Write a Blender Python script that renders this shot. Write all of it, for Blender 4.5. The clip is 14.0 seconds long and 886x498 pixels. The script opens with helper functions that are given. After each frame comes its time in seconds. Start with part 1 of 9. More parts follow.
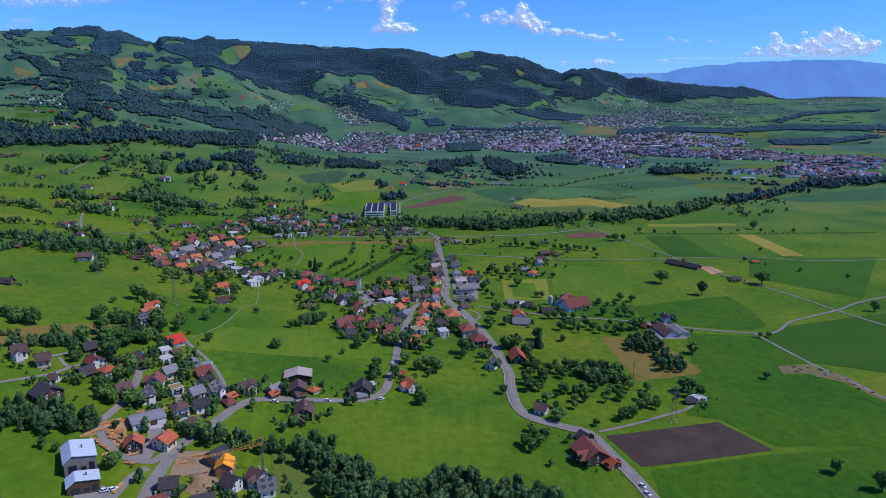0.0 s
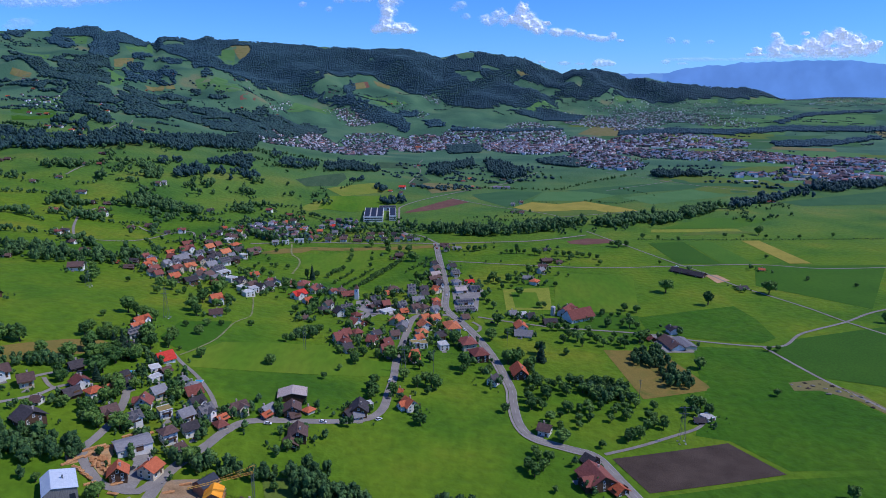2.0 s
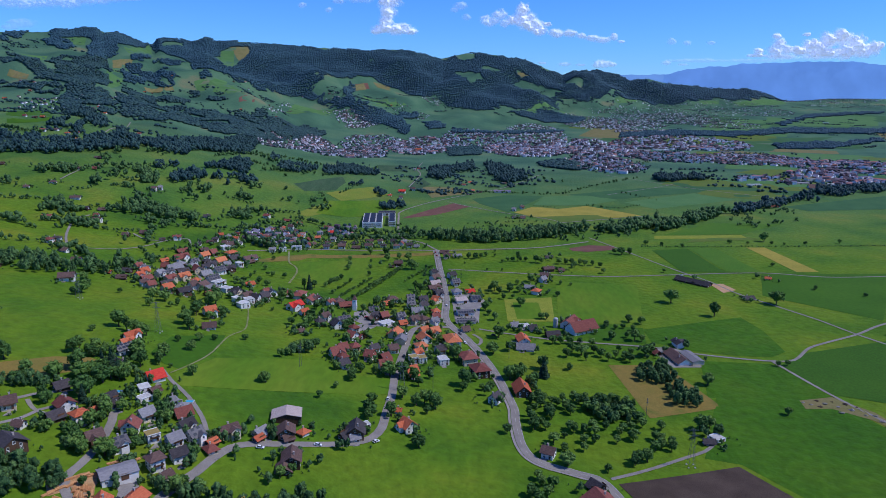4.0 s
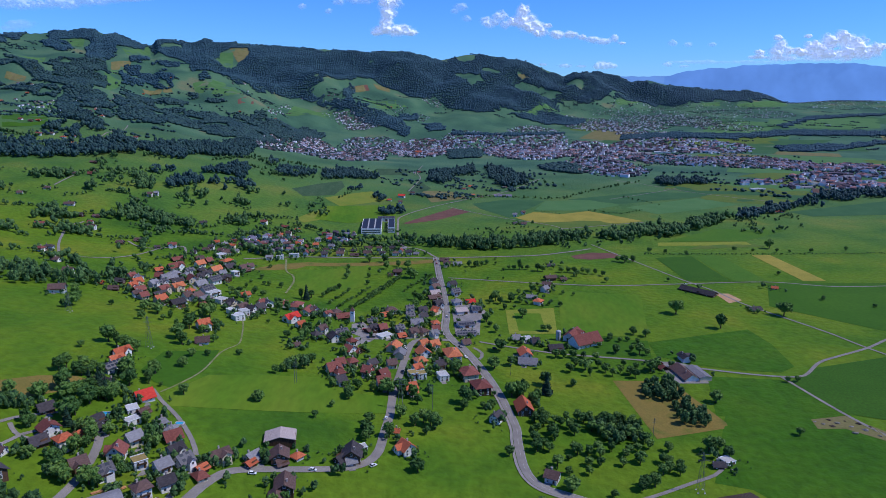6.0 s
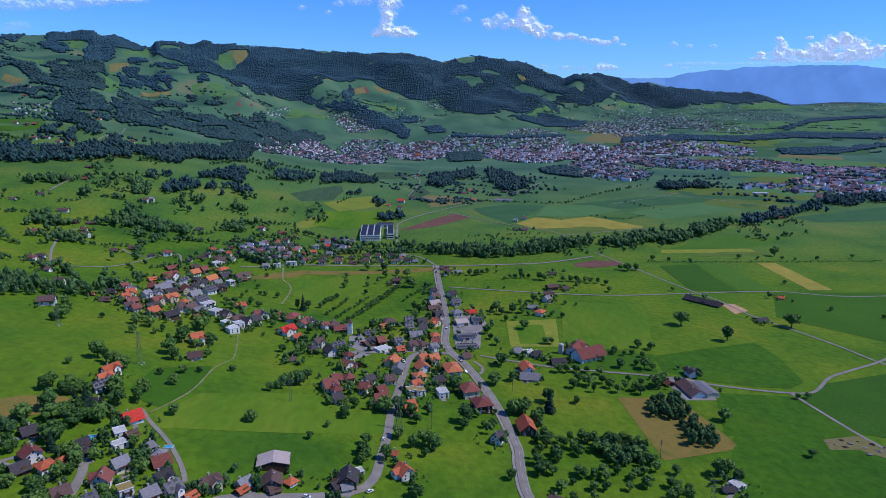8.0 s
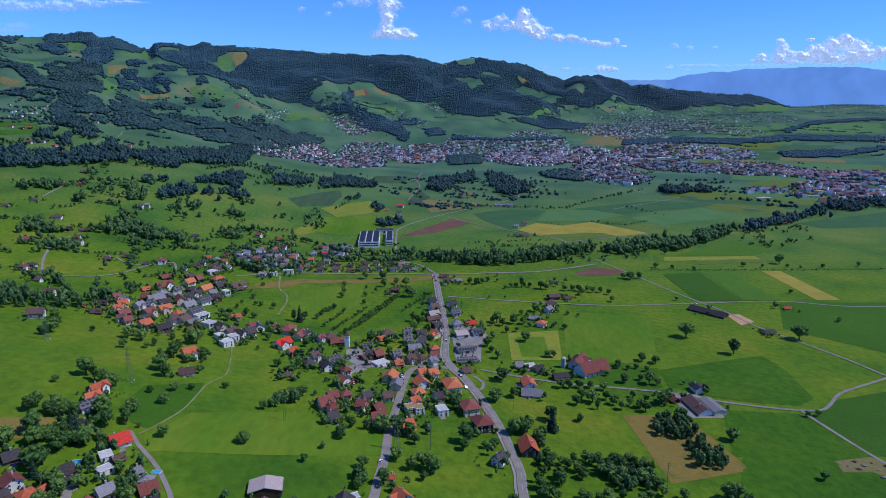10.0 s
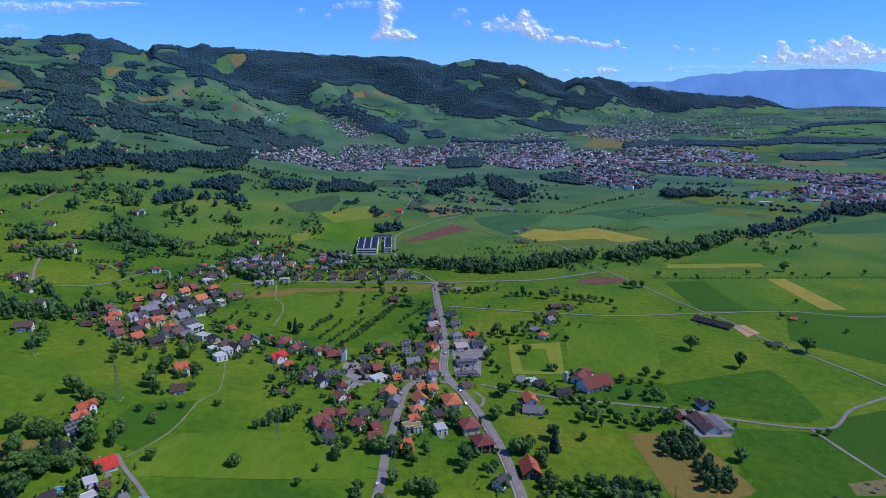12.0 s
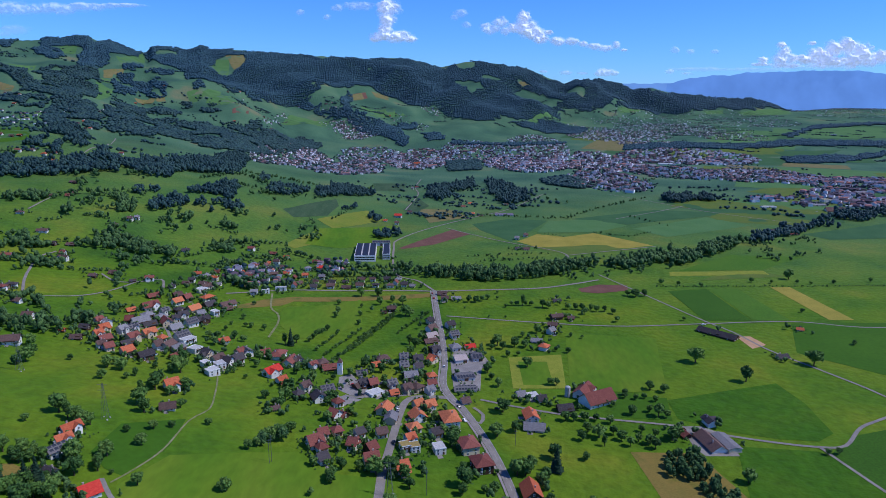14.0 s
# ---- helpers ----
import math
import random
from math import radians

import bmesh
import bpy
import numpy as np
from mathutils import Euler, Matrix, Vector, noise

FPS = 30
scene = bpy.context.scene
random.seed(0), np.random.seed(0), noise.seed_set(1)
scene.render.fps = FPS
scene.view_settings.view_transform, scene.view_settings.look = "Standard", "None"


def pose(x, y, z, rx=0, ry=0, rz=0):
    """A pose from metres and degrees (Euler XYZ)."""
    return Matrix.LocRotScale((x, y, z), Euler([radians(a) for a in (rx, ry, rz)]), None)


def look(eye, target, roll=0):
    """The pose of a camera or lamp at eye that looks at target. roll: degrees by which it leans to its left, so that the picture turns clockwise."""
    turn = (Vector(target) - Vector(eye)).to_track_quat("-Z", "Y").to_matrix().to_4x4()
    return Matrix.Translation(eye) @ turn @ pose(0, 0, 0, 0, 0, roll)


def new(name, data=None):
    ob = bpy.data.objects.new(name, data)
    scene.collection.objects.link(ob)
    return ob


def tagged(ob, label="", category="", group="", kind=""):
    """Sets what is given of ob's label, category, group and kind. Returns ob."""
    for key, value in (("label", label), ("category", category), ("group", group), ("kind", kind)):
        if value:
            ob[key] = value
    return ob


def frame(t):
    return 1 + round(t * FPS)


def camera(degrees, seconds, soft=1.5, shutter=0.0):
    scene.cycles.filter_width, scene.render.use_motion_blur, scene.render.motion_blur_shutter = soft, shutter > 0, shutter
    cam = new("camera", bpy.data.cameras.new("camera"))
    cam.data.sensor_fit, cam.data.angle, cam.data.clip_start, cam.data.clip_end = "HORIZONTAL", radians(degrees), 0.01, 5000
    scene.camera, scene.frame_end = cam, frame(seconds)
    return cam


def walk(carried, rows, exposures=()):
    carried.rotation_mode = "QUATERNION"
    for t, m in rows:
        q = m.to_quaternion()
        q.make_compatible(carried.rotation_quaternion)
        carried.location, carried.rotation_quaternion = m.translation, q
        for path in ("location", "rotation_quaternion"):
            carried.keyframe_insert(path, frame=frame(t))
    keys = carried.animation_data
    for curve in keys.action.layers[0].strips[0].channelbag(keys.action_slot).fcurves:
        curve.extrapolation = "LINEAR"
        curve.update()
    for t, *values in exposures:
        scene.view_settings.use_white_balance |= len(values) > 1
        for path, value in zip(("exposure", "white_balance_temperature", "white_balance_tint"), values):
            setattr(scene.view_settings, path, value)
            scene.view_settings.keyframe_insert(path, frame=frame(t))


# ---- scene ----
# ---- camera ----
cam = camera(65.63, 14.0, soft=0.55)
PATH = [
    (0.0, pose(0.59, 0.00, 195.16, 76.981, 0, 0.918) @ pose(0, 0, 0, 0, 0, 0.227)),
    (1.0, pose(0.51, 8.86, 197.80, 76.956, 0, 0.922) @ pose(0, 0, 0, 0, 0, 0.240)),
    (2.0, pose(0.42, 17.58, 200.44, 76.947, 0, 0.927) @ pose(0, 0, 0, 0, 0, 0.252)),
    (3.0, pose(0.32, 26.18, 203.06, 76.951, 0, 0.933) @ pose(0, 0, 0, 0, 0, 0.265)),
    (4.0, pose(0.22, 34.67, 205.68, 76.967, 0, 0.938) @ pose(0, 0, 0, 0, 0, 0.278)),
    (5.0, pose(0.13, 43.06, 208.28, 76.991, 0, 0.942) @ pose(0, 0, 0, 0, 0, 0.291)),
    (6.0, pose(0.05, 51.37, 210.88, 77.022, 0, 0.947) @ pose(0, 0, 0, 0, 0, 0.304)),
    (7.0, pose(0.00, 59.60, 213.47, 77.058, 0, 0.950) @ pose(0, 0, 0, 0, 0, 0.317)),
    (8.0, pose(-0.02, 67.77, 216.04, 77.097, 0, 0.951) @ pose(0, 0, 0, 0, 0, 0.330)),
    (9.0, pose(-0.01, 75.89, 218.61, 77.137, 0, 0.951) @ pose(0, 0, 0, 0, 0, 0.343)),
    (10.0, pose(0.05, 83.97, 221.16, 77.178, 0, 0.949) @ pose(0, 0, 0, 0, 0, 0.356)),
    (11.0, pose(0.16, 92.03, 223.71, 77.218, 0, 0.944) @ pose(0, 0, 0, 0, 0, 0.368)),
    (12.0, pose(0.33, 100.08, 226.24, 77.255, 0, 0.937) @ pose(0, 0, 0, 0, 0, 0.381)),
    (13.0, pose(0.56, 108.14, 228.77, 77.290, 0, 0.926) @ pose(0, 0, 0, 0, 0, 0.394)),
    (14.0, pose(0.87, 116.20, 231.29, 77.321, 0, 0.913) @ pose(0, 0, 0, 0, 0, 0.407)),
]
walk(cam, PATH, exposures=((0.0, 0.0, 5650, 17), (14.0, 0.0, 5650, 17)))

# ---- daylight ----
SUN_FROM = Vector((1.0, -0.10, 1.28)).normalized()
world = bpy.data.worlds.new("world")
world.use_nodes = True
scene.world = world
sky = world.node_tree.nodes.new("ShaderNodeTexSky")
sky.sky_type, sky.sun_disc = "NISHITA", False
sky.sun_elevation = math.asin(SUN_FROM.z)
sky.sun_rotation = math.atan2(SUN_FROM.x, SUN_FROM.y)
sky.altitude, sky.air_density, sky.dust_density, sky.ozone_density = 450, 1.0, 0.0, 5.0
clear = world.node_tree.nodes.new("ShaderNodeMix")
clear.data_type, clear.blend_type = "RGBA", "MULTIPLY"
clear.inputs["Factor"].default_value, clear.inputs["B"].default_value = 1.0, (0.42, 0.76, 1.30, 1)
world.node_tree.links.new(sky.outputs[0], clear.inputs["A"])
world.node_tree.links.new(clear.outputs["Result"], world.node_tree.nodes["Background"].inputs[0])
world.node_tree.nodes["Background"].inputs[1].default_value = 0.11
sun = new("sun", bpy.data.lights.new("sun", "SUN"))
sun.data.energy, sun.data.angle, sun.data.color = 3.3, radians(0.5), (1.0, 0.94, 0.80)
sun.matrix_world = look(SUN_FROM * 1000, (0, 0, 0))


# ---- materials ----
def paint(name, stops, scale, rough=0.9, bump=0.0, fine=0.0, metal=0.0, stretch=(1, 1, 1), island=0.0, spread=0.0, grain=0.45, gloss=0.0):
    """A surface of several tones: coarse noise through a colour ramp, fine grain on top, a little bump; island or spread varies it by piece or object."""
    m = bpy.data.materials.new(name)
    m.use_nodes = True
    n, l = m.node_tree.nodes, m.node_tree.links
    b = n["Principled BSDF"]
    b.inputs["Roughness"].default_value, b.inputs["Metallic"].default_value = rough, metal
    b.inputs["Specular IOR Level"].default_value = 0.12 if rough >= 0.9 else 0.25
    if gloss:
        b.inputs["Specular IOR Level"].default_value = gloss
    co, mp, tx, rp = n.new("ShaderNodeTexCoord"), n.new("ShaderNodeMapping"), n.new("ShaderNodeTexNoise"), n.new("ShaderNodeValToRGB")
    mp.inputs["Scale"].default_value = stretch
    tx.inputs["Scale"].default_value, tx.inputs["Detail"].default_value = 1.0 / scale, 5
    l.new(co.outputs["Object"], mp.inputs[0])
    l.new(mp.outputs[0], tx.inputs[0])
    fac = tx.outputs[0]
    if island or spread:
        src = n.new("ShaderNodeNewGeometry").outputs["Random Per Island"] if island else n.new("ShaderNodeObjectInfo").outputs["Random"]
        k = island or spread
        mul, add = n.new("ShaderNodeMath"), n.new("ShaderNodeMath")
        mul.operation, add.operation = "MULTIPLY_ADD", "ADD"
        mul.inputs[1].default_value, mul.inputs[2].default_value = k, -k / 2
        l.new(src, mul.inputs[0])
        l.new(fac, add.inputs[0])
        l.new(mul.outputs[0], add.inputs[1])
        fac = add.outputs[0]
    l.new(fac, rp.inputs[0])
    el = rp.color_ramp.elements
    while len(el) < len(stops):
        el.new(0.5)
    for i, c in enumerate(stops):
        el[i].position = 0.3 + 0.4 * i / max(1, len(stops) - 1)
        el[i].color = (*c, 1)
    out = rp.outputs[0]
    if fine:
        t2, mx = n.new("ShaderNodeTexNoise"), n.new("ShaderNodeMix")
        t2.inputs["Scale"].default_value, t2.inputs["Detail"].default_value = 1.0 / fine, 4
        l.new(mp.outputs[0], t2.inputs[0])
        mx.data_type, mx.blend_type = "RGBA", "OVERLAY"
        mx.inputs["Factor"].default_value = grain
        l.new(out, mx.inputs["A"])
        l.new(t2.outputs[0], mx.inputs["B"])
        out = mx.outputs["Result"]
        if bump:
            bp = n.new("ShaderNodeBump")
            bp.inputs["Strength"].default_value, bp.inputs["Distance"].default_value = bump, fine
            l.new(t2.outputs[0], bp.inputs["Height"])
            l.new(bp.outputs[0], b.inputs["Normal"])
    l.new(out, b.inputs["Base Color"])
    return m


def glass_dark():
    m = bpy.data.materials.new("window_glass")
    m.use_nodes = True
    b = m.node_tree.nodes["Principled BSDF"]
    b.inputs["Base Color"].default_value, b.inputs["Roughness"].default_value = (0.03, 0.035, 0.045, 1), 0.08
    return m


M = {
    "grass": paint("meadow_grass", ((0.044, 0.112, 0.006), (0.074, 0.152, 0.006), (0.106, 0.174, 0.007), (0.165, 0.190, 0.012)), 95, fine=6.0, bump=0.3, grain=0.42),
    "soil": paint("dark_soil", ((0.055, 0.038, 0.028), (0.085, 0.06, 0.045)), 12, fine=0.6, bump=0.6),
    "redsoil": paint("red_soil", ((0.13, 0.06, 0.045), (0.17, 0.085, 0.06)), 14, fine=0.8),
    "straw": paint("straw_meadow", ((0.10, 0.12, 0.02), (0.21, 0.15, 0.035), (0.17, 0.14, 0.03)), 18, fine=1.0),
    "gold": paint("ripe_grain", ((0.24, 0.21, 0.03), (0.33, 0.27, 0.045)), 25, fine=1.0),
    "pale": paint("pale_grass", ((0.058, 0.140, 0.010), (0.074, 0.154, 0.012)), 40, fine=1.5),
    "dark": paint("dark_grass", ((0.034, 0.095, 0.006), (0.044, 0.110, 0.007)), 40, fine=1.5),
    "deep": paint("deep_grass", ((0.038, 0.104, 0.005), (0.052, 0.126, 0.006)), 60, fine=4, grain=0.25),
    # A darker, less red green than the valley grass, for the eastern meadows.
    "darker_green": paint("darker_meadow", ((0.032, 0.098, 0.004), (0.045, 0.120, 0.004), (0.062, 0.132, 0.005)), 80, fine=6.0, bump=0.3, grain=0.42),
    "hay": paint("hay_meadow", ((0.066, 0.152, 0.006), (0.096, 0.176, 0.008), (0.13, 0.188, 0.012)), 40, fine=4, grain=0.3, stretch=(1, 0.35, 1)),
    # Extra blue in both crop tones imitates haze over the far plain.
    "crop": paint("haze_tinted_crop", ((0.038, 0.100, 0.034), (0.054, 0.125, 0.042)), 40, fine=3, grain=0.25),
    "crop_pale": paint("haze_tinted_pale_crop", ((0.070, 0.160, 0.045), (0.090, 0.180, 0.055)), 40, fine=3, grain=0.25),
    "lawn": paint("lawn", ((0.10, 0.16, 0.01), (0.13, 0.18, 0.012)), 6, fine=1, grain=0.25),
    "mown": paint("mown_grass", ((0.17, 0.21, 0.02), (0.24, 0.25, 0.03)), 8, fine=1.0),
    "vine": paint("vineyard_rows", ((0.035, 0.075, 0.03), (0.06, 0.10, 0.045)), 10, fine=1.5, stretch=(1, 0.2, 1)),
    "yellow": paint("yellowing_grass", ((0.14, 0.19, 0.02), (0.20, 0.21, 0.03)), 30, fine=1.5),
    "olive": paint("olive_grass", ((0.08, 0.14, 0.02), (0.12, 0.15, 0.025)), 30, fine=1.5),
    "tan": paint("dry_grass", ((0.14, 0.14, 0.04), (0.20, 0.16, 0.07)), 16, fine=1.0),
    "sand": paint("riding_sand", ((0.42, 0.24, 0.12), (0.5, 0.31, 0.17)), 6, fine=0.5),
    "gravel": paint("gravel", ((0.10, 0.11, 0.05), (0.20, 0.18, 0.14), (0.27, 0.24, 0.20)), 9, fine=0.7),
    "sawdust": paint("sawdust_ground", ((0.30, 0.16, 0.07), (0.44, 0.26, 0.12), (0.26, 0.19, 0.13)), 4, fine=0.5),
    "yard": paint("building_soil", ((0.20, 0.125, 0.065), (0.32, 0.21, 0.115), (0.24, 0.19, 0.14)), 9, fine=0.8),
    "pave": paint("forecourt", ((0.20, 0.18, 0.165), (0.28, 0.255, 0.235)), 9, fine=0.8),
    "tarmac": paint("tarmac", ((0.20, 0.20, 0.21), (0.26, 0.26, 0.26)), 9, fine=0.8),
    "road": paint("worn_asphalt", ((0.195, 0.172, 0.152), (0.26, 0.232, 0.205)), 7, fine=0.5),
    "track": paint("gravel_track", ((0.13, 0.16, 0.05), (0.20, 0.20, 0.09), (0.26, 0.24, 0.14)), 5, fine=0.5),
    "kerb": paint("footpath_paving", ((0.25, 0.225, 0.20), (0.31, 0.28, 0.25)), 5, fine=0.5),
    "line": paint("road_paint", ((0.36, 0.36, 0.35), (0.46, 0.46, 0.45)), 2),
    "plaster": paint("lime_plaster", ((0.62, 0.59, 0.54), (0.80, 0.77, 0.72)), 3, fine=0.4, spread=0.5),
    "cream": paint("cream_plaster", ((0.55, 0.45, 0.30), (0.68, 0.58, 0.42)), 3, fine=0.4, spread=0.5),
    "wood": paint("dark_weathered_boards", ((0.055, 0.032, 0.02), (0.12, 0.07, 0.042)), 1.2, fine=0.25, stretch=(4, 4, 0.4), spread=0.5),
    "board": paint("grey_boards", ((0.14, 0.13, 0.12), (0.24, 0.22, 0.20)), 1.2, fine=0.25, stretch=(4, 4, 0.4)),
    "rosy": paint("timber_shell", ((0.36, 0.15, 0.08), (0.45, 0.22, 0.12)), 2, fine=0.3),
    "frame": paint("white_frame", ((0.7, 0.7, 0.68), (0.8, 0.8, 0.78)), 2),
    "door": paint("door_wood", ((0.10, 0.05, 0.03), (0.16, 0.09, 0.05)), 1),
    "stack": paint("chimney_render", ((0.34, 0.28, 0.25), (0.45, 0.38, 0.34)), 0.8),
    "glass": glass_dark(),
    "panel": paint("solar_cells", ((0.018, 0.022, 0.036), (0.032, 0.038, 0.055)), 1.5, rough=0.5),
    "bark": paint("bark", ((0.06, 0.045, 0.03), (0.11, 0.085, 0.06)), 0.6, fine=0.1),
    "leaf": paint("broad_leaves", ((0.038, 0.092, 0.016), (0.076, 0.154, 0.024), (0.122, 0.208, 0.036)), 1.6, rough=0.7, fine=0.35, bump=1.0, spread=0.55, grain=0.8),
    "needle": paint("dark_needles", ((0.010, 0.032, 0.014), (0.022, 0.055, 0.022)), 1.2, rough=0.8, fine=0.3, bump=0.8, spread=0.4),
    "grove": paint("grove_leaves", ((0.028, 0.070, 0.020), (0.052, 0.112, 0.030), (0.090, 0.162, 0.042)), 3.0, rough=0.75, fine=0.6, bump=1.0, island=0.5, grain=0.8),
    # The blue in these two wood tones is distance haze painted into the leaves.
    "wood_far": paint("hazed_hillside_forest", ((0.016, 0.048, 0.068), (0.025, 0.066, 0.084), (0.038, 0.086, 0.096)), 60, rough=0.6, fine=3.0, island=0.35, gloss=0.2),
    "wood_mid": paint("hazed_slope_wood", ((0.012, 0.038, 0.042), (0.020, 0.054, 0.052), (0.034, 0.076, 0.062)), 30, rough=0.65, fine=1.5, island=0.45, grain=0.6, gloss=0.25),
    "car_white": paint("white_car_paint", ((0.75, 0.75, 0.75), (0.8, 0.8, 0.8)), 3, rough=0.25),
    "car_dark": paint("dark_car_paint", ((0.03, 0.03, 0.04), (0.05, 0.05, 0.06)), 3, rough=0.25),
    "car_red": paint("red_car_paint", ((0.45, 0.03, 0.02), (0.5, 0.05, 0.03)), 3, rough=0.25),
    "rubber": paint("tyre_rubber", ((0.015, 0.015, 0.015), (0.025, 0.025, 0.025)), 1),
    "steel": paint("galvanised_steel", ((0.12, 0.13, 0.13), (0.2, 0.21, 0.21)), 1, rough=0.5, metal=0.4),
    "crane": paint("crane_yellow", ((0.55, 0.27, 0.05), (0.62, 0.33, 0.07)), 2),
    "log": paint("sawn_timber", ((0.42, 0.19, 0.075), (0.60, 0.32, 0.14)), 1.5, fine=0.3, spread=0.6),
    "tarp": paint("orange_roof_sheet", ((0.85, 0.30, 0.02), (0.95, 0.40, 0.04)), 4),
    "blue": paint("pool_water", ((0.05, 0.32, 0.50), (0.08, 0.40, 0.58)), 2, rough=0.1),
    }


def distance_haze(m):
    """Cooler, duller green takes over towards the north: distance haze painted into the grass colour."""
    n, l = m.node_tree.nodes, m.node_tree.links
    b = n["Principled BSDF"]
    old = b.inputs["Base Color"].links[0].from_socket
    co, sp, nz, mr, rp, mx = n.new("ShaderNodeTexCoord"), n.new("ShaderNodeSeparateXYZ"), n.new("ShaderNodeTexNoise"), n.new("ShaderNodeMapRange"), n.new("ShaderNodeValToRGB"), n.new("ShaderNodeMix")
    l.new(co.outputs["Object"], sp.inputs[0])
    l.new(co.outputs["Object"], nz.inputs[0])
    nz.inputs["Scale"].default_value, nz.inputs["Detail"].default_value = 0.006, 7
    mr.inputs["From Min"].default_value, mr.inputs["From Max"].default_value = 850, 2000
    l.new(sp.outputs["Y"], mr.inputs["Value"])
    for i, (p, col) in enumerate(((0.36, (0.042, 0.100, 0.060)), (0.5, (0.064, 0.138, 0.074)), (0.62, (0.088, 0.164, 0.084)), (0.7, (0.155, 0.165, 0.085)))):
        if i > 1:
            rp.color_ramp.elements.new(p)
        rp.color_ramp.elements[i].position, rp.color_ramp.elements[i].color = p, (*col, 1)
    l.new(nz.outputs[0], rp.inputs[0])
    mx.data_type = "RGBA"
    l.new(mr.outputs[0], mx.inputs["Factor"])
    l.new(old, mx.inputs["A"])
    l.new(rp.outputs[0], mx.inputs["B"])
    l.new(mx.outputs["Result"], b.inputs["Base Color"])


distance_haze(M["grass"])
ROOFS = {
    "r": ("red", (0.38, 0.085, 0.035), (0.52, 0.14, 0.06)), "o": ("orange", (0.44, 0.125, 0.05), (0.58, 0.19, 0.08)),
    "R": ("bright red", (0.50, 0.03, 0.02), (0.60, 0.06, 0.035)), "m": ("maroon", (0.16, 0.048, 0.036), (0.25, 0.082, 0.06)),
    "b": ("brown", (0.085, 0.05, 0.042), (0.15, 0.088, 0.072)), "d": ("dark brown", (0.038, 0.032, 0.034), (0.075, 0.062, 0.064)),
    "g": ("grey", (0.17, 0.16, 0.165), (0.26, 0.245, 0.25)), "w": ("pale flat", (0.42, 0.40, 0.38), (0.55, 0.53, 0.50)),
    "s": ("dark grey", (0.10, 0.09, 0.095), (0.16, 0.15, 0.15)), "W": ("pale blue metal", (0.50, 0.55, 0.62), (0.60, 0.64, 0.70)),
    "L": ("weathered pinkish", (0.36, 0.28, 0.25), (0.46, 0.37, 0.33)), "p": ("purple grey", (0.16, 0.12, 0.18), (0.24, 0.19, 0.26)),
    "y": ("mossy ochre flat", (0.24, 0.17, 0.05), (0.32, 0.24, 0.08)),
}
ROOF_M = {k: paint("roof_tiles_" + v[0].replace(" ", "_"), v[1:], 1.6, rough=0.85, fine=0.35, bump=0.5, stretch=(1, 2.5, 1), spread=0.35) for k, v in ROOFS.items()}

# ---- shape of the land ----

EYE_Y, EYE_Z = 58.0, 213.0
HILL_X = (-850, -650, -480, -340, -220, -100, 40)
HILL_Y = (260, 420, 600, 800, 1000, 1200, 1450)
HILL_H = [0.0, 0.4, 2.5, 4.7, 4.0, -1.2, -8.6, 0.1, 0.7, 2.1, 4.4, 7.4, 6.6, -2.8, 0.0, 1.1, 2.1, -1.0, -2.8, -1.4, -2.8, -0.4, -3.4, -3.7, -1.7, -1.4, -0.2, -0.3, -1.6, 2.2, -5.5, -9.0, -5.6, 1.5, 5.2, -23.0, 4.3, 18.1, 3.9, -4.2, -1.1, 2.7, 38.4, 3.1, 4.7, 4.1, 2.0, 0.1, -2.6]
CREST_U = [-0.63, -0.583, -0.564, -0.54, -0.524, -0.508, -0.499, -0.478, -0.463, -0.442, -0.428, -0.42, -0.396, -0.373, -0.353, -0.338, -0.31, -0.279, -0.24, -0.201, -0.161, -0.122, -0.083, -0.056, -0.036, -0.017, -0.001, 0.019, 0.042, 0.073, 0.097, 0.121, 0.153, 0.168, 0.199, 0.231, 0.246, 0.27, 0.294, 0.326, 0.358, 0.389, 0.416, 0.441, 0.463]
CREST_E = [0.0785, 0.0786, 0.0809, 0.0809, 0.084, 0.084, 0.0788, 0.0781, 0.0722, 0.0632, 0.0625, 0.0693, 0.0694, 0.0665, 0.0718, 0.0658, 0.0674, 0.0638, 0.0609, 0.0596, 0.0575, 0.0539, 0.0571, 0.0542, 0.0475, 0.0446, 0.05, 0.0523, 0.0517, 0.0473, 0.0429, 0.0355, 0.0219, 0.0281, 0.0291, 0.0224, 0.0148, 0.0188, 0.0136, 0.0099, 0.0071, 0.005, 0.0044, -0.0024, -0.0115]


def hills(x, y):
    """Meadow slopes that rise from the valley floor towards the west."""
    z = 0.15 * np.logaddexp(0, -(x + 90) / 60) * 60 * np.exp(-np.maximum(-x - 1200, 0) / 3000)
    k = 0
    for b in HILL_Y:
        for a in HILL_X:
            z = z + HILL_H[k] * np.exp(-((x - a) ** 2 + (y - b) ** 2) / 57800.0)
            k += 1
    return z


def wave(x, y, s, seed):
    """Soft undulation with a wavelength of about s metres."""
    a, b = x / s * 6.2832, y / s * 6.2832
    return (np.sin(a + seed) * np.cos(b * 0.8 + seed * 2.1) + np.sin(a * 0.6 + b * 0.9 + seed * 3.7) + 0.6 * np.sin(a * 1.7 - b * 1.3 + seed * 1.3)) / 2.6


def true_range(d):
    """The far plain is drawn together: its real distance for a distance d in the model."""
    s = np.clip((d - 2600.0) / 1900.0, 0.0, 0.985)
    return np.where(d > 2600.0, 2600.0 - 3800.0 * np.log(1 - s), d)


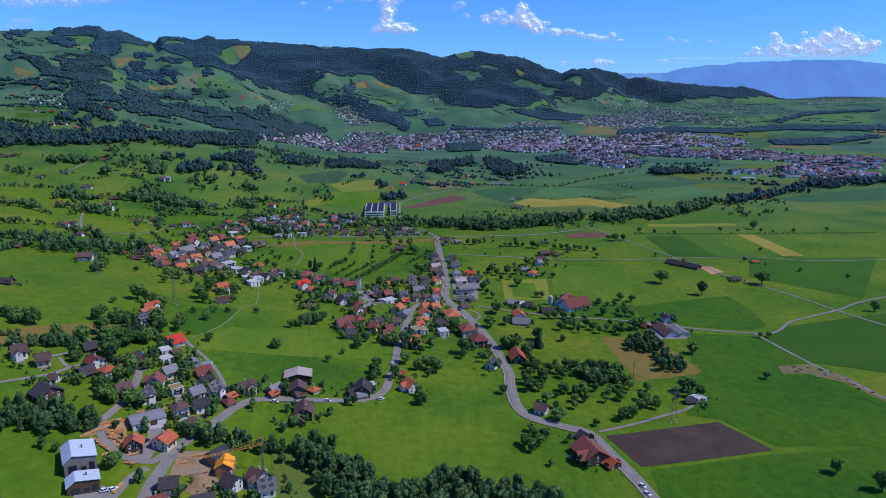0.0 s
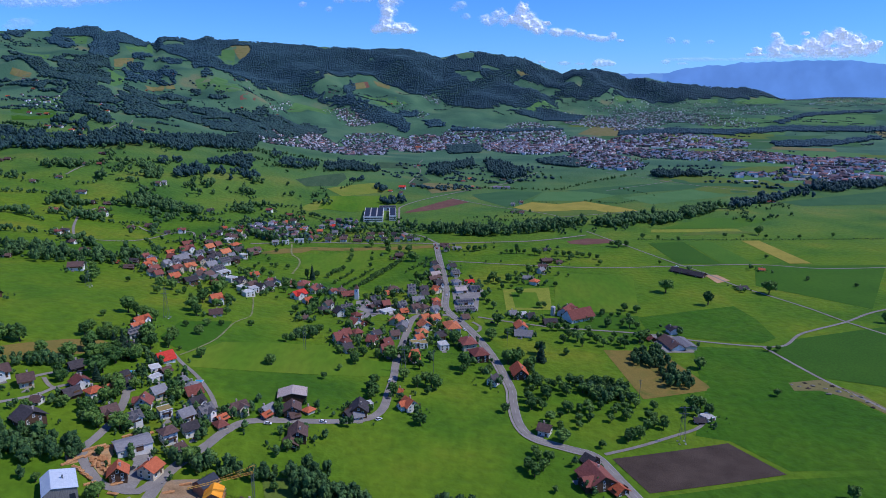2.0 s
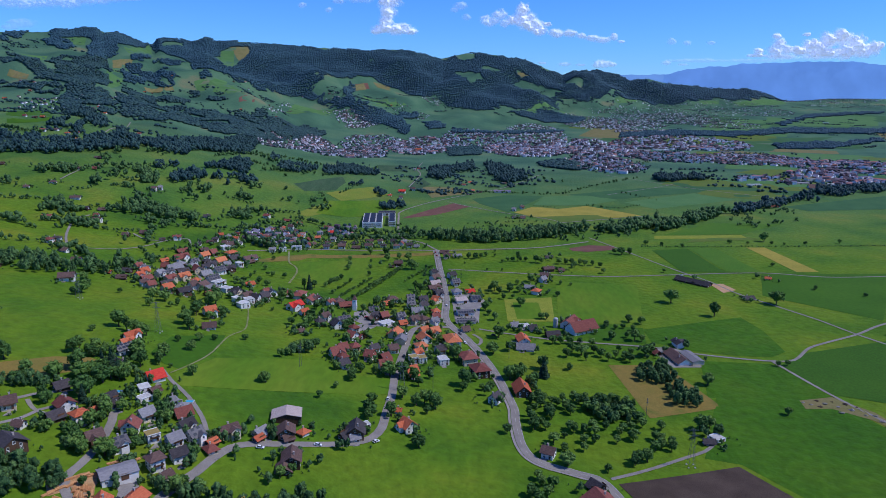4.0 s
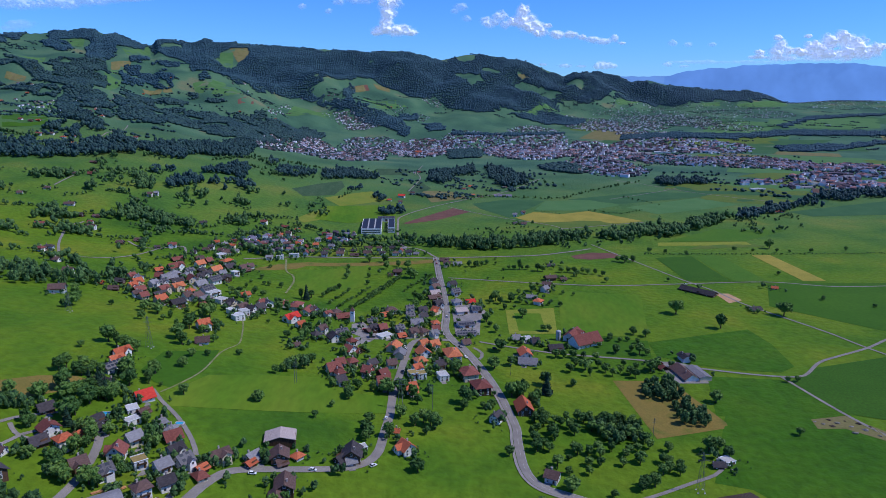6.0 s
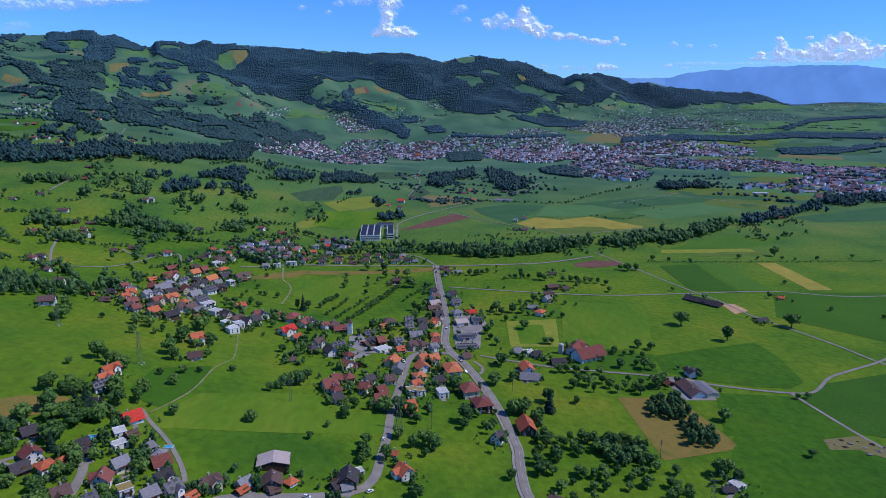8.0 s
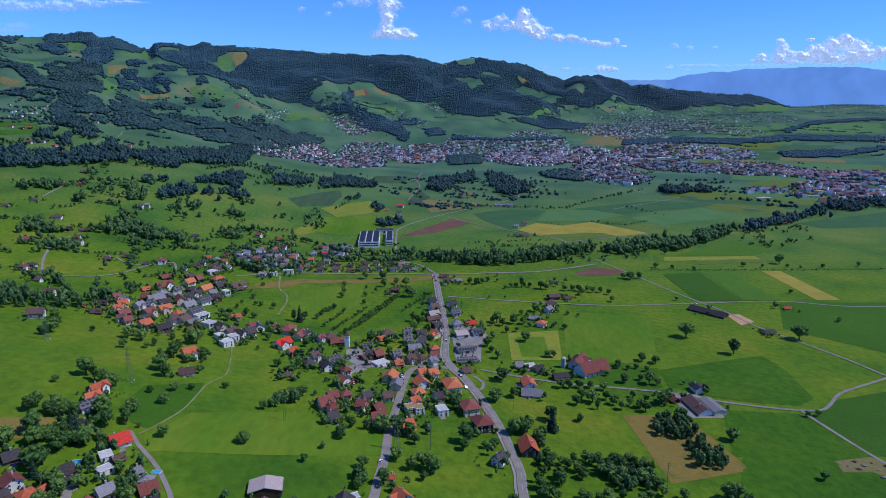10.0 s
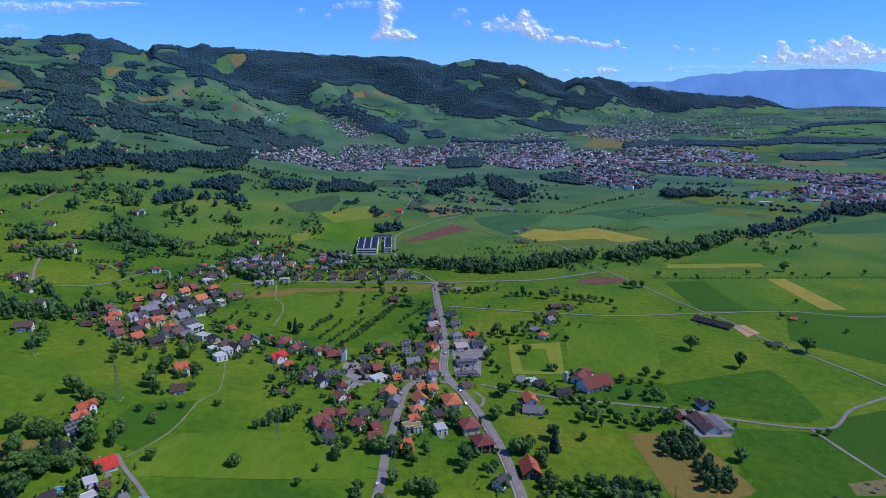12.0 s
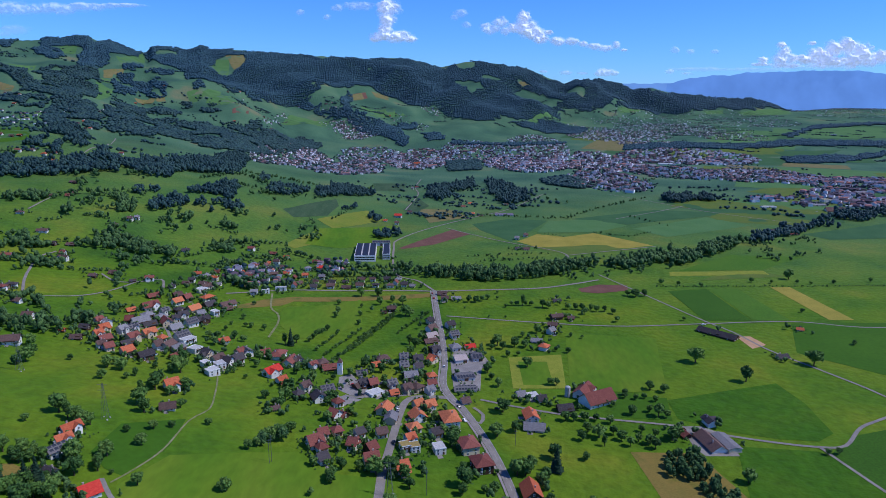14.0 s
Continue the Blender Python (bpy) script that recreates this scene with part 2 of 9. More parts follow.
def low_land(x, y):
    d = np.maximum(y - EYE_Y, 1.0)
    fade = np.clip((2300 - y) / 500, 0, 1)
    fade = fade * fade * (3 - 2 * fade)
    left = 0.15 * np.logaddexp(0, -(x + 0.2 * y + 120) / 60) * 60
    z = hills(x, y) * fade + left * (1 - fade)
    z = z + wave(x, y, 240, 1.0) * 4.5 * np.clip((-x - 150) / 400, 0, 1) + wave(x, y, 95, 2.0) * 1.2 * np.clip((-x - 150) / 300, 0, 1)
    return z + EYE_Z * (1 - d / true_range(d))


def ground_z(x, y):
    """Height of the ground at x, y."""
    x, y = np.asarray(x, float), np.asarray(y, float)
    d = np.maximum(y - EYE_Y, 1.0)
    u = np.clip(x / d, -0.85, 0.85)
    foot = np.interp(u, (-0.7, -0.45, -0.3, -0.15, 0.0, 0.15, 0.3, 0.42, 0.5), (1500, 1600, 1900, 2500, 2950, 3400, 3900, 4200, 4440))
    crest = np.interp(u, (-0.7, -0.5, -0.3, 0.0, 0.3, 0.5), (2900, 3300, 3700, 4150, 4420, 4550))
    top = np.interp(u, CREST_U, CREST_E) - 0.003
    low = low_land(x, y)
    fx = u * foot
    e0 = (low_land(fx, foot + EYE_Y) - EYE_Z) / foot
    s = np.clip((d - foot) / np.maximum(crest - foot, 60.0), 0.0, 1.6)
    up = np.minimum(s, 1.0)
    bump = wave(x, y, 700, 0.7) * 0.55 + wave(x, y, 330, 4.0) * 0.3
    e = e0 + (top - e0) * (0.75 * up + 0.25 * up * up * (3 - 2 * up)) + bump * 0.026 * np.sin(np.pi * up) * np.clip((0.45 - u) * 4, 0, 1)
    mount = EYE_Z + e * d - np.maximum(s - 1.0, 0.0) * 700.0
    right = np.clip((0.53 - u) / 0.03, 0, 1)
    mount = np.where(s > 0, mount * right + low * (1 - right), low)
    return np.where(d > foot, mount, low)


def gz(x, y):
    return float(ground_z(x, y))


def mesh_of(name, verts, faces, mats, fmat=None, smooth=False):
    me = bpy.data.meshes.new(name)
    me.from_pydata(verts, [], faces)
    for m in mats:
        me.materials.append(m)
    if fmat is not None:
        me.polygons.foreach_set("material_index", np.asarray(fmat, dtype=np.int32))
    if smooth:
        me.polygons.foreach_set("use_smooth", np.ones(len(me.polygons), dtype=bool))
    me.update()
    return me


def part(name, me, parent, label=""):
    ob = new(name, me)
    ob.parent = parent
    return tagged(ob, label)


def sheet(us, ds, spread):
    """The land as a fan of quads that grow with distance."""
    uu, dd = np.meshgrid(us, ds)
    x, y = uu * (dd + spread), dd + EYE_Y
    z = ground_z(x, y)
    verts = np.stack([x.ravel(), y.ravel(), z.ravel()], 1)
    nu, nd = len(us), len(ds)
    i = (np.arange(nd - 1)[:, None] * nu + np.arange(nu - 1)[None, :]).ravel()
    return verts, np.stack([i, i + 1, i + 1 + nu, i + nu], 1)


ds = np.concatenate([np.linspace(-190, 150, 12, endpoint=False), 150 * (4640 / 150) ** np.linspace(0, 1, 380)])
v, f = sheet(np.linspace(-0.98, 0.98, 330), ds, 200.0)
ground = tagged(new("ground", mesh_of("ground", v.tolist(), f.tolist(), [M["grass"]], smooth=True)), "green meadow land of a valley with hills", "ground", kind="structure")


def lift(x, y):
    return 0.14 + 0.00032 * max(0.0, y)


def drape(name, pts, mat, cell, label, extra=0.0):
    """A field: its outline cut into cells and laid on the land."""
    bm = bmesh.new()
    bm.faces.new([bm.verts.new((x, y, 0)) for x, y in pts])
    for axis in (0, 1):
        lo, hi = min(p[axis] for p in pts), max(p[axis] for p in pts)
        k = math.ceil(lo / cell)
        while k * cell < hi:
            co, no = [0, 0, 0], [0, 0, 0]
            co[axis], no[axis] = k * cell, 1
            bmesh.ops.bisect_plane(bm, geom=bm.verts[:] + bm.edges[:] + bm.faces[:], plane_co=co, plane_no=no)
            k += 1
    for w in bm.verts:
        w.co.z = gz(w.co.x, w.co.y) + lift(w.co.x, w.co.y) * (0.3 if w.is_boundary else 0.6) + extra
    bmesh.ops.recalc_face_normals(bm, faces=bm.faces[:])
    if sum(q.normal.z for q in bm.faces) < 0:
        bmesh.ops.reverse_faces(bm, faces=bm.faces[:])
    me = bpy.data.meshes.new(name)
    bm.to_mesh(me)
    bm.free()
    me.materials.append(mat)
    return tagged(new(name, me), label, "field", kind="structure")


def smooth_line(pts, step):
    p = [np.array(q, float) for q in pts]
    p = [2 * p[0] - p[1]] + p + [2 * p[-1] - p[-2]]
    out = []
    for a, b, c, d in zip(p, p[1:], p[2:], p[3:]):
        n = max(2, int(np.linalg.norm(c - b) / step))
        for i in range(n):
            s = i / n
            out.append(0.5 * (2 * b + (c - a) * s + (2 * a - 5 * b + 4 * c - d) * s * s + (3 * b - a - 3 * c + d) * s ** 3))
    out.append(p[-2])
    return np.array(out)


def strip(name, line, w0, w1, mat, raise_by, parent=None, label="", dash=0):
    """A band along a line between the offsets w0 and w1; with dash, only every so many steps."""
    t = np.gradient(line, axis=0)
    t /= np.linalg.norm(t, axis=1)[:, None] + 1e-9
    nrm = np.stack([t[:, 1], -t[:, 0]], 1)
    cols = 2 if dash else 4
    offs = np.linspace(w0, w1, cols)
    vs, fs = [], []
    for i, (q, k) in enumerate(zip(line, nrm)):
        for o in offs:
            x, y = q + k * o
            vs.append((x, y, gz(x, y) + lift(x, y) + raise_by))
    for i in range(len(line) - 1):
        if dash and i % dash > dash // 3:
            continue
        for j in range(cols - 1):
            a = i * cols + j
            fs.append((a, a + 1, a + 1 + cols, a + cols))
    me = mesh_of(name, vs, fs, [mat])
    return part(name, me, parent, label) if parent else tagged(new(name, me), label, "road", kind="structure")


LANES = []


def road(width, pts, mat="road", marks=False, path=0.0):
    line = smooth_line(pts, 3.0 if marks else 6.0)
    LANES.append(line)
    r = strip("road", line, -width / 2, width / 2, M[mat], 0.0, None, "pale grey asphalt road through the meadows" if mat == "road" else "narrow gravel track across the meadow")
    if marks:
        strip("lane_marking", line, -0.09, 0.09, M["line"], 0.05, r, "white dashed centre line", dash=4)
        strip("edge_line", line, -width / 2 + 0.2, -width / 2 + 0.4, M["line"], 0.05, r)
    if path:
        strip("footpath", line, width / 2 + 0.4, width / 2 + 0.4 + path, M["kerb"], 0.12, r, "paved footpath beside the road")
    return r


# ---- building blocks for houses ----
def box(x0, x1, y0, y1, z0, z1):
    v = [(x, y, z) for z in (z0, z1) for x, y in ((x0, y0), (x1, y0), (x1, y1), (x0, y1))]
    return v, [(3, 2, 1, 0), (4, 5, 6, 7), (0, 1, 5, 4), (1, 2, 6, 5), (2, 3, 7, 6), (3, 0, 4, 7)]


def join(parts):
    vs, fs, ms = [], [], []
    for (v, f), m in parts:
        fs += [tuple(i + len(vs) for i in q) for q in f]
        ms += [m] * len(f)
        vs += v
    return vs, fs, ms


def window_mesh():
    a = [(box(-0.62, 0.62, -0.04, 0.05, -0.75, 0.75), 0), (box(-0.5, -0.04, -0.09, -0.03, -0.63, 0.63), 1), (box(0.04, 0.5, -0.09, -0.03, -0.63, 0.63), 1), (box(-0.72, 0.72, -0.16, 0.0, -0.86, -0.77), 0)]
    v, f, m = join(a)
    return mesh_of("window", v, f, [M["frame"], M["glass"]], m)


WINDOW = window_mesh()
DOOR = mesh_of("door", *join([(box(-0.6, 0.6, -0.08, 0.05, 0, 2.1), 0), (box(-0.35, 0.35, -0.1, -0.06, 1.3, 1.95), 1)])[:2], [M["door"], M["glass"]], join([(box(-0.6, 0.6, -0.08, 0.05, 0, 2.1), 0), (box(-0.35, 0.35, -0.1, -0.06, 1.3, 1.95), 1)])[2])
GATE = mesh_of("barn_door", *box(-1.7, 1.7, -0.08, 0.05, 0, 3.2), [M["door"]])
CHIMNEY = mesh_of("chimney", *join([(box(-0.4, 0.4, -0.4, 0.4, -1.2, 1.0), 0), (box(-0.5, 0.5, -0.5, 0.5, 1.0, 1.15), 0)])[:2], [M["stack"]])
PANEL = mesh_of("solar_panel", *join([(box(-0.98, 0.98, -0.8, 0.8, 0, 0.06), 0)])[:2], [M["panel"]])
rng = random.Random(7)
SPOTS = []


def house(x, y, length, width, rot, tone, floors, walls=""):
    """A house, barn or hall: walls with gables, a roof with eaves, windows, door, chimney; ridge along its length."""
    L, W = length / 2, width / 2
    c, s = math.cos(radians(rot)), math.sin(radians(rot))
    corners = [(x + c * a - s * b, y + s * a + c * b) for a in (-L, L) for b in (-W, W)]
    hs = [gz(*q) for q in corners]
    z, deep = max(hs) * 0.5 + gz(x, y) * 0.5, max(hs) - min(hs) + 1.0
    flat = tone in "wy"
    rot += rng.uniform(-14, 14) if rot == 0 else 0
    SPOTS.append((x, y))
    hall = (length * width > 130 and tone in "gwWLspy") or tone in "Wp"
    barn = not hall and floors == 1 and tone in "bdmLr" and rng.random() < 0.45
    far = y > 500
    wall_h = 2.05 * floors + (0.8 if hall else 0.0)
    pitch = 0.26 if hall else rng.choice((0.62, 0.72, 0.85))
    rise = 0 if flat else W * pitch
    name = "hall" if hall else "barn" if barn else "house"
    wall_m = M[walls] if walls else M["board"] if tone == "W" else M["wood"] if barn else rng.choice((M["plaster"], M["plaster"], M["plaster"], M["cream"], M["wood"])) if tone in "bdm" and y < 900 else rng.choice((M["plaster"], M["plaster"], M["cream"])) if tone in "rog" else M["plaster"]
    look_of = {"lime_plaster": "white plastered", "cream_plaster": "cream plastered", "dark_weathered_boards": "dark timber", "grey_boards": "grey boarded"}[wall_m.name]
    roof_word = ROOFS[tone][0]
    root = new(name)
    root.empty_display_size = 1
    root.matrix_basis = pose(x, y, z, 0, 0, rot)
    storeys = {1: "low", 2: "two-storey", 3: "three-storey"}[floors]
    tagged(root, f"{storeys} {look_of} {name} with {roof_word} roof" + (" and solar panels" if tone == "s" else " in the village"), name, "houses of the village" if not hall else "")
    # walls
    hip = not (flat or hall or barn or walls or tone == "s") and (floors == 3 or rng.random() < 0.12)
    if hip:
        pitch = min(pitch, 0.5)
        rise = W * pitch
    v = [(-L, -W, -deep), (L, -W, -deep), (L, W, -deep), (-L, W, -deep), (-L, -W, wall_h), (L, -W, wall_h), (L, W, wall_h), (-L, W, wall_h)]
    f = [(0, 1, 5, 4), (2, 3, 7, 6)]
    if flat or hip:
        f += [(1, 2, 6, 5), (3, 0, 4, 7), (4, 5, 6, 7)]
    else:
        v += [(-L, 0, wall_h + rise), (L, 0, wall_h + rise)]
        f += [(1, 2, 6, 9, 5), (3, 0, 4, 8, 7)]
    part("wall", mesh_of("wall", v, f, [wall_m]), root)
    # roof
    e, g, th = (1.15, 1.0, 0.24) if not hall else (0.5, 0.5, 0.3)
    if flat:
        vs, fs, ms = join([(box(-L - 0.2, L + 0.2, -W - 0.2, W + 0.2, wall_h + 0.004, wall_h + 0.25), 0), (box(-L - 0.2, L + 0.2, -W - 0.2, -W + 0.1, wall_h + 0.254, wall_h + 0.55), 1), (box(-L - 0.2, L + 0.2, W - 0.1, W + 0.2, wall_h + 0.254, wall_h + 0.55), 1)])
        rm = mesh_of("roof", vs, fs, [ROOF_M[tone], M["frame"]], ms)
    else:
        k = rise / W
        pr = [(-W - e, wall_h - e * k), (0, wall_h + rise), (W + e, wall_h - e * k)]
        vs = [(a, b, h + o) for a in (-L - g, L + g) for o in (0.02, th) for b, h in pr]
        fs = [(3, 4, 10, 9), (4, 5, 11, 10), (1, 0, 6, 7), (2, 1, 7, 8), (0, 3, 9, 6), (5, 2, 8, 11), (0, 1, 4, 3), (1, 2, 5, 4), (7, 6, 9, 10), (8, 7, 10, 11)]
        if hip:
            for i in (1, 4):
                vs[i], vs[i + 6] = (-max(0.4, L - W * 0.95), 0, vs[i][2]), (max(0.4, L - W * 0.95), 0, vs[i][2])
            fs[6:] = [(0, 2, 5, 3), (9, 11, 8, 6), (3, 5, 4), (11, 9, 10), (0, 1, 2), (6, 8, 7)]
        rm = mesh_of("roof", vs, fs, [ROOF_M[tone]])
    roof = part("roof", rm, root)
    # cross wing
    if not (flat or hall or barn or hip) and floors >= 2 and y < 900 and rng.random() < 0.45:
        a, ext = min(L * 0.55, W * 0.8), W + rng.uniform(1.2, 2.6)
        ox, up = rng.choice((-1, 1)) * (L - a) * 0.8, a * pitch
        part("wing", mesh_of("wing", [(ox - a, -ext, -deep), (ox + a, -ext, -deep), (ox + a, -W + 0.1, -deep), (ox - a, -W + 0.1, -deep), (ox - a, -ext, wall_h), (ox + a, -ext, wall_h), (ox + a, -W + 0.1, wall_h), (ox - a, -W + 0.1, wall_h), (ox, -ext, wall_h + up)], [(0, 1, 5, 8, 4), (1, 2, 6, 5), (3, 0, 4, 7)], [wall_m]), root)
        pr = [(-a - 0.7, wall_h - 0.7 * pitch), (0, wall_h + up), (a + 0.7, wall_h - 0.7 * pitch)]
        vs = [(ox + b, q, h + o) for q in (-ext - 0.7, -0.2) for o in (0.03, th + 0.01) for b, h in pr]
        part("wing_roof", mesh_of("wing_roof", vs, [(3, 4, 10, 9)[::-1], (4, 5, 11, 10)[::-1], (1, 0, 6, 7)[::-1], (2, 1, 7, 8)[::-1], (0, 3, 9, 6)[::-1], (5, 2, 8, 11)[::-1], (0, 1, 4, 3)[::-1], (1, 2, 5, 4)[::-1]], [ROOF_M[tone]]), root)
        wq = part("window", WINDOW, root)
        wq.matrix_basis = pose(ox, -ext - 0.03, wall_h - 1.0)
    # chimney
    if not hall and not barn and not flat:
        ch = part("chimney", CHIMNEY, roof)
        ch.location = (L * rng.uniform(-0.5, 0.5), W * 0.3, wall_h + rise * 0.7 + 0.7)
    # windows
    n_long = min(8, max(2, int(length / (3.4 if not far else 4.5))))
    rows = range(floors) if not barn else range(1)
    for side, a in ((-1, 0), (1, 180)):
        for fl in rows:
            for i in range(n_long):
                if far and side == 1:
                    continue
                px = -L + length * (i + 0.5) / n_long
                if fl == 0 and i == n_long // 2:
                    dd = part("door" if not (barn or hall) else "barn_door", DOOR if not (barn or hall) else GATE, root)
                    dd.matrix_basis = pose(px, side * (W + 0.03), 0.05, 0, 0, a)
                    continue
                if barn and i % 2 or hall and (i % 2 or tone in "WL"):
                    continue
                ww = part("window", WINDOW, root)
                ww.matrix_basis = pose(px, side * (W + 0.03), 1.15 + 2.05 * fl, 0, 0, a)
    n_end = max(1 if far else 2, int(width / 4.5))
    for side, a in ((-1, -90), (1, 90)):
        for fl in range(0 if hall and tone in "WL" else floors + (0 if flat or hall or barn or hip else 1)):
            cnt = n_end if fl < floors else 1
            for i in range(cnt):
                if far and side == -1:
                    continue
                py = -W + width * (i + 0.5) / cnt
                ww = part("window", WINDOW, root)
                ww.matrix_basis = pose(side * (L + 0.03), py, 1.15 + 2.05 * fl, 0, 0, a)
    if floors >= 2 and not hall and not barn and rng.random() < 0.5:
        bal = part("balcony", mesh_of("balcony", *join([(box(-L * 0.7, L * 0.7, -W - 1.3, -W - 0.01, 2.6, 2.75), 0), (box(-L * 0.7, L * 0.7, -W - 1.3, -W - 1.2, 2.76, 3.6), 0)])[:2], [M["wood"]]), root, "dark wooden balcony")
    if not barn and not hall and y < 900 and rng.random() < 0.6:
        dx, dy = -L * 0.4, -W - 2.2
        top = gz(x + c * dx - s * dy, y + s * dx + c * dy) - z + 0.12
        part("driveway", mesh_of("driveway", *box(dx - 2.0, dx + 2.0, dy - 2.2, dy + 2.2, top - 1.5, top), [M["pave"]]), root, "paved grey driveway")
    if tone == "s":
        k = math.atan2(rise, W)
        nx = max(2, int(length / 2.4))
        for i in range(nx):
            for j in range(2 if width < 14 else 3):
                pn = part("solar_panel", PANEL, roof)
                q = -W * 0.8 + (j * 1.75) / math.cos(k)
                pn.matrix_basis = pose(-L + length * (i + 0.5) / nx, q, wall_h + rise * (1 - abs(q) / W) + th + 0.06, math.degrees(k), 0, 0)
    return root


def works_with_solar_roof(x, y, rot, width, length, height):
    """A flat-roofed works building: pale walls with window bands, parapet, rows of solar panels, roof light strip."""
    root = new("works_building")
    root.matrix_basis = pose(x, y, gz(x, y), 0, 0, rot)
    tagged(root, "low white works building with solar panels on flat roof", "factory", "works buildings")
    a, b = width / 2, length / 2
    part("wall", mesh_of("wall", *box(-a, a, -b, b, -4, height), [M["plaster"]]), root)
    roof = part("roof", mesh_of("roof", *box(-a + 0.35, a - 0.35, -b + 0.35, b - 0.35, height + 0.004, height + 0.1), [ROOF_M["w"]]), root, "pale flat roof")
    for q in (box(-a, a, -b, -b + 0.3, height + 0.004, height + 0.7), box(-a, a, b - 0.3, b, height + 0.004, height + 0.7), box(-a, -a + 0.3, -b + 0.304, b - 0.304, height + 0.004, height + 0.7), box(a - 0.3, a, -b + 0.304, b - 0.304, height + 0.004, height + 0.7)):
        part("parapet", mesh_of("parapet", *q, [M["frame"]]), root)
    rows, cols = max(2, int(length / 5.0)), max(1, int(width / 9.0))
    panel = mesh_of("solar_panel", *box(-width / cols * 0.4, width / cols * 0.4, -1.9, 1.9, 0, 0.12), [M["panel"]])
    for i in range(rows):
        for j in range(cols):
            part("solar_panel", panel, roof).matrix_basis = pose(-a + width * (j + 0.5) / cols, -b + length * (i + 0.5) / rows, height + 0.55, 10)
    for z in (1.2, 4.2):
        part("window_band", mesh_of("window_band", *box(-a * 0.9, a * 0.9, -b - 0.05, -b + 0.1, z, z + 1.4), [M["glass"]]), root, "long dark window band")
    return root


def works_hall(x, y, rot, length, left, right, ridge, low, high, cladding):
    """A sawmill hall whose ridge lies off the middle: boarded walls, two metal roof planes, dark panels for the shade
    in its open front bays.
    """
    c, n = math.cos(radians(rot)), math.sin(radians(rot))
    zs = [gz(x + c * a - n * b, y + n * a + c * b) for a in (-length / 2, length / 2) for b in (-left, right)]
    base, deep = sum(zs) / 4, max(zs) - min(zs) + 1.5
    root = new("hall")
    root.matrix_basis = pose(x, y, base, 0, 0, rot)
    tagged(root, "large sawmill hall with pale blue metal roof and dark bay panels", "hall")
    L = length / 2
    prof = [(-left, -deep), (right, -deep), (right, high), (0, ridge), (-left, low)]
    v = [(a, b, h) for a in (-L, L) for b, h in prof]
    f = [(0, 1, 2, 3, 4)[::-1], (5, 6, 7, 8, 9), (1, 6, 7, 2), (4, 9, 5, 0)]
    part("wall", mesh_of("wall", v, f, [M[cladding]]), root, "weathered boarded wall")
    for b, h in ((-left, low), (right, high)):
        k = 1 + 0.5 / abs(b)
        eb, eh = b * k, ridge + (h - ridge) * k
        q = [(a, p, z + o) for o in (0.05, 0.3) for a, p, z in ((-L - 0.5, 0, ridge), (L + 0.5, 0, ridge), (L + 0.5, eb, eh), (-L - 0.5, eb, eh))]
        face = [(4, 5, 6, 7), (3, 2, 1, 0), (0, 1, 5, 4), (1, 2, 6, 5), (2, 3, 7, 6), (3, 0, 4, 7)]
        plane = part("roof_plane", mesh_of("roof_plane", q, face, [ROOF_M["W"]]), root, "pale blue metal roof plane")
        seams = max(3, int(2 * L / 1.5))
        for i in range(1, seams):
            a = -L + 2 * L * i / seams
            part("seam", mesh_of("seam", *rod_box((a, 0, ridge + 0.33), (a, eb, eh + 0.33)), [ROOF_M["W"]]), plane)
    # closed dark panels imitate the shade inside open bays
    for i, (b0, b1) in enumerate(((-left * 0.55, right * 0.16), (right * 0.32, right * 0.55), (right * 0.66, right * 0.9))):
        part("bay", mesh_of("bay", *box(L - 0.3, L + 0.04, b0, b1, 0.0, low * (0.72 if i != 1 else 0.5)), [M["glass"]]), root, "dark panel for the shade in an open bay")
    part("vent", mesh_of("vent", *box(-0.3, 0.3, right * 0.45, right * 0.45 + 0.6, high, ridge + 0.9), [M["steel"]]), root)
    return root


def rod_box(p, q):
    """A slim upright rib between two points of a roof."""
    a = [(p[0] - 0.05, p[1], p[2]), (p[0] + 0.05, p[1], p[2]), (q[0] + 0.05, q[1], q[2]), (q[0] - 0.05, q[1], q[2])]
    return [(u, v, w - 0.06) for u, v, w in a] + a, box(0, 1, 0, 1, 0, 1)[1]


# ---- trees ----
def ico(sub=1):
    bm = bmesh.new()
    bmesh.ops.create_icosphere(bm, subdivisions=sub, radius=1)
    v = np.array([w.co[:] for w in bm.verts])
    f = np.array([[w.index for w in q.verts] for q in bm.faces])
    bm.free()
    return v, f


ICO1, ICO2 = ico(1), ico(2)
nr = np.random.RandomState(5)


def lumps(centres, radii, base, jit):
    vs, fs, n = [], [], 0
    for c, r in zip(centres, radii):
        v = base[0] * (1 + nr.uniform(-jit, jit, (len(base[0]), 1))) * r + c
        vs.append(v)
        fs.append(base[1] + n)
        n += len(v)
    return np.concatenate(vs), np.concatenate(fs)


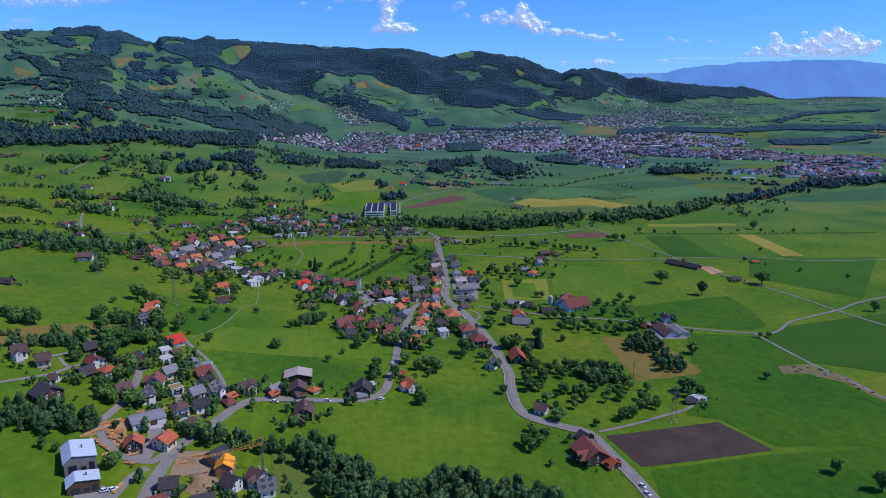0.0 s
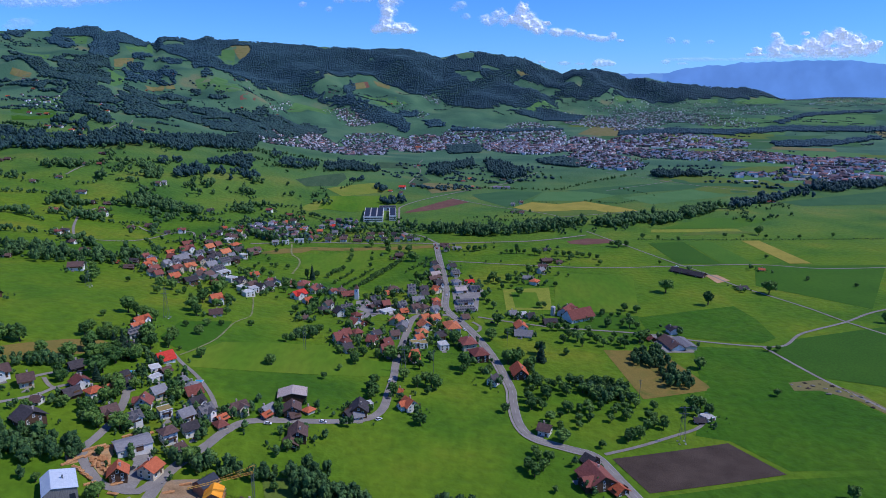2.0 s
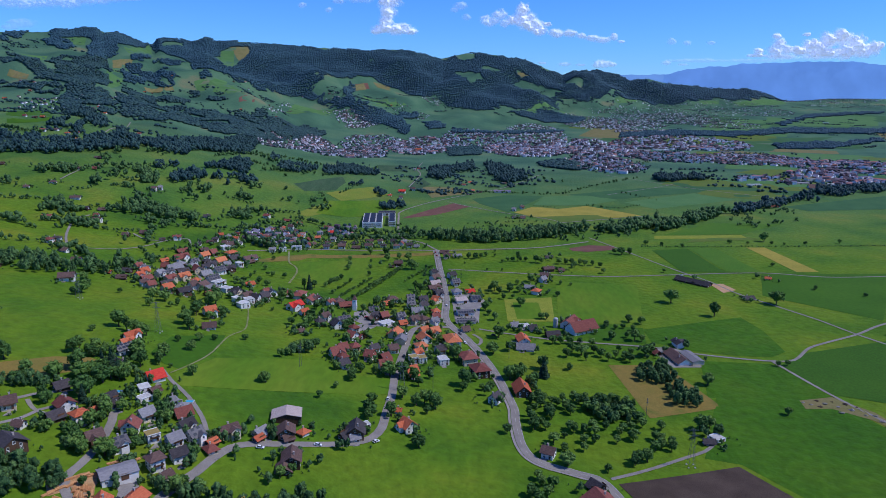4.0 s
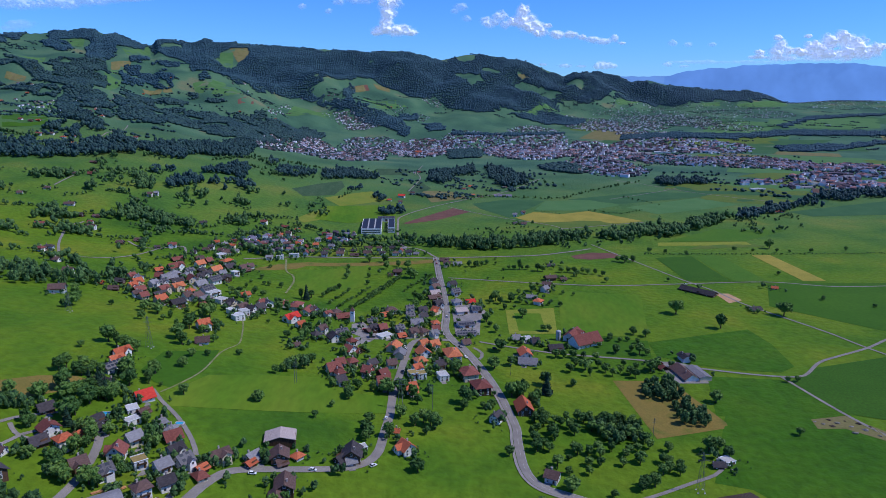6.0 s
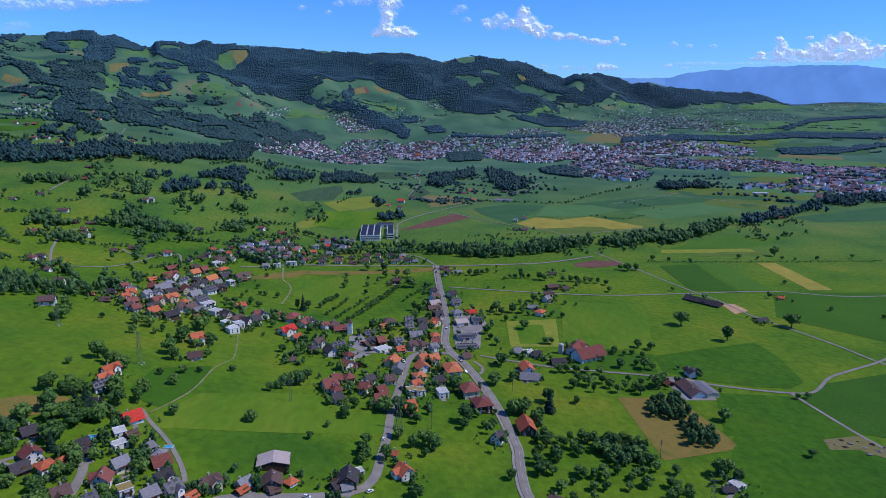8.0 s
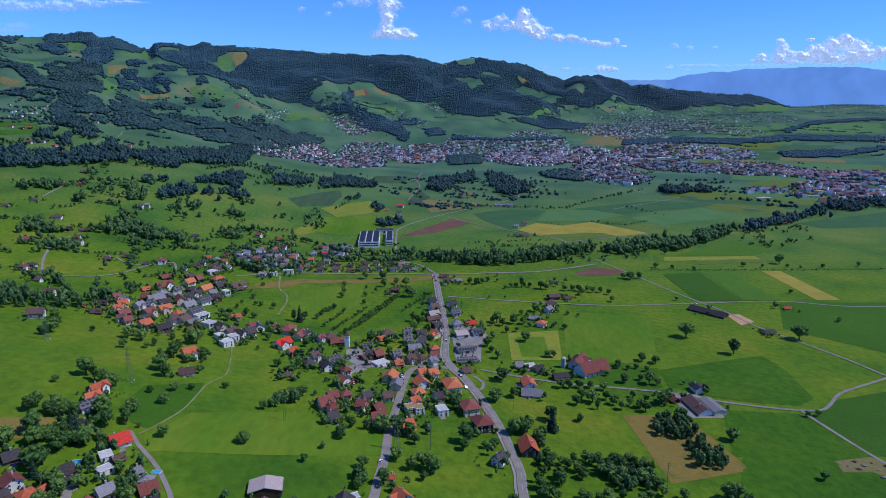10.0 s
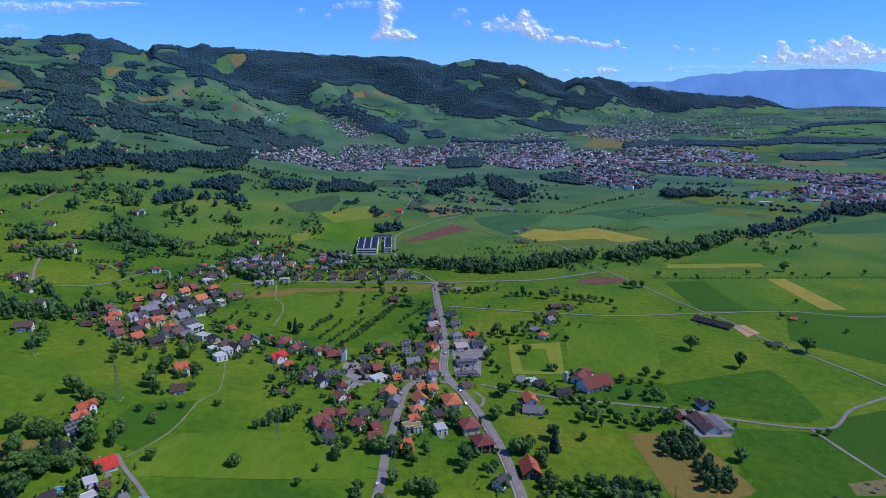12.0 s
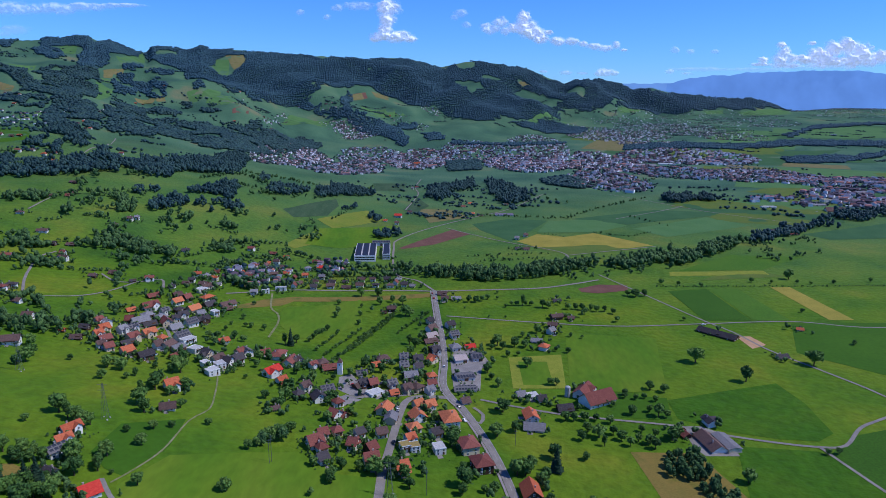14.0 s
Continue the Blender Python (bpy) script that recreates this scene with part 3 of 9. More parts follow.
def leaves(surface, count, size):
    """Small leaf sprays, tilted at random, over the clumps."""
    pick = surface[nr.randint(0, len(surface), count)] + nr.normal(0, size * 0.5, (count, 3))
    a, b = nr.normal(0, 1, (count, 3)), nr.normal(0, 1, (count, 3))
    a /= np.linalg.norm(a, axis=1)[:, None]
    b -= a * (a * b).sum(1)[:, None]
    b /= np.linalg.norm(b, axis=1)[:, None]
    s = size * nr.uniform(0.6, 1.3, (count, 1))
    v = np.stack([pick - a * s, pick - b * s * 0.6, pick + a * s, pick + b * s * 0.6], 1).reshape(-1, 3)
    i = np.arange(count)[:, None] * 4
    return v, np.concatenate([i + [[0, 1, 2]], i + [[0, 2, 3]]])


def crown(kind):
    """Crown of a tree ten metres high."""
    if kind == "spruce":
        vs, fs, n = [], [], 0
        for i in range(11):
            h = 1.0 + i * 0.85
            r = 2.5 * (1 - i / 11.5)
            k = 11
            ang = np.arange(k) / k * 6.283 + i
            rr = r * nr.uniform(0.75, 1.15, k)
            ring = np.stack([np.cos(ang) * rr, np.sin(ang) * rr, h - 0.5 + nr.uniform(-0.2, 0.2, k)], 1)
            vs += [ring, np.array([[0, 0, h + 1.0]])]
            fs.append(np.array([[n + j, n + (j + 1) % k, n + k] for j in range(k)]))
            n += k + 1
        v, f = np.concatenate(vs), np.concatenate(fs)
        lv, lf = leaves(v, 160, 0.35)
        return np.concatenate([v, lv]), np.concatenate([f, lf + len(v)])
    tall = {"round": (3.9, 5.7, 3.7), "broad": (4.8, 5.6, 3.5), "slim": (2.3, 5.6, 4.2), "fruit": (4.6, 6.0, 3.2)}[kind]
    n = 36
    d = nr.normal(0, 1, (n, 3))
    d /= np.linalg.norm(d, axis=1)[:, None]
    d *= nr.uniform(0.25, 0.82, (n, 1))
    c = d * (tall[0], tall[0], tall[2]) + (0, 0, tall[1])
    c[:, 2] = np.maximum(c[:, 2], 2.6)
    r = nr.uniform(0.19, 0.35, n) * tall[0]
    v, f = lumps(c, r, ICO1, 0.32)
    lv, lf = leaves(v, 1500, 0.42)
    return np.concatenate([v, lv]), np.concatenate([f, lf + len(v)])


def limb(p, q, r0, r1, k=6):
    p, q = np.array(p, float), np.array(q, float)
    ax = (q - p) / np.linalg.norm(q - p)
    a = np.cross(ax, (0.3, 1, 0.1))
    a /= np.linalg.norm(a)
    b = np.cross(ax, a)
    g = np.arange(k) / k * 6.2832
    ring = np.cos(g)[:, None] * a + np.sin(g)[:, None] * b
    v = np.concatenate([p + ring * r0, q + ring * r1])
    return v, np.array([[j, (j + 1) % k, k + (j + 1) % k, k + j] for j in range(k)])


def trunk():
    segs = [limb((0, 0, -0.6), (0.1, 0, 3.2), 0.42, 0.3), limb((0.1, 0, 3.2), (0, 0.2, 7.0), 0.3, 0.1)]
    for i in range(5):
        g = i * 1.35
        segs.append(limb((0.1, 0, 2.4 + i * 0.5), (2.3 * math.cos(g), 2.3 * math.sin(g), 4.6 + i * 0.5), 0.16, 0.05, 5))
    vs, fs, n = [], [], 0
    for v, f in segs:
        vs.append(v)
        fs += (f + n).tolist()
        n += len(v)
    return mesh_of("trunk", np.concatenate(vs).tolist(), fs, [M["bark"]])


TRUNK = trunk()
KINDS = {
    "round": ("tree", "round-crowned green broadleaf tree in the meadow"), "broad": ("tree", "broad spreading green broadleaf tree"),
    "slim": ("tree", "slender upright green tree"), "fruit": ("fruit_tree", "low spreading fruit tree in an orchard meadow"), "spruce": ("spruce", "dark green pointed spruce"),
}
MODELS = {}
for kind, (nm, label) in KINDS.items():
    MODELS[kind] = []
    for q in range(3 if kind in ("round", "fruit") else 2):
        v, f = crown(kind)
        cm = mesh_of("crown", v.tolist(), f.tolist(), [M["needle" if kind == "spruce" else "leaf"]])
        MODELS[kind].append(cm)


def tree(x, y, height, kind="round"):
    m = rng.randrange(len(MODELS[kind]))
    if not clear_of(x, y, np.concatenate(LANES), 3.6) or not clear_of(x, y, np.array(SPOTS), 4.5):
        return None
    k = height / 10
    at = pose(x, y, gz(x, y), 0, 0, rng.uniform(0, 360)) @ Matrix.Diagonal((k * rng.uniform(0.9, 1.15), k * rng.uniform(0.9, 1.15), k, 1))
    root = new(KINDS[kind][0])
    tagged(root, KINDS[kind][1], "tree", "trees of the valley")
    part("trunk", TRUNK, root)
    part("crown", MODELS[kind][m], root)
    root.matrix_basis = at
    return root


def small_crown(level):
    """A crown of unit height for woods: level 0 is for the distance."""
    if level == 0:
        v, f = lumps([np.array((0, 0, 0.55))], [0.45], ICO1, 0.22)
        return v, f
    n = {1: 8, 2: 20, 3: 4}[level]
    d = nr.normal(0, 1, (n, 3))
    d /= np.linalg.norm(d, axis=1)[:, None]
    c = d * nr.uniform(0.4, 1.0, (n, 1)) * (0.34, 0.34, 0.38) + (0, 0, 0.56)
    v, f = lumps(c, nr.uniform(*{1: (0.13, 0.24), 2: (0.09, 0.19), 3: (0.20, 0.31)}[level], n), ICO1, 0.3)
    lv, lf = leaves(v, {1: 110, 2: 800, 3: 26}[level], {1: 0.055, 2: 0.04, 3: 0.08}[level])
    return np.concatenate([v, lv]), np.concatenate([f, lf + len(v)])


SMALL = {k: [small_crown(k) for _ in range(5)] for k in (0, 1, 2, 3)}


def grove(name, xs, ys, hs, level, mat, label, category="trees"):
    """Many trees joined into one mesh."""
    vs, fs, n = [], [], 0
    zs = ground_z(np.array(xs), np.array(ys))
    for x, y, z, h in zip(xs, ys, zs, hs):
        v, f = SMALL[level][nr.randint(0, 5)]
        g = nr.uniform(0, 6.28)
        c, s = math.cos(g), math.sin(g)
        w = h * nr.uniform(0.66, 1.0) * (1.45 if level == 0 else 1)
        vs.append(np.stack([(v[:, 0] * c - v[:, 1] * s) * w + x, (v[:, 0] * s + v[:, 1] * c) * w + y, v[:, 2] * h * nr.uniform(0.85, 1.2) * (0.85 if level == 0 else 1) + z - h * 0.06], 1))
        fs.append(f + n)
        n += len(v)
    if not vs:
        return None
    V, F = np.concatenate(vs), np.concatenate(fs)
    me = bpy.data.meshes.new(name)
    me.vertices.add(len(V))
    me.vertices.foreach_set("co", V.ravel())
    me.loops.add(F.size)
    me.loops.foreach_set("vertex_index", F.ravel().astype(np.int32))
    me.polygons.add(len(F))
    me.polygons.foreach_set("loop_start", np.arange(0, F.size, 3, dtype=np.int32))
    me.materials.append(mat)
    me.polygons.foreach_set("use_smooth", np.full(len(F), level in (0, 3)))
    me.update(calc_edges=True)
    me.validate()
    return tagged(new(name, me), label, category, kind="stuff")


def inside(px, py, poly):
    r = np.zeros(len(px), bool)
    for (x0, y0), (x1, y1) in zip(poly, poly[1:] + poly[:1]):
        k = ((y0 > py) != (y1 > py)) & (px < (x1 - x0) * (py - y0) / (y1 - y0 + 1e-9) + x0)
        r ^= k
    return r


HOLES = []


def woods(poly, height, gap, level, label="dense broadleaf wood on the slope"):
    """A wood: trees on a jittered grid inside an outline, clear of the glades."""
    xs, ys = [p[0] for p in poly], [p[1] for p in poly]
    gx, gy = np.meshgrid(np.arange(min(xs), max(xs), gap), np.arange(min(ys), max(ys), gap))
    gx = gx.ravel() + nr.uniform(-0.45, 0.45, gx.size) * gap
    gy = gy.ravel() + nr.uniform(-0.45, 0.45, gy.size) * gap
    far = sum(ys) / len(ys) > 1250
    wx, wy = gx + wave(gx, gy, 90, 1.7) * (9 if far else 3), gy + (wave(gx, gy, 120, 4.4) * 26 + wave(gx, gy, 45, 0.4) * 14 if far else 0)
    ok = inside(wx, wy, poly)
    for h in HOLES:
        ok &= ~inside(wx, wy, h)
    if level in (1, 3):
        ok &= wave(gx, gy, 130, 2.3) + 0.6 * wave(gx, gy, 47, 5.1) > (-0.55 if far else -0.32)
    elif level == 0:
        ok &= wave(gx, gy, 210, 2.3) + 0.6 * wave(gx, gy, 75, 5.1) > np.where(gy + 0.4 * gx < 2350, -0.42, -1.05)
    gx, gy = gx[ok], gy[ok]
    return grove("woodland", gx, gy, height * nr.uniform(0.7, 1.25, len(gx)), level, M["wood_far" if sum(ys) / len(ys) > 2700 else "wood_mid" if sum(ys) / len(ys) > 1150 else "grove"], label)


def tree_row(x0, y0, x1, y1, count, height):
    s = (np.arange(count) + nr.uniform(-0.3, 0.3, count)) / max(1, count - 1)
    xs, ys = x0 + (x1 - x0) * s + nr.normal(0, 1.0, count), y0 + (y1 - y0) * s + nr.normal(0, 1.0, count)
    return grove("tree_row", xs, ys, height * nr.uniform(0.7, 1.25, count), 1 if y0 < 700 else 3, M["grove"], "row of green trees and bushes between meadows")


def clear_of(x, y, pts, gap):
    """True where no point of pts lies nearer than gap."""
    return float(np.min((pts[:, 0] - x) ** 2 + (pts[:, 1] - y) ** 2)) > gap * gap


def gardens(spots):
    """Shrubs and small trees round the houses of one street, off the roads and the walls."""
    xs, ys, hs = [], [], []
    lanes, walls = np.concatenate(LANES), np.array(SPOTS)
    for x, y in spots:
        for _ in range(13):
            a, r = rng.uniform(0, 6.283), rng.uniform(6.0, 15.0)
            px, py = x + r * math.cos(a), y + r * math.sin(a)
            if clear_of(px, py, lanes, 4.5) and clear_of(px, py, walls, 5.5):
                xs.append(px), ys.append(py), hs.append(rng.choice((1.2, 1.6, 2.0, 2.6, 3.4, 4.5, 6.5)))
    return grove("garden_bushes", xs, ys, hs, 1 if min(ys) < 430 else 3, M["grove"], "green garden shrubs and hedges round the houses")


def scatter(poly, count, low, high):
    """Loose trees over a pasture, in small companies."""
    xs, ys = [p[0] for p in poly], [p[1] for p in poly]
    gx, gy = [], []
    far = sum(ys) / len(ys) > 1500
    while len(gx) < count:
        x, y = rng.uniform(min(xs), max(xs)), rng.uniform(min(ys), max(ys))
        if inside(np.array([x]), np.array([y]), poly)[0]:
            a, n = rng.uniform(-0.6, 0.6), rng.choice((1, 1, 2, 3, 5, 8) if not far else (1, 2, 3, 6, 10, 16))
            for _ in range(n):
                p, q = rng.gauss(0, 9 if not far else 4 + 1.6 * n), rng.gauss(0, 9 if not far else 5)
                gx.append(x + p * math.cos(a) - q * math.sin(a)), gy.append(y + p * math.sin(a) + q * math.cos(a))
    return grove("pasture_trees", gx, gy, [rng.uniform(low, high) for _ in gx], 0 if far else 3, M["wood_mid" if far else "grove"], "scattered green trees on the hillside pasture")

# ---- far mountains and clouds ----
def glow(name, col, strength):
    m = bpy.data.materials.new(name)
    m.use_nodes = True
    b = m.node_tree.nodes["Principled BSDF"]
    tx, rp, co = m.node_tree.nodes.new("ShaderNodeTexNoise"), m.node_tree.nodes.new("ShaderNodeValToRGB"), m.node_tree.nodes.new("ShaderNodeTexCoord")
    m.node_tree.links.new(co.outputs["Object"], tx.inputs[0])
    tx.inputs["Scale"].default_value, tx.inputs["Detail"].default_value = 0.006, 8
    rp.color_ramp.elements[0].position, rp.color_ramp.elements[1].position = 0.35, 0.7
    # darker and lighter noise tones imitate shaded relief
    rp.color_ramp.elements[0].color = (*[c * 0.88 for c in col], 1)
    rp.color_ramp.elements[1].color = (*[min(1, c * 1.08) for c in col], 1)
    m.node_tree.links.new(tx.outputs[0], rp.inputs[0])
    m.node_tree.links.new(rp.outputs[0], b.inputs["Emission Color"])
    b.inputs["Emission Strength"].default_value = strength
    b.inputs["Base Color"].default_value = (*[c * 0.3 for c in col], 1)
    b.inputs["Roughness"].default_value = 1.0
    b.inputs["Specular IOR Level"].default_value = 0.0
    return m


def backdrop_range(name, us, es, dist, base_e, mat, label):
    """A plain range of hills at the end of the plain, given by bearing and height."""
    n, k = 160, 6
    uu = np.linspace(us[0], us[-1], n)
    ee = np.interp(uu, us, es) + 0.0004 * np.sin(uu * 160) + 0.0003 * np.sin(uu * 410)
    vs, fs = [], []
    for u, e in zip(uu, ee):
        for j in range(k):
            d = dist - 90 * (1 - j / (k - 1))
            vs.append((u * d, d + EYE_Y, EYE_Z + d * (base_e + (e - base_e) * j / (k - 1))))
    for i in range(n - 1):
        for j in range(k - 1):
            a = i * k + j
            fs.append((a, a + k, a + k + 1, a + 1))
    return tagged(new(name, mesh_of(name, vs, fs, [mat], smooth=True)), label, "mountain", kind="structure")


CLOUD_M = paint("glowing_cloud_vapour", ((0.82, 0.83, 0.86), (0.9, 0.9, 0.92)), 60, rough=1.0)


def vapour(m):
    """Thin towards its rim: the density of the cloud sets how much light passes."""
    n, l = m.node_tree.nodes, m.node_tree.links
    b, at = n["Principled BSDF"], n.new("ShaderNodeAttribute")
    at.attribute_name = "veil"
    l.new(at.outputs["Fac"], b.inputs["Alpha"])
    # added bluish glow brightens the shaded sides of the cloud
    b.inputs["Emission Color"].default_value, b.inputs["Emission Strength"].default_value = (0.66, 0.70, 0.86, 1), 0.42
    return m


vapour(CLOUD_M)


def cloud(lobes, share):
    """A heaped cloud of soft lobes, each with bearing, height and half sizes: a billowing relief, dense inside and thin at its rim."""
    d, step = 4660.0, 0.00125
    lo = [min(q[i] - 1.7 * q[i + 2] for q in lobes) for i in (0, 1)]
    hi = [max(q[i] + 1.7 * q[i + 2] for q in lobes) for i in (0, 1)]
    us, es = np.arange(lo[0], hi[0], step), np.arange(lo[1], hi[1], step)
    uu, ee = np.meshgrid(us, es)
    fld = np.zeros_like(uu)
    for u, e, ru, re in lobes:
        fld = np.maximum(fld, np.exp(-((uu - u) / ru) ** 2 * 0.8 - ((ee - e) / re) ** 2 * 0.8)) + 0.12 * np.exp(-((uu - u) / ru) ** 2 - ((ee - e) / re) ** 2)
    big = np.array([[noise.fractal((a * 75, b * 95, 3.1), 0.7, 2.1, 5) for a in us] for b in es])
    small = np.array([[noise.fractal((a * 260, b * 300, 8.7), 0.6, 2.0, 4) for a in us] for b in es])
    f = fld - 0.40 + 0.24 * big + 0.07 * small
    size = max(q[3] for q in lobes) * d
    z = np.sqrt(np.clip(f, 0, 1)) * size * 1.1 + (0.30 * big + 0.10 * small) * size * np.clip(f * 3, 0, 1)
    dens = np.clip(f / 0.62, 0, 1)
    dens = dens * dens * (3 - 2 * dens) * share
    k, h = -np.ones(uu.shape, int), f > 0
    k[h] = np.arange(h.sum())
    verts = np.stack([uu[h] * d, d + EYE_Y - z[h], EYE_Z + ee[h] * d], 1)
    quad = np.stack([k[:-1, :-1], k[:-1, 1:], k[1:, 1:], k[1:, :-1]], -1).reshape(-1, 4)
    quad = quad[(quad >= 0).all(1)]
    me = mesh_of("cloud", verts.tolist(), quad.tolist(), [CLOUD_M], smooth=True)
    me.attributes.new("veil", "FLOAT", "POINT").data.foreach_set("value", dens[h])
    return tagged(new("cloud", me), "soft white heaped cloud in the blue sky" if share > 0.5 else "thin pale wisp of cloud in the blue sky", "cloud", kind="structure")


# Blue distance haze painted into the colour and glow of both ranges.
RANGE_M = glow("hazed_mountain_glow", (0.125, 0.255, 0.56), 0.95)
HORIZON_M = glow("hazed_lowland_glow", (0.15, 0.29, 0.58), 0.95)
backdrop_range("backdrop_mountain", [0.294, 0.317, 0.355, 0.379, 0.402, 0.463, 0.494, 0.525, 0.548, 0.575, 0.603, 0.65], [0.0203, 0.0265, 0.0321, 0.0323, 0.0362, 0.0381, 0.0398, 0.0393, 0.0402, 0.0381, 0.0345, 0.0295], 4620, -0.03, RANGE_M, "long mountain range in painted blue haze beyond the plain")
backdrop_range("backdrop_horizon", [0.2, 0.294, 0.349, 0.597, 0.653], [0.0197, 0.0211, 0.0207, 0.0101, 0.0105], 4640, -0.03, HORIZON_M, "low hills in painted blue haze on the horizon")
cloud([(-0.0919, 0.1188, 0.0181, 0.0131), (-0.0936, 0.1039, 0.014, 0.0131), (-0.0969, 0.0912, 0.0115, 0.0099), (-0.1002, 0.0814, 0.0181, 0.0074), (-0.0805, 0.0807, 0.0247, 0.009), (-0.0624, 0.0778, 0.0115, 0.0049), (-0.1097, 0.0776, 0.0099, 0.0049)], 0.85)
cloud([(-0.131, 0.1209, 0.0247, 0.0066), (-0.1624, 0.1178, 0.0115, 0.0049), (-0.1769, 0.1059, 0.0058, 0.0041)], 0.35)
cloud([(-0.2136, 0.1124, 0.0066, 0.0041)], 0.35)
cloud([(0.0606, 0.1007, 0.0115, 0.0074), (0.0491, 0.0917, 0.0148, 0.0074), (0.0412, 0.0962, 0.0099, 0.0049), (0.0664, 0.0896, 0.0082, 0.0066)], 0.6)
cloud([(0.0917, 0.1068, 0.0107, 0.0099), (0.0943, 0.0971, 0.0164, 0.0099), (0.104, 0.0875, 0.0197, 0.0107), (0.116, 0.08, 0.0131, 0.0082), (0.1259, 0.0875, 0.0082, 0.0041), (0.0804, 0.0933, 0.0115, 0.0074)], 0.9)
cloud([(0.1397, 0.0763, 0.0131, 0.0066), (0.1577, 0.0757, 0.0115, 0.0058), (0.1751, 0.0727, 0.0082, 0.0041)], 0.75)
cloud([(0.187, 0.0698, 0.0131, 0.0049), (0.2067, 0.0676, 0.0131, 0.0049), (0.2206, 0.0714, 0.0066, 0.0058), (0.2304, 0.0654, 0.0066, 0.0025)], 0.65)
cloud([(0.0058, 0.1124, 0.0115, 0.0058), (-0.002, 0.1065, 0.0066, 0.0041), (0.0138, 0.0968, 0.0082, 0.0049)], 0.3)
cloud([(0.3007, 0.0657, 0.0074, 0.0049), (0.322, 0.0643, 0.0074, 0.0041), (0.3556, 0.0637, 0.0066, 0.0033)], 0.3)
cloud([(0.444, 0.0738, 0.0074, 0.0049), (0.4491, 0.0633, 0.0115, 0.0082), (0.4439, 0.0542, 0.0148, 0.0066), (0.4595, 0.0543, 0.0099, 0.0082), (0.4229, 0.0534, 0.0099, 0.0049), (0.4158, 0.0473, 0.0131, 0.0033), (0.451, 0.0467, 0.0247, 0.0049), (0.4849, 0.0755, 0.0066, 0.0033)], 0.85)
cloud([(0.5335, 0.0712, 0.0181, 0.0123), (0.5145, 0.0681, 0.0181, 0.0115), (0.4959, 0.062, 0.0181, 0.0099), (0.4775, 0.0536, 0.0164, 0.0074), (0.505, 0.0515, 0.037, 0.009), (0.55, 0.0638, 0.0214, 0.0131), (0.5741, 0.0578, 0.0148, 0.0099), (0.5439, 0.0517, 0.0411, 0.0099), (0.5852, 0.0609, 0.0082, 0.0066)], 0.95)
cloud([(0.207, 0.0356, 0.0131, 0.0066), (0.1992, 0.0333, 0.0099, 0.0041), (0.2181, 0.0342, 0.0099, 0.0041)], 0.6)
cloud([(0.1533, 0.0346, 0.0115, 0.0033), (0.1755, 0.034, 0.0115, 0.0025), (0.1216, 0.036, 0.0082, 0.0025)], 0.4)
cloud([(0.296, 0.0368, 0.0074, 0.0033), (0.319, 0.0346, 0.0099, 0.0025)], 0.35)
cloud([(0.3421, 0.0401, 0.0493, 0.0033), (0.4126, 0.0404, 0.0493, 0.0033), (0.4904, 0.0438, 0.0657, 0.0033)], 0.25)
cloud([(-0.6051, 0.1148, 0.0493, 0.0099), (-0.5494, 0.115, 0.0411, 0.0082), (-0.5093, 0.1181, 0.0493, 0.0058), (-0.4537, 0.1198, 0.0329, 0.0033)], 0.4)
cloud([(-0.6088, 0.087, 0.0214, 0.0074), (-0.6256, 0.0816, 0.0164, 0.0041)], 0.25)

# ---- fields and roads ----
drape("field", [(92.0, 375.3), (165.8, 395.6), (185.0, 361.8), (104.5, 342.2)], M["soil"], 12, "ploughed dark brown field", 0.12)
drape("field", [(121.8, 541.4), (166.2, 541.4), (184.5, 469.5), (130.6, 453.3)], M["straw"], 12, "dry straw-coloured meadow", 0.02)
drape("field", [(-82.5, 1124.8), (-2.3, 1285.2), (28.2, 1246.9), (-28.1, 1158.3), (-73.8, 1122.3)], M["redsoil"], 30, "bare reddish ploughed field", 0.04)
drape("field", [(101.5, 1187.2), (140.9, 1256.0), (185.1, 1234.0), (239.9, 1275.6), (266.3, 1242.4), (314.1, 1178.6), (267.8, 1152.3), (128.0, 1144.3)], M["gold"], 30, "ripe golden grain field", 0.06)
drape("field", [(393.8, 944.0), (419.0, 945.6), (427.7, 819.9), (400.9, 818.7)], M["gold"], 12, "ripe golden grain field", 0.08)
drape("field", [(312.3, 930.4), (349.2, 933.3), (358.6, 815.0), (319.3, 813.3)], M["pale"], 12, "pale green meadow strip", 0.10)
drape("field", [(259.2, 916.4), (310.2, 930.2), (316.2, 813.1), (266.8, 810.9)], M["dark"], 12, "dark green crop field", 0.12)
drape("field", [(354.3, 805.8), (513.0, 815.9), (397.8, 645.9), (320.1, 722.5)], M["deep"], 12, "deep green meadow", 0.02)
drape("field", [(-177.1, 441.4), (-164.9, 480.9), (-124.1, 499.4), (-91.6, 509.8), (-66.7, 488.9), (-36.1, 489.4), (-40.8, 464.2), (-169.6, 427.5)], M["hay"], 12, "lighter green hay meadow", 0.04)
drape("field", [(-182.8, 821.1), (-138.1, 843.5), (-104.0, 870.3), (-92.4, 783.0), (-129.3, 735.5), (-148.8, 726.6), (-171.6, 764.3)], M["hay"], 12, "lighter green hay meadow", 0.06)
# Dark patch like a cloud's shadow, painted as a field of its own.
drape("field", [(-205.0, 469.4), (-206.4, 509.2), (-174.0, 530.2), (-169.1, 491.2), (-179.0, 451.5), (-189.9, 455.1)], M["deep"], 12, "deep green meadow", 0.08)
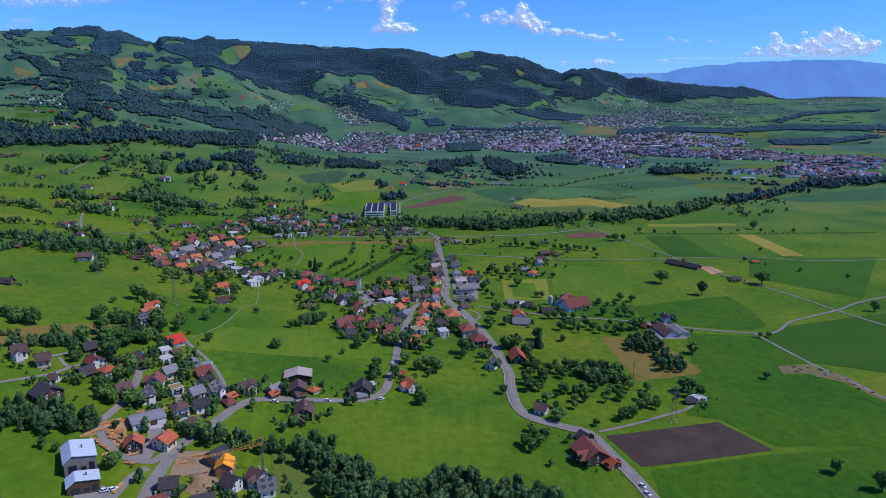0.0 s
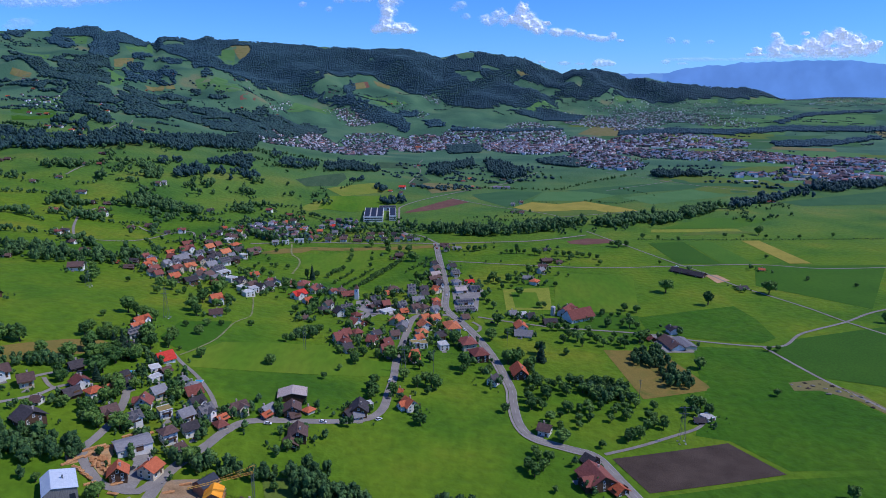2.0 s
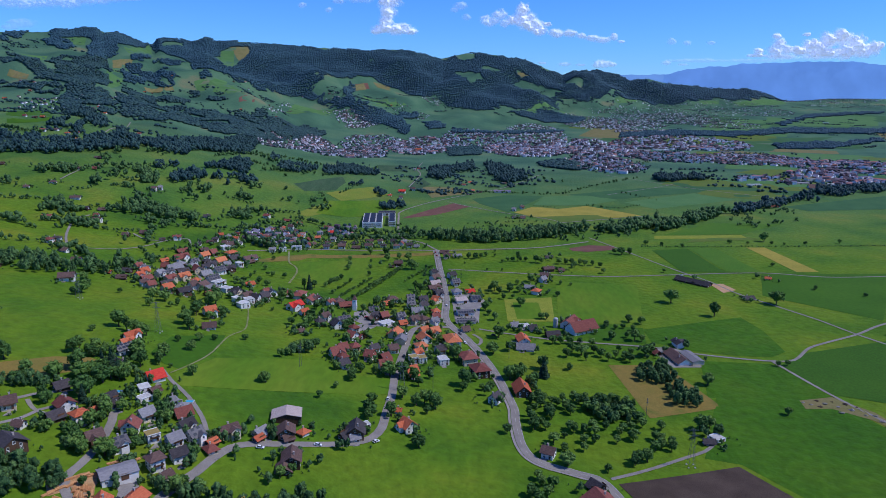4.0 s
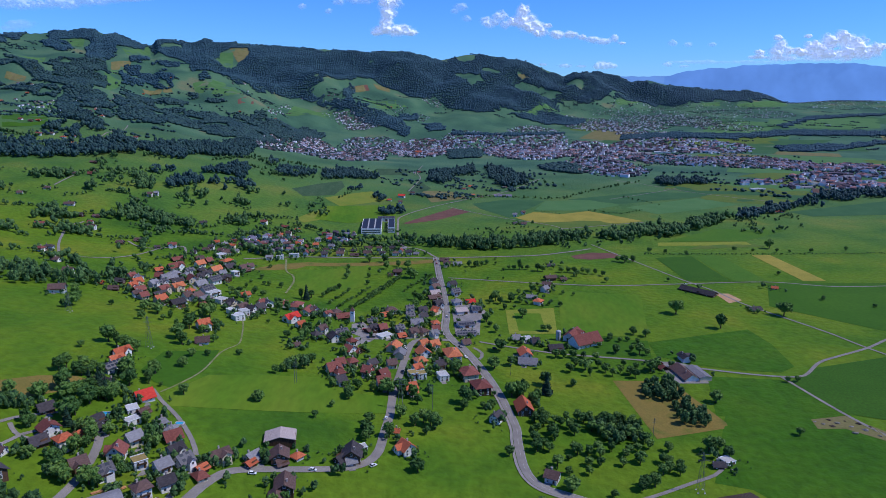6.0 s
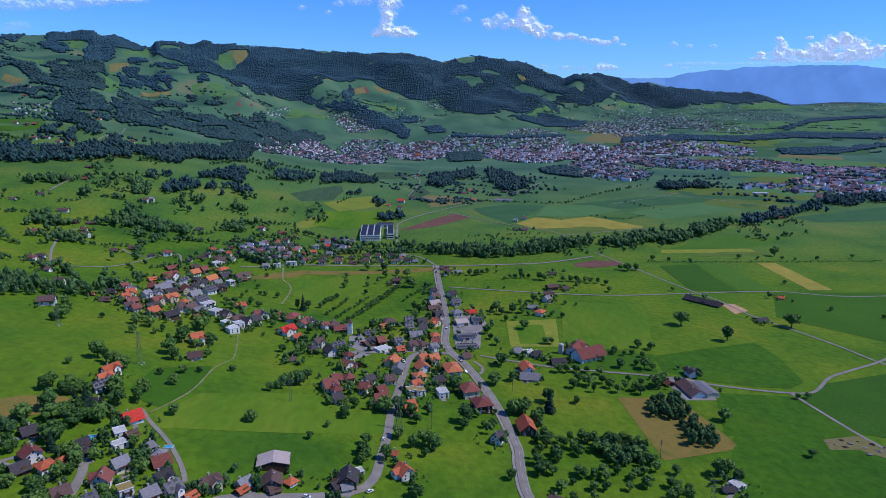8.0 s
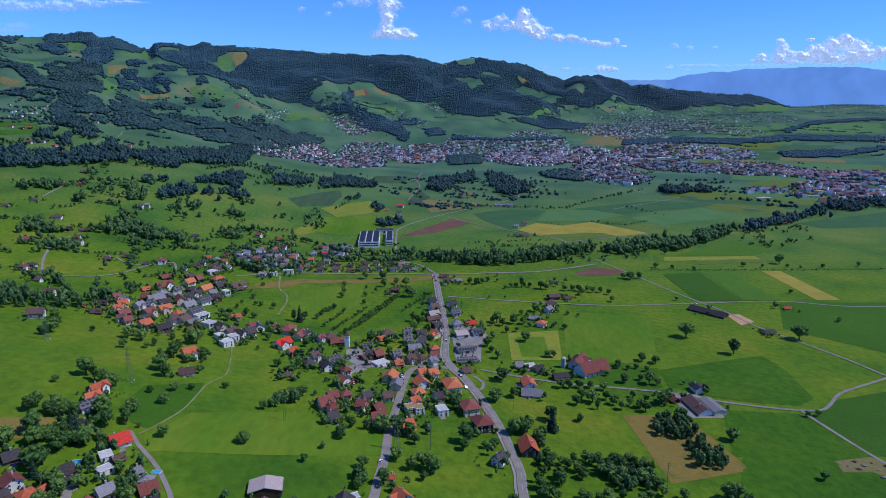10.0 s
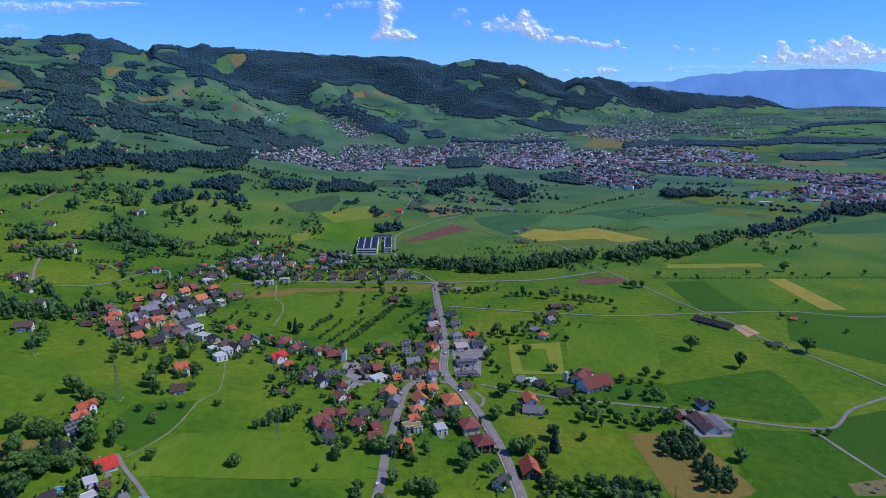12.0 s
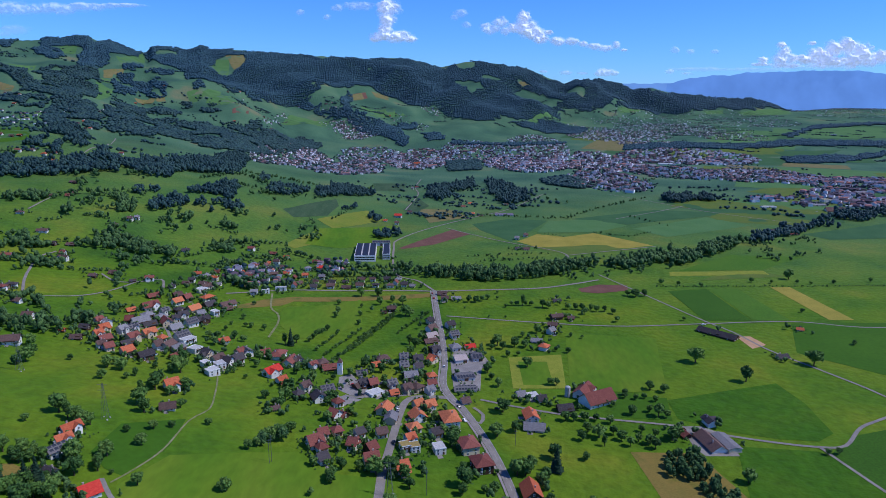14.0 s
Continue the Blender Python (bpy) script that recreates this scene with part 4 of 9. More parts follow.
drape("field", [(113.0, 769.5), (199.2, 756.2), (176.1, 641.4), (147.1, 635.7), (97.6, 639.7)], M["hay"], 12, "lighter green hay meadow", 0.10)
drape("field", [(-218.9, 1191.2), (-100.6, 1288.5), (-97.7, 1151.6), (-168.1, 1101.3), (-218.2, 1102.1)], M["hay"], 30, "lighter green hay meadow", 0.12)
drape("field", [(51.9, 706.2), (100.9, 714.4), (94.2, 641.8), (50.6, 639.6)], M["mown"], 12, "freshly mown yellow-green meadow", 0.02)
drape("field", [(58.6, 699.9), (92.3, 704.9), (88.8, 645.9), (58.9, 644.5)], M["hay"], 12, "lighter green hay meadow", 0.04)
drape("field", [(-290.5, 1264.5), (-229.8, 1444.2), (-213.6, 1379.1), (-218.3, 1288.6), (-264.0, 1231.7)], M["vine"], 30, "dark green vineyard slope", 0.06)
drape("field", [(-197.9, 1784.2), (-120.7, 1865.4), (-118.3, 1733.1), (-177.1, 1661.5)], M["vine"], 30, "dark green vineyard slope", 0.08)
drape("field", [(-99.9, 1450.7), (-82.2, 1636.0), (-50.6, 1532.8), (-74.2, 1428.4)], M["vine"], 30, "dark green vineyard slope", 0.10)
drape("field", [(-230.7, 1251.6), (-162.2, 1388.9), (-124.0, 1325.3), (-156.3, 1264.0), (-194.8, 1208.7)], M["yellow"], 30, "yellowing hay meadow", 0.12)
drape("field", [(-244.2, 1089.2), (-217.0, 1181.7), (-118.3, 1269.4), (-175.7, 1148.0), (-228.6, 1074.9)], M["yellow"], 30, "yellowing hay meadow", 0.02)
drape("field", [(-71.6, 1484.2), (-3.3, 1502.0), (29.8, 1423.0), (-43.5, 1340.5)], M["tan"], 30, "dry tan meadow", 0.04)
drape("field", [(-238.3, 796.1), (-207.6, 845.5), (-180.5, 863.9), (-21.9, 898.3), (-22.8, 883.1), (-176.6, 847.0), (-184.8, 829.1), (-225.4, 801.7)], M["straw"], 12, "dry straw-coloured meadow", 0.06)
drape("field", [(280.5, 764.6), (295.1, 765.0), (300.6, 742.2), (283.3, 731.6)], M["sand"], 12, "orange sand riding ground", 0.08)
drape("field", [(151, 918), (181, 938), (215, 937), (211, 915), (173, 901), (154, 905)], M["redsoil"], 30, "bare reddish gravel pit", 0.10)
drape("field", [(241, 480), (266, 485), (282, 461), (288, 431), (285, 422), (275, 450), (257, 467), (239, 467)], M["tan"], 12, "dry weedy strip with rubble", 0.12)
drape("field", [(33.5, 1348.5), (105.3, 1414.2), (179.0, 1399.7), (92.5, 1186.6), (46.7, 1286.5)], M["crop"], 30, "green crop field tinted bluish for haze", 0.02)
drape("field", [(178.1, 1393.3), (279.6, 1422.9), (316.6, 1352.5), (241.0, 1281.0), (142.9, 1272.4)], M["crop_pale"], 30, "pale green crop field tinted for haze", 0.04)
drape("field", [(225.1, 1420.9), (419.6, 1535.5), (569.8, 1501.6), (319.4, 1364.1)], M["crop"], 30, "green crop field tinted bluish for haze", 0.06)
drape("field", [(127.0, 1135.8), (241.6, 1192.4), (256.9, 1142.8), (162.9, 1092.1)], M["olive"], 30, "olive green pasture", 0.08)
drape("field", [(302.8, 1016.0), (411.0, 1120.0), (517.6, 1115.9), (423.4, 1032.9)], M["pale"], 30, "pale green meadow strip", 0.10)
drape("field", [(338.9, 990.5), (417.9, 1020.3), (437.8, 998.1), (316.8, 969.2)], M["olive"], 30, "olive green pasture", 0.12)
drape("field", [(-294.2, 388.7), (-281.1, 400.0), (-270.6, 417.2), (-252.2, 436.9), (-233.4, 444.8), (-217.2, 439.0), (-229.6, 421.9), (-242.4, 405.2), (-255.9, 392.5), (-281.2, 369.8)], M["straw"], 12, "dry straw-coloured meadow", 0.02)
drape("field", [(471.1, 1629.4), (680.0, 1683.9), (693.5, 1431.4), (559.0, 1394.2)], M["crop"], 30, "green crop field tinted bluish for haze", 0.04)
drape("field", [(725.9, 1827.0), (1003.6, 2077.4), (1017.6, 1955.4), (788.9, 1781.7)], M["olive"], 30, "olive green pasture", 0.06)
drape("field", [(319.9, 1324.7), (495.0, 1451.6), (546.9, 1365.1), (357.8, 1250.6)], M["crop_pale"], 30, "pale green crop field tinted for haze", 0.08)
drape("field", [(602.5, 1289.6), (961.7, 1477.8), (825.5, 1276.9), (626.6, 1243.5)], M["crop"], 30, "green crop field tinted bluish for haze", 0.10)
drape("field", [(968.5, 2564.0), (1085.7, 2351.7), (1017.0, 2280.5), (874.8, 2368.5)], M["tan"], 60, "dry tan meadow", 0.12)
drape("field", [(-1089.2, 3518.9), (-1025.8, 3601.8), (-1001.6, 3514.8), (-1026.0, 3394.8)], M["tan"], 60, "dry tan meadow", 0.02)
drape("field", [(-503.8, 3457.1), (-452.3, 3516.2), (-433.9, 3475.7), (-504.7, 3406.8)], M["tan"], 60, "dry tan meadow", 0.04)
drape("field", [(170.6, 621.7), (231.2, 641.8), (270.1, 654.1), (275.7, 616.3), (272.2, 568.6), (256.5, 557.4), (230.7, 560.5), (199.3, 570.9), (183.0, 581.8), (169.3, 590.4)], M["darker_green"], 12, "darker green meadow", 0.08)
drape("field", [(192.0, 532.6), (195.5, 551.0), (224.7, 547.3), (249.5, 543.6), (270.5, 509.2), (289.1, 485.1), (179.6, 484.8)], M["darker_green"], 12, "darker green meadow", 0.00)
drape("field", [(261.2, 545.4), (288.0, 566.1), (413.7, 607.3), (318.0, 465.3), (265.4, 490.2), (252.3, 537.1)], M["dark"], 12, "dark green crop field", 0.12)
drape("field", [(108.4, 339.6), (180.2, 356.9), (280.2, 364.5), (246.0, 313.8), (107.2, 309.6)], M["darker_green"], 12, "darker green meadow", 0.00)
drape("field", [(188.1, 490.7), (217.0, 499.3), (257.5, 498.6), (274.3, 447.4), (296.4, 388.5), (282.4, 367.7), (188.6, 365.0), (168.4, 397.8), (149.4, 404.3)], M["darker_green"], 12, "darker green meadow", 0.00)
drape("field", [(136.7, 630.3), (171.4, 625.7), (164.2, 587.7), (119.5, 592.9)], M["deep"], 12, "deep green meadow", 0.06)
drape("field", [(-92.3, 642.6), (-83.5, 652.4), (-66.4, 622.1), (-44.4, 626.5), (-23.8, 622.0), (-43.2, 612.2), (-68.7, 605.7), (-77.8, 608.0), (-88.8, 616.6)], M["pave"], 12, "paved grey forecourt", 0.02)
drape("field", [(-90.2, 599.1), (-82.0, 606.9), (-68.2, 601.5), (-82.4, 583.1)], M["pave"], 12, "paved grey forecourt", 0.04)
drape("field", [(-1.0, 693.7), (2.1, 633.2), (23.6, 633.2), (26.1, 676.5), (33.4, 696.1), (26.7, 720.0), (3.0, 721.5)], M["pave"], 12, "paved grey forecourt", 0.12)
drape("field", [(167.7, 579.0), (182.1, 579.2), (195.8, 566.8), (194.0, 537.6), (171.4, 537.4), (167.1, 546.9)], M["pave"], 12, "paved grey forecourt", 0.02)
drape("field", [(669.2, 1657.8), (835.0, 1738.0), (883.8, 1614.7), (733.7, 1511.1)], M["tarmac"], 30, "large grey tarmac lot", 0.04)
drape("field", [(-1126, 3581), (-1045, 3642), (-1001, 3483), (-1030, 3396)], M["tan"], 40, "dry tan meadow", 0.00)
drape("field", [(-496, 3469), (-436, 3536), (-420, 3494), (-478, 3431)], M["redsoil"], 40, "bare reddish ploughed field", 0.02)
drape("field", [(-806, 2641), (-768, 2730), (-755, 2664), (-799, 2617)], M["redsoil"], 40, "bare reddish ploughed field", 0.04)
drape("field", [(-1389, 2894), (-1332, 2956), (-1322, 2892), (-1363, 2835)], M["tan"], 40, "dry tan meadow", 0.06)
drape("field", [(-1429, 2286), (-1363, 2278), (-1341, 2225), (-1420, 2254)], M["tan"], 40, "dry tan meadow", 0.08)
drape("field", [(-413, 3578), (-332, 3614), (-323, 3524), (-385, 3533)], M["tan"], 40, "dry tan meadow", 0.10)
drape("field", [(-1149, 2618), (-1082, 2711), (-1061, 2679), (-1131, 2598)], M["tan"], 40, "dry tan meadow", 0.12)
drape("field", [(347, 4071), (397, 4102), (422, 4082), (378, 4055)], M["tan"], 40, "dry tan meadow", 0.00)
drape("field", [(894, 3993), (1081, 4230), (1026, 4011), (898, 3933)], M["crop_pale"], 40, "pale green crop field tinted for haze", 0.02)
drape("field", [(1448, 4232), (1578, 4271), (1558, 4212), (1447, 4178)], M["crop_pale"], 40, "pale green crop field tinted for haze", 0.04)
drape("field", [(1664, 4275), (2094, 4552), (2019, 4352), (1687, 4244)], M["crop_pale"], 40, "pale green crop field tinted for haze", 0.06)
drape("field", [(-1598, 2626), (-1538, 2700), (-1526, 2659), (-1566, 2606)], M["crop_pale"], 40, "pale green crop field tinted for haze", 0.08)
drape("field", [(-1020, 2778), (-922, 2879), (-873, 2688), (-986, 2707)], M["crop_pale"], 40, "pale green crop field tinted for haze", 0.10)
drape("field", [(-444, 3380), (-282, 3357), (-228, 3342), (-369, 3187)], M["crop_pale"], 40, "pale green crop field tinted for haze", 0.12)
drape("field", [(-1473, 3442), (-1379, 3277), (-1376, 3019), (-1424, 3077)], M["crop_pale"], 40, "pale green crop field tinted for haze", 0.00)
drape("field", [(-1171, 3503), (-1086, 3512), (-1029, 3320), (-1066, 3274)], M["crop_pale"], 40, "pale green crop field tinted for haze", 0.02)
drape("field", [(-698, 3077), (-532, 3102), (-538, 2998), (-691, 2847)], M["crop_pale"], 40, "pale green crop field tinted for haze", 0.04)
drape("field", [(-904, 2754), (-887, 2913), (-798, 2688), (-861, 2684)], M["crop_pale"], 40, "pale green crop field tinted for haze", 0.06)
drape("field", [(-1688, 3147), (-1611, 3142), (-1555, 3003), (-1628, 3022)], M["crop_pale"], 40, "pale green crop field tinted for haze", 0.08)
drape("field", [(-1009, 1592), (-968, 1717), (-815, 1430), (-869, 1374)], M["deep"], 40, "deep green meadow", 0.10)
drape("field", [(-1190, 2022), (-1080, 1969), (-1009, 1828), (-1051, 1765)], M["crop_pale"], 40, "pale green crop field tinted for haze", 0.12)
drape("field", [(-1369, 2825), (-1326, 2874), (-1193, 2549), (-1122, 2259)], M["crop_pale"], 40, "pale green crop field tinted for haze", 0.00)
drape("field", [(1846, 3749), (2240, 3772), (1981, 3332), (1560, 3269)], M["crop_pale"], 40, "pale green crop field tinted for haze", 0.02)
drape("field", [(1247, 3471), (1540, 3395), (1411, 3220), (1142, 3247)], M["crop_pale"], 40, "pale green crop field tinted for haze", 0.04)
drape("field", [(1202, 2894), (1568, 2943), (1435, 2815), (1119, 2745)], M["crop"], 40, "green crop field tinted bluish for haze", 0.06)
drape("field", [(-178.1, 317.9), (-174.2, 324.9), (-165.2, 327.4), (-164.8, 316.2), (-157.9, 301.3), (-163.7, 302.5), (-171.2, 309.7)], M["sawdust"], 12, "orange sawdust ground of a timber yard", 0.05)
drape("field", [(-186.1, 314.2), (-179.9, 317.1), (-175.8, 308.7), (-179.6, 304.2)], M["sawdust"], 12, "orange sawdust ground of a timber yard", 0.05)
drape("field", [(-134.7, 307.5), (-119.4, 313.2), (-114.9, 295.8), (-107.7, 287.7), (-116.0, 276.4), (-122.9, 279.4), (-121.0, 290.2), (-132.4, 287.9)], M["yard"], 12, "bare earth building site ground", 0.05)
drape("field", [(-157.8, 299.8), (-151.7, 306.2), (-154.2, 316.7), (-160.9, 322.8), (-152.1, 327.6), (-136.4, 311.9), (-145.1, 303.8), (-144.9, 294.9), (-153.7, 292.5)], M["pave"], 12, "paved grey forecourt", 0.05)
drape("field", [(-157.0, 272.4), (-150.3, 271.4), (-148.0, 264.4), (-160.8, 258.5), (-164.2, 264.9)], M["pave"], 12, "paved grey forecourt", 0.05)
drape("field", [(-93.8, 321.7), (-75.4, 327.3), (-58.8, 300.6), (-63.0, 286.4), (-79.2, 282.6)], M["olive"], 12, "olive green pasture", 0.05)
drape("field", [(289, 1009), (421, 1027), (421, 1006), (283, 988)], M["mown"], 12, "freshly mown yellow-green meadow", 0.05)
road(5.6, [(-22.2, 907.3), (-15.2, 816.5), (-9.2, 750.2), (-6.1, 693.3), (-6.3, 643.6), (0.8, 616.8), (9.5, 597.4), (21.1, 562.2), (29.3, 531.4), (34.9, 504.1), (38.4, 482.8), (41.6, 458.6), (41.0, 441.3), (42.3, 411.4), (49.7, 394.7), (69.3, 384.9), (83.3, 377.3), (91.7, 354.3), (99.6, 329.3), (104.3, 309.4)], "road", marks=True, path=1.6)
road(5.6, [(-0.5, 616.8), (-16.9, 616.8), (-27.9, 614.3), (-34.7, 604.3), (-37.6, 581.0), (-38.9, 553.2), (-40.1, 524.1), (-41.5, 495.4), (-40.7, 462.7), (-42.0, 433.4), (-42.6, 415.6), (-47.0, 402.2), (-55.9, 393.8), (-69.0, 388.1), (-94.8, 380.2), (-110.3, 374.9), (-118.4, 368.4), (-124.1, 355.5), (-127.4, 341.6), (-132.7, 326.5), (-136.4, 311.7), (-136.9, 299.1), (-137.0, 286.3), (-136.7, 275.6), (-134.9, 264.6)], "road")
road(4.4, [(-139.6, 304.4), (-143.0, 295.6), (-151.9, 294.5), (-160.0, 296.4), (-167.1, 302.3), (-175.1, 310.2), (-179.6, 319.8), (-178.8, 329.0), (-178.7, 345.3), (-181.8, 364.6), (-186.5, 379.4), (-193.3, 388.6), (-199.7, 390.6)], "road")
road(4.0, [(-143.0, 290.3), (-146.0, 284.1), (-147.4, 277.0), (-147.7, 266.0), (-147.6, 260.7)], "road")
road(2.4, [(-242.4, 339.1), (-231.3, 350.7), (-224.2, 360.2), (-221.5, 369.7), (-216.8, 376.4)], "road")
road(2.7, [(-136.1, 380.5), (-143.0, 393.6), (-159.2, 415.4), (-176.1, 432.4), (-186.8, 445.5)], "road")
road(1.2, [(-180.9, 443.0), (-175.4, 460.5), (-170.7, 486.8), (-171.5, 528.4), (-166.3, 550.5), (-171.2, 575.9), (-180.6, 609.4), (-190.7, 632.2)], "track")
road(3.8, [(-254.0, 852.7), (-216.1, 876.9), (-180.5, 893.3), (-68.2, 906.7), (-22.1, 905.0), (33.3, 909.2), (101.7, 916.9), (145.6, 935.6), (185.0, 958.7)], "road")
road(2.1, [(-171.7, 722.6), (-174.5, 769.1), (-181.4, 796.4), (-194.0, 817.4), (-206.5, 870.1)], "track")
road(2.7, [(23.0, 616.1), (48.7, 606.2), (85.9, 594.3), (118.5, 588.4), (165.7, 579.0), (197.1, 565.2), (228.2, 555.0), (252.6, 549.6), (271.3, 551.3), (295.3, 576.3), (317.5, 589.6), (352.7, 608.6), (386.8, 632.6), (423.7, 651.3), (480.5, 677.7)], "road")
road(2.4, [(252.6, 549.6), (262.8, 505.3), (270.4, 477.8), (280.2, 451.0), (287.7, 426.0), (296.4, 398.8)], "road")
road(2.5, [(-6.2, 816.8), (94.0, 798.1), (174.1, 790.2), (258.3, 800.0), (356.9, 811.3), (426.6, 796.1), (516.5, 804.7), (567.5, 809.3)], "road")
road(2.4, [(190.0, 983.3), (204.5, 950.3), (226.4, 900.0), (263.2, 814.3), (283.1, 774.2), (297.0, 729.1), (320.7, 683.0), (339.5, 644.9), (352.7, 608.6), (372.8, 567.1), (386.6, 535.7)], "road")
road(3.0, [(-22.2, 907.3), (-43.3, 948.2), (-74.9, 985.0), (-89.2, 1123.6), (-87.1, 1181.8), (-41.6, 1286.8), (35.1, 1417.6), (114.1, 1530.6), (211.0, 1745.4)], "road")
road(2.7, [(-421.0, 756.6), (-446.5, 802.9), (-478.1, 881.3), (-478.3, 916.2)], "road")
road(2.5, [(-405.7, 744.9), (-371.9, 777.6), (-354.3, 851.3)], "road")
road(2.5, [(-398.3, 864.0), (-373.9, 846.2), (-354.3, 851.3), (-334.9, 872.6), (-319.9, 844.1)], "road")
road(2.5, [(-12.3, 1299.5), (79.0, 1185.8), (135.6, 1136.5), (164.1, 1099.7), (163.2, 1043.4)], "road")
road(2.5, [(162.4, 1088.3), (255.9, 1138.6), (316.2, 1170.4)], "road")
road(2.5, [(-583.4, 1037.8), (-585.9, 1097.6)], "road")
road(2.5, [(-94.6, 1454.6), (-82.1, 1681.7), (-95.5, 1803.2), (-90.4, 1986.4)], "road")
road(2.7, [(17.3, 601.3), (24.1, 589.5), (21.5, 575.4), (14.3, 581.8)], "road")
road(2.5, [(374.0, 1754.9), (440.0, 1652.3), (519.1, 1519.5), (634.6, 1398.3)], "road")
road(2.5, [(312.4, 1424.2), (443.4, 1536.7), (496.1, 1591.4)], "road")
road(2.5, [(88.9, 379.8), (111.9, 390.4), (136.8, 404.0), (151.9, 412.0), (160.1, 420.2)], "road")
road(2.7, [(-79.4, 619.0), (-62.7, 628.7), (-55.0, 642.2)], "road")
road(2.7, [(-82.0, 606.9), (-68.6, 604.7), (-66.4, 622.1)], "road")
road(2.7, [(-292.7, 679.2), (-269.0, 675.3), (-265.9, 714.5), (-239.2, 673.8), (-232.5, 694.9)], "road")
road(2.4, [(-284.2, 745.3), (-251.0, 703.2), (-235.1, 675.7)], "road")
road(2.5, [(-704.0, 1325.2), (-689.3, 1354.1), (-701.4, 1449.5), (-734.6, 1570.6), (-827.6, 1799.5)], "road")
road(2.7, [(-238.4, 376.0), (-234.2, 383.4), (-228.7, 389.3), (-218.1, 397.6)], "road")
road(2.4, [(-232.6, 378.5), (-224.9, 370.7), (-216.2, 368.1), (-208.8, 375.5)], "road")

# ---- woods ----
HOLES.append([(-1141, 3540), (-1045, 3642), (-1001, 3504), (-1019, 3404), (-1025, 3304), (-1069, 3268), (-1131, 3378)])
HOLES.append([(-5, 3925), (73, 3939), (168, 3846), (70, 3759), (26, 3837)])
HOLES.append([(154, 4055), (264, 4039), (229, 3972), (135, 3952)])
HOLES.append([(311, 4010), (422, 4018), (553, 3929), (599, 3920), (499, 3855), (385, 3941), (318, 3973)])
HOLES.append([(347, 4075), (398, 4106), (427, 4072), (377, 4051)])
HOLES.append([(-22, 4188), (109, 4207), (124, 4153), (27, 4097)])
HOLES.append([(-1142, 3729), (-1001, 3803), (-1014, 3795), (-1111, 3673)])
HOLES.append([(637, 4182), (732, 4076), (712, 4044), (625, 4038)])
HOLES.append([(-811, 3887), (-669, 3945), (-677, 3902), (-792, 3869)])
HOLES.append([(-1405, 3430), (-1326, 3519), (-1305, 3424), (-1374, 3365)])
HOLES.append([(850, 4016), (977, 4222), (1014, 4233), (882, 4014)])
woods([(-637, 1069), (-634, 1095), (-606, 1111), (-586, 1098), (-593, 1067), (-619, 1058)], 10.5, 6.0, 3)
woods([(-540, 1104), (-544, 1136), (-528, 1147), (-485, 1146), (-460, 1086), (-480, 1080), (-504, 1097), (-529, 1090)], 10.5, 6.0, 3)
woods([(-545, 1045), (-541, 1066), (-523, 1044), (-530, 1025)], 10.5, 6.0, 3)
woods([(-447, 1193), (-436, 1221), (-415, 1177), (-428, 1131), (-445, 1101), (-459, 1142)], 10.5, 6.0, 3)
woods([(-437, 1237), (-429, 1295), (-403, 1303), (-384, 1274), (-403, 1233), (-428, 1226)], 10.5, 6.0, 3)
woods([(-412, 1180), (-386, 1195), (-363, 1221), (-354, 1178), (-370, 1160)], 10.5, 6.0, 3)
woods([(-471, 982), (-454, 1007), (-412, 989), (-375, 971), (-373, 948), (-400, 945), (-448, 943), (-467, 934), (-475, 954)], 10.5, 6.0, 3)
woods([(-530, 908), (-529, 934), (-501, 933), (-503, 912), (-518, 900)], 10.5, 6.0, 3)
woods([(-406, 1053), (-393, 1080), (-383, 1053), (-397, 1042)], 10.5, 6.0, 3)
woods([(-456, 1013), (-442, 1022), (-436, 1005), (-450, 1003)], 10.5, 6.0, 3)
woods([(-478, 830), (-473, 863), (-453, 872), (-436, 863), (-466, 820)], 10.5, 6.0, 3)
woods([(-371, 969), (-366, 984), (-349, 964), (-354, 943)], 10.5, 6.0, 3)
woods([(-341, 984), (-330, 1040), (-311, 1053), (-292, 1018), (-332, 1000)], 10.5, 6.0, 3)
woods([(-417, 1316), (-411, 1391), (-368, 1268), (-378, 1228)], 10.5, 6.0, 3)
woods([(-365, 1200), (-351, 1228), (-336, 1193), (-354, 1178)], 10.5, 6.0, 3)
woods([(-353, 1123), (-332, 1149), (-314, 1118), (-335, 1105)], 10.5, 6.0, 3)
woods([(-395, 1486), (-401, 1569), (-365, 1476), (-377, 1440)], 10.5, 6.0, 3)
woods([(-351, 1405), (-346, 1469), (-290, 1471), (-278, 1412), (-315, 1366)], 10.5, 6.0, 3)
woods([(-280, 1470), (-256, 1636), (-208, 1653), (-167, 1603), (-230, 1481), (-262, 1412)], 10.5, 6.0, 3)
woods([(-148, 1318), (-135, 1355), (-122, 1302), (-138, 1276)], 10.5, 6.0, 3)
woods([(-133, 1194), (-96, 1239), (-80, 1209), (-118, 1173)], 10.5, 6.0, 3)
woods([(-203, 1346), (-184, 1431), (-182, 1399), (-197, 1327)], 10.5, 6.0, 3)
woods([(-507, 1186), (-503, 1209), (-488, 1177), (-496, 1167)], 10.5, 6.0, 3)
woods([(-489, 1200), (-483, 1218), (-473, 1197), (-481, 1186)], 10.5, 6.0, 3)
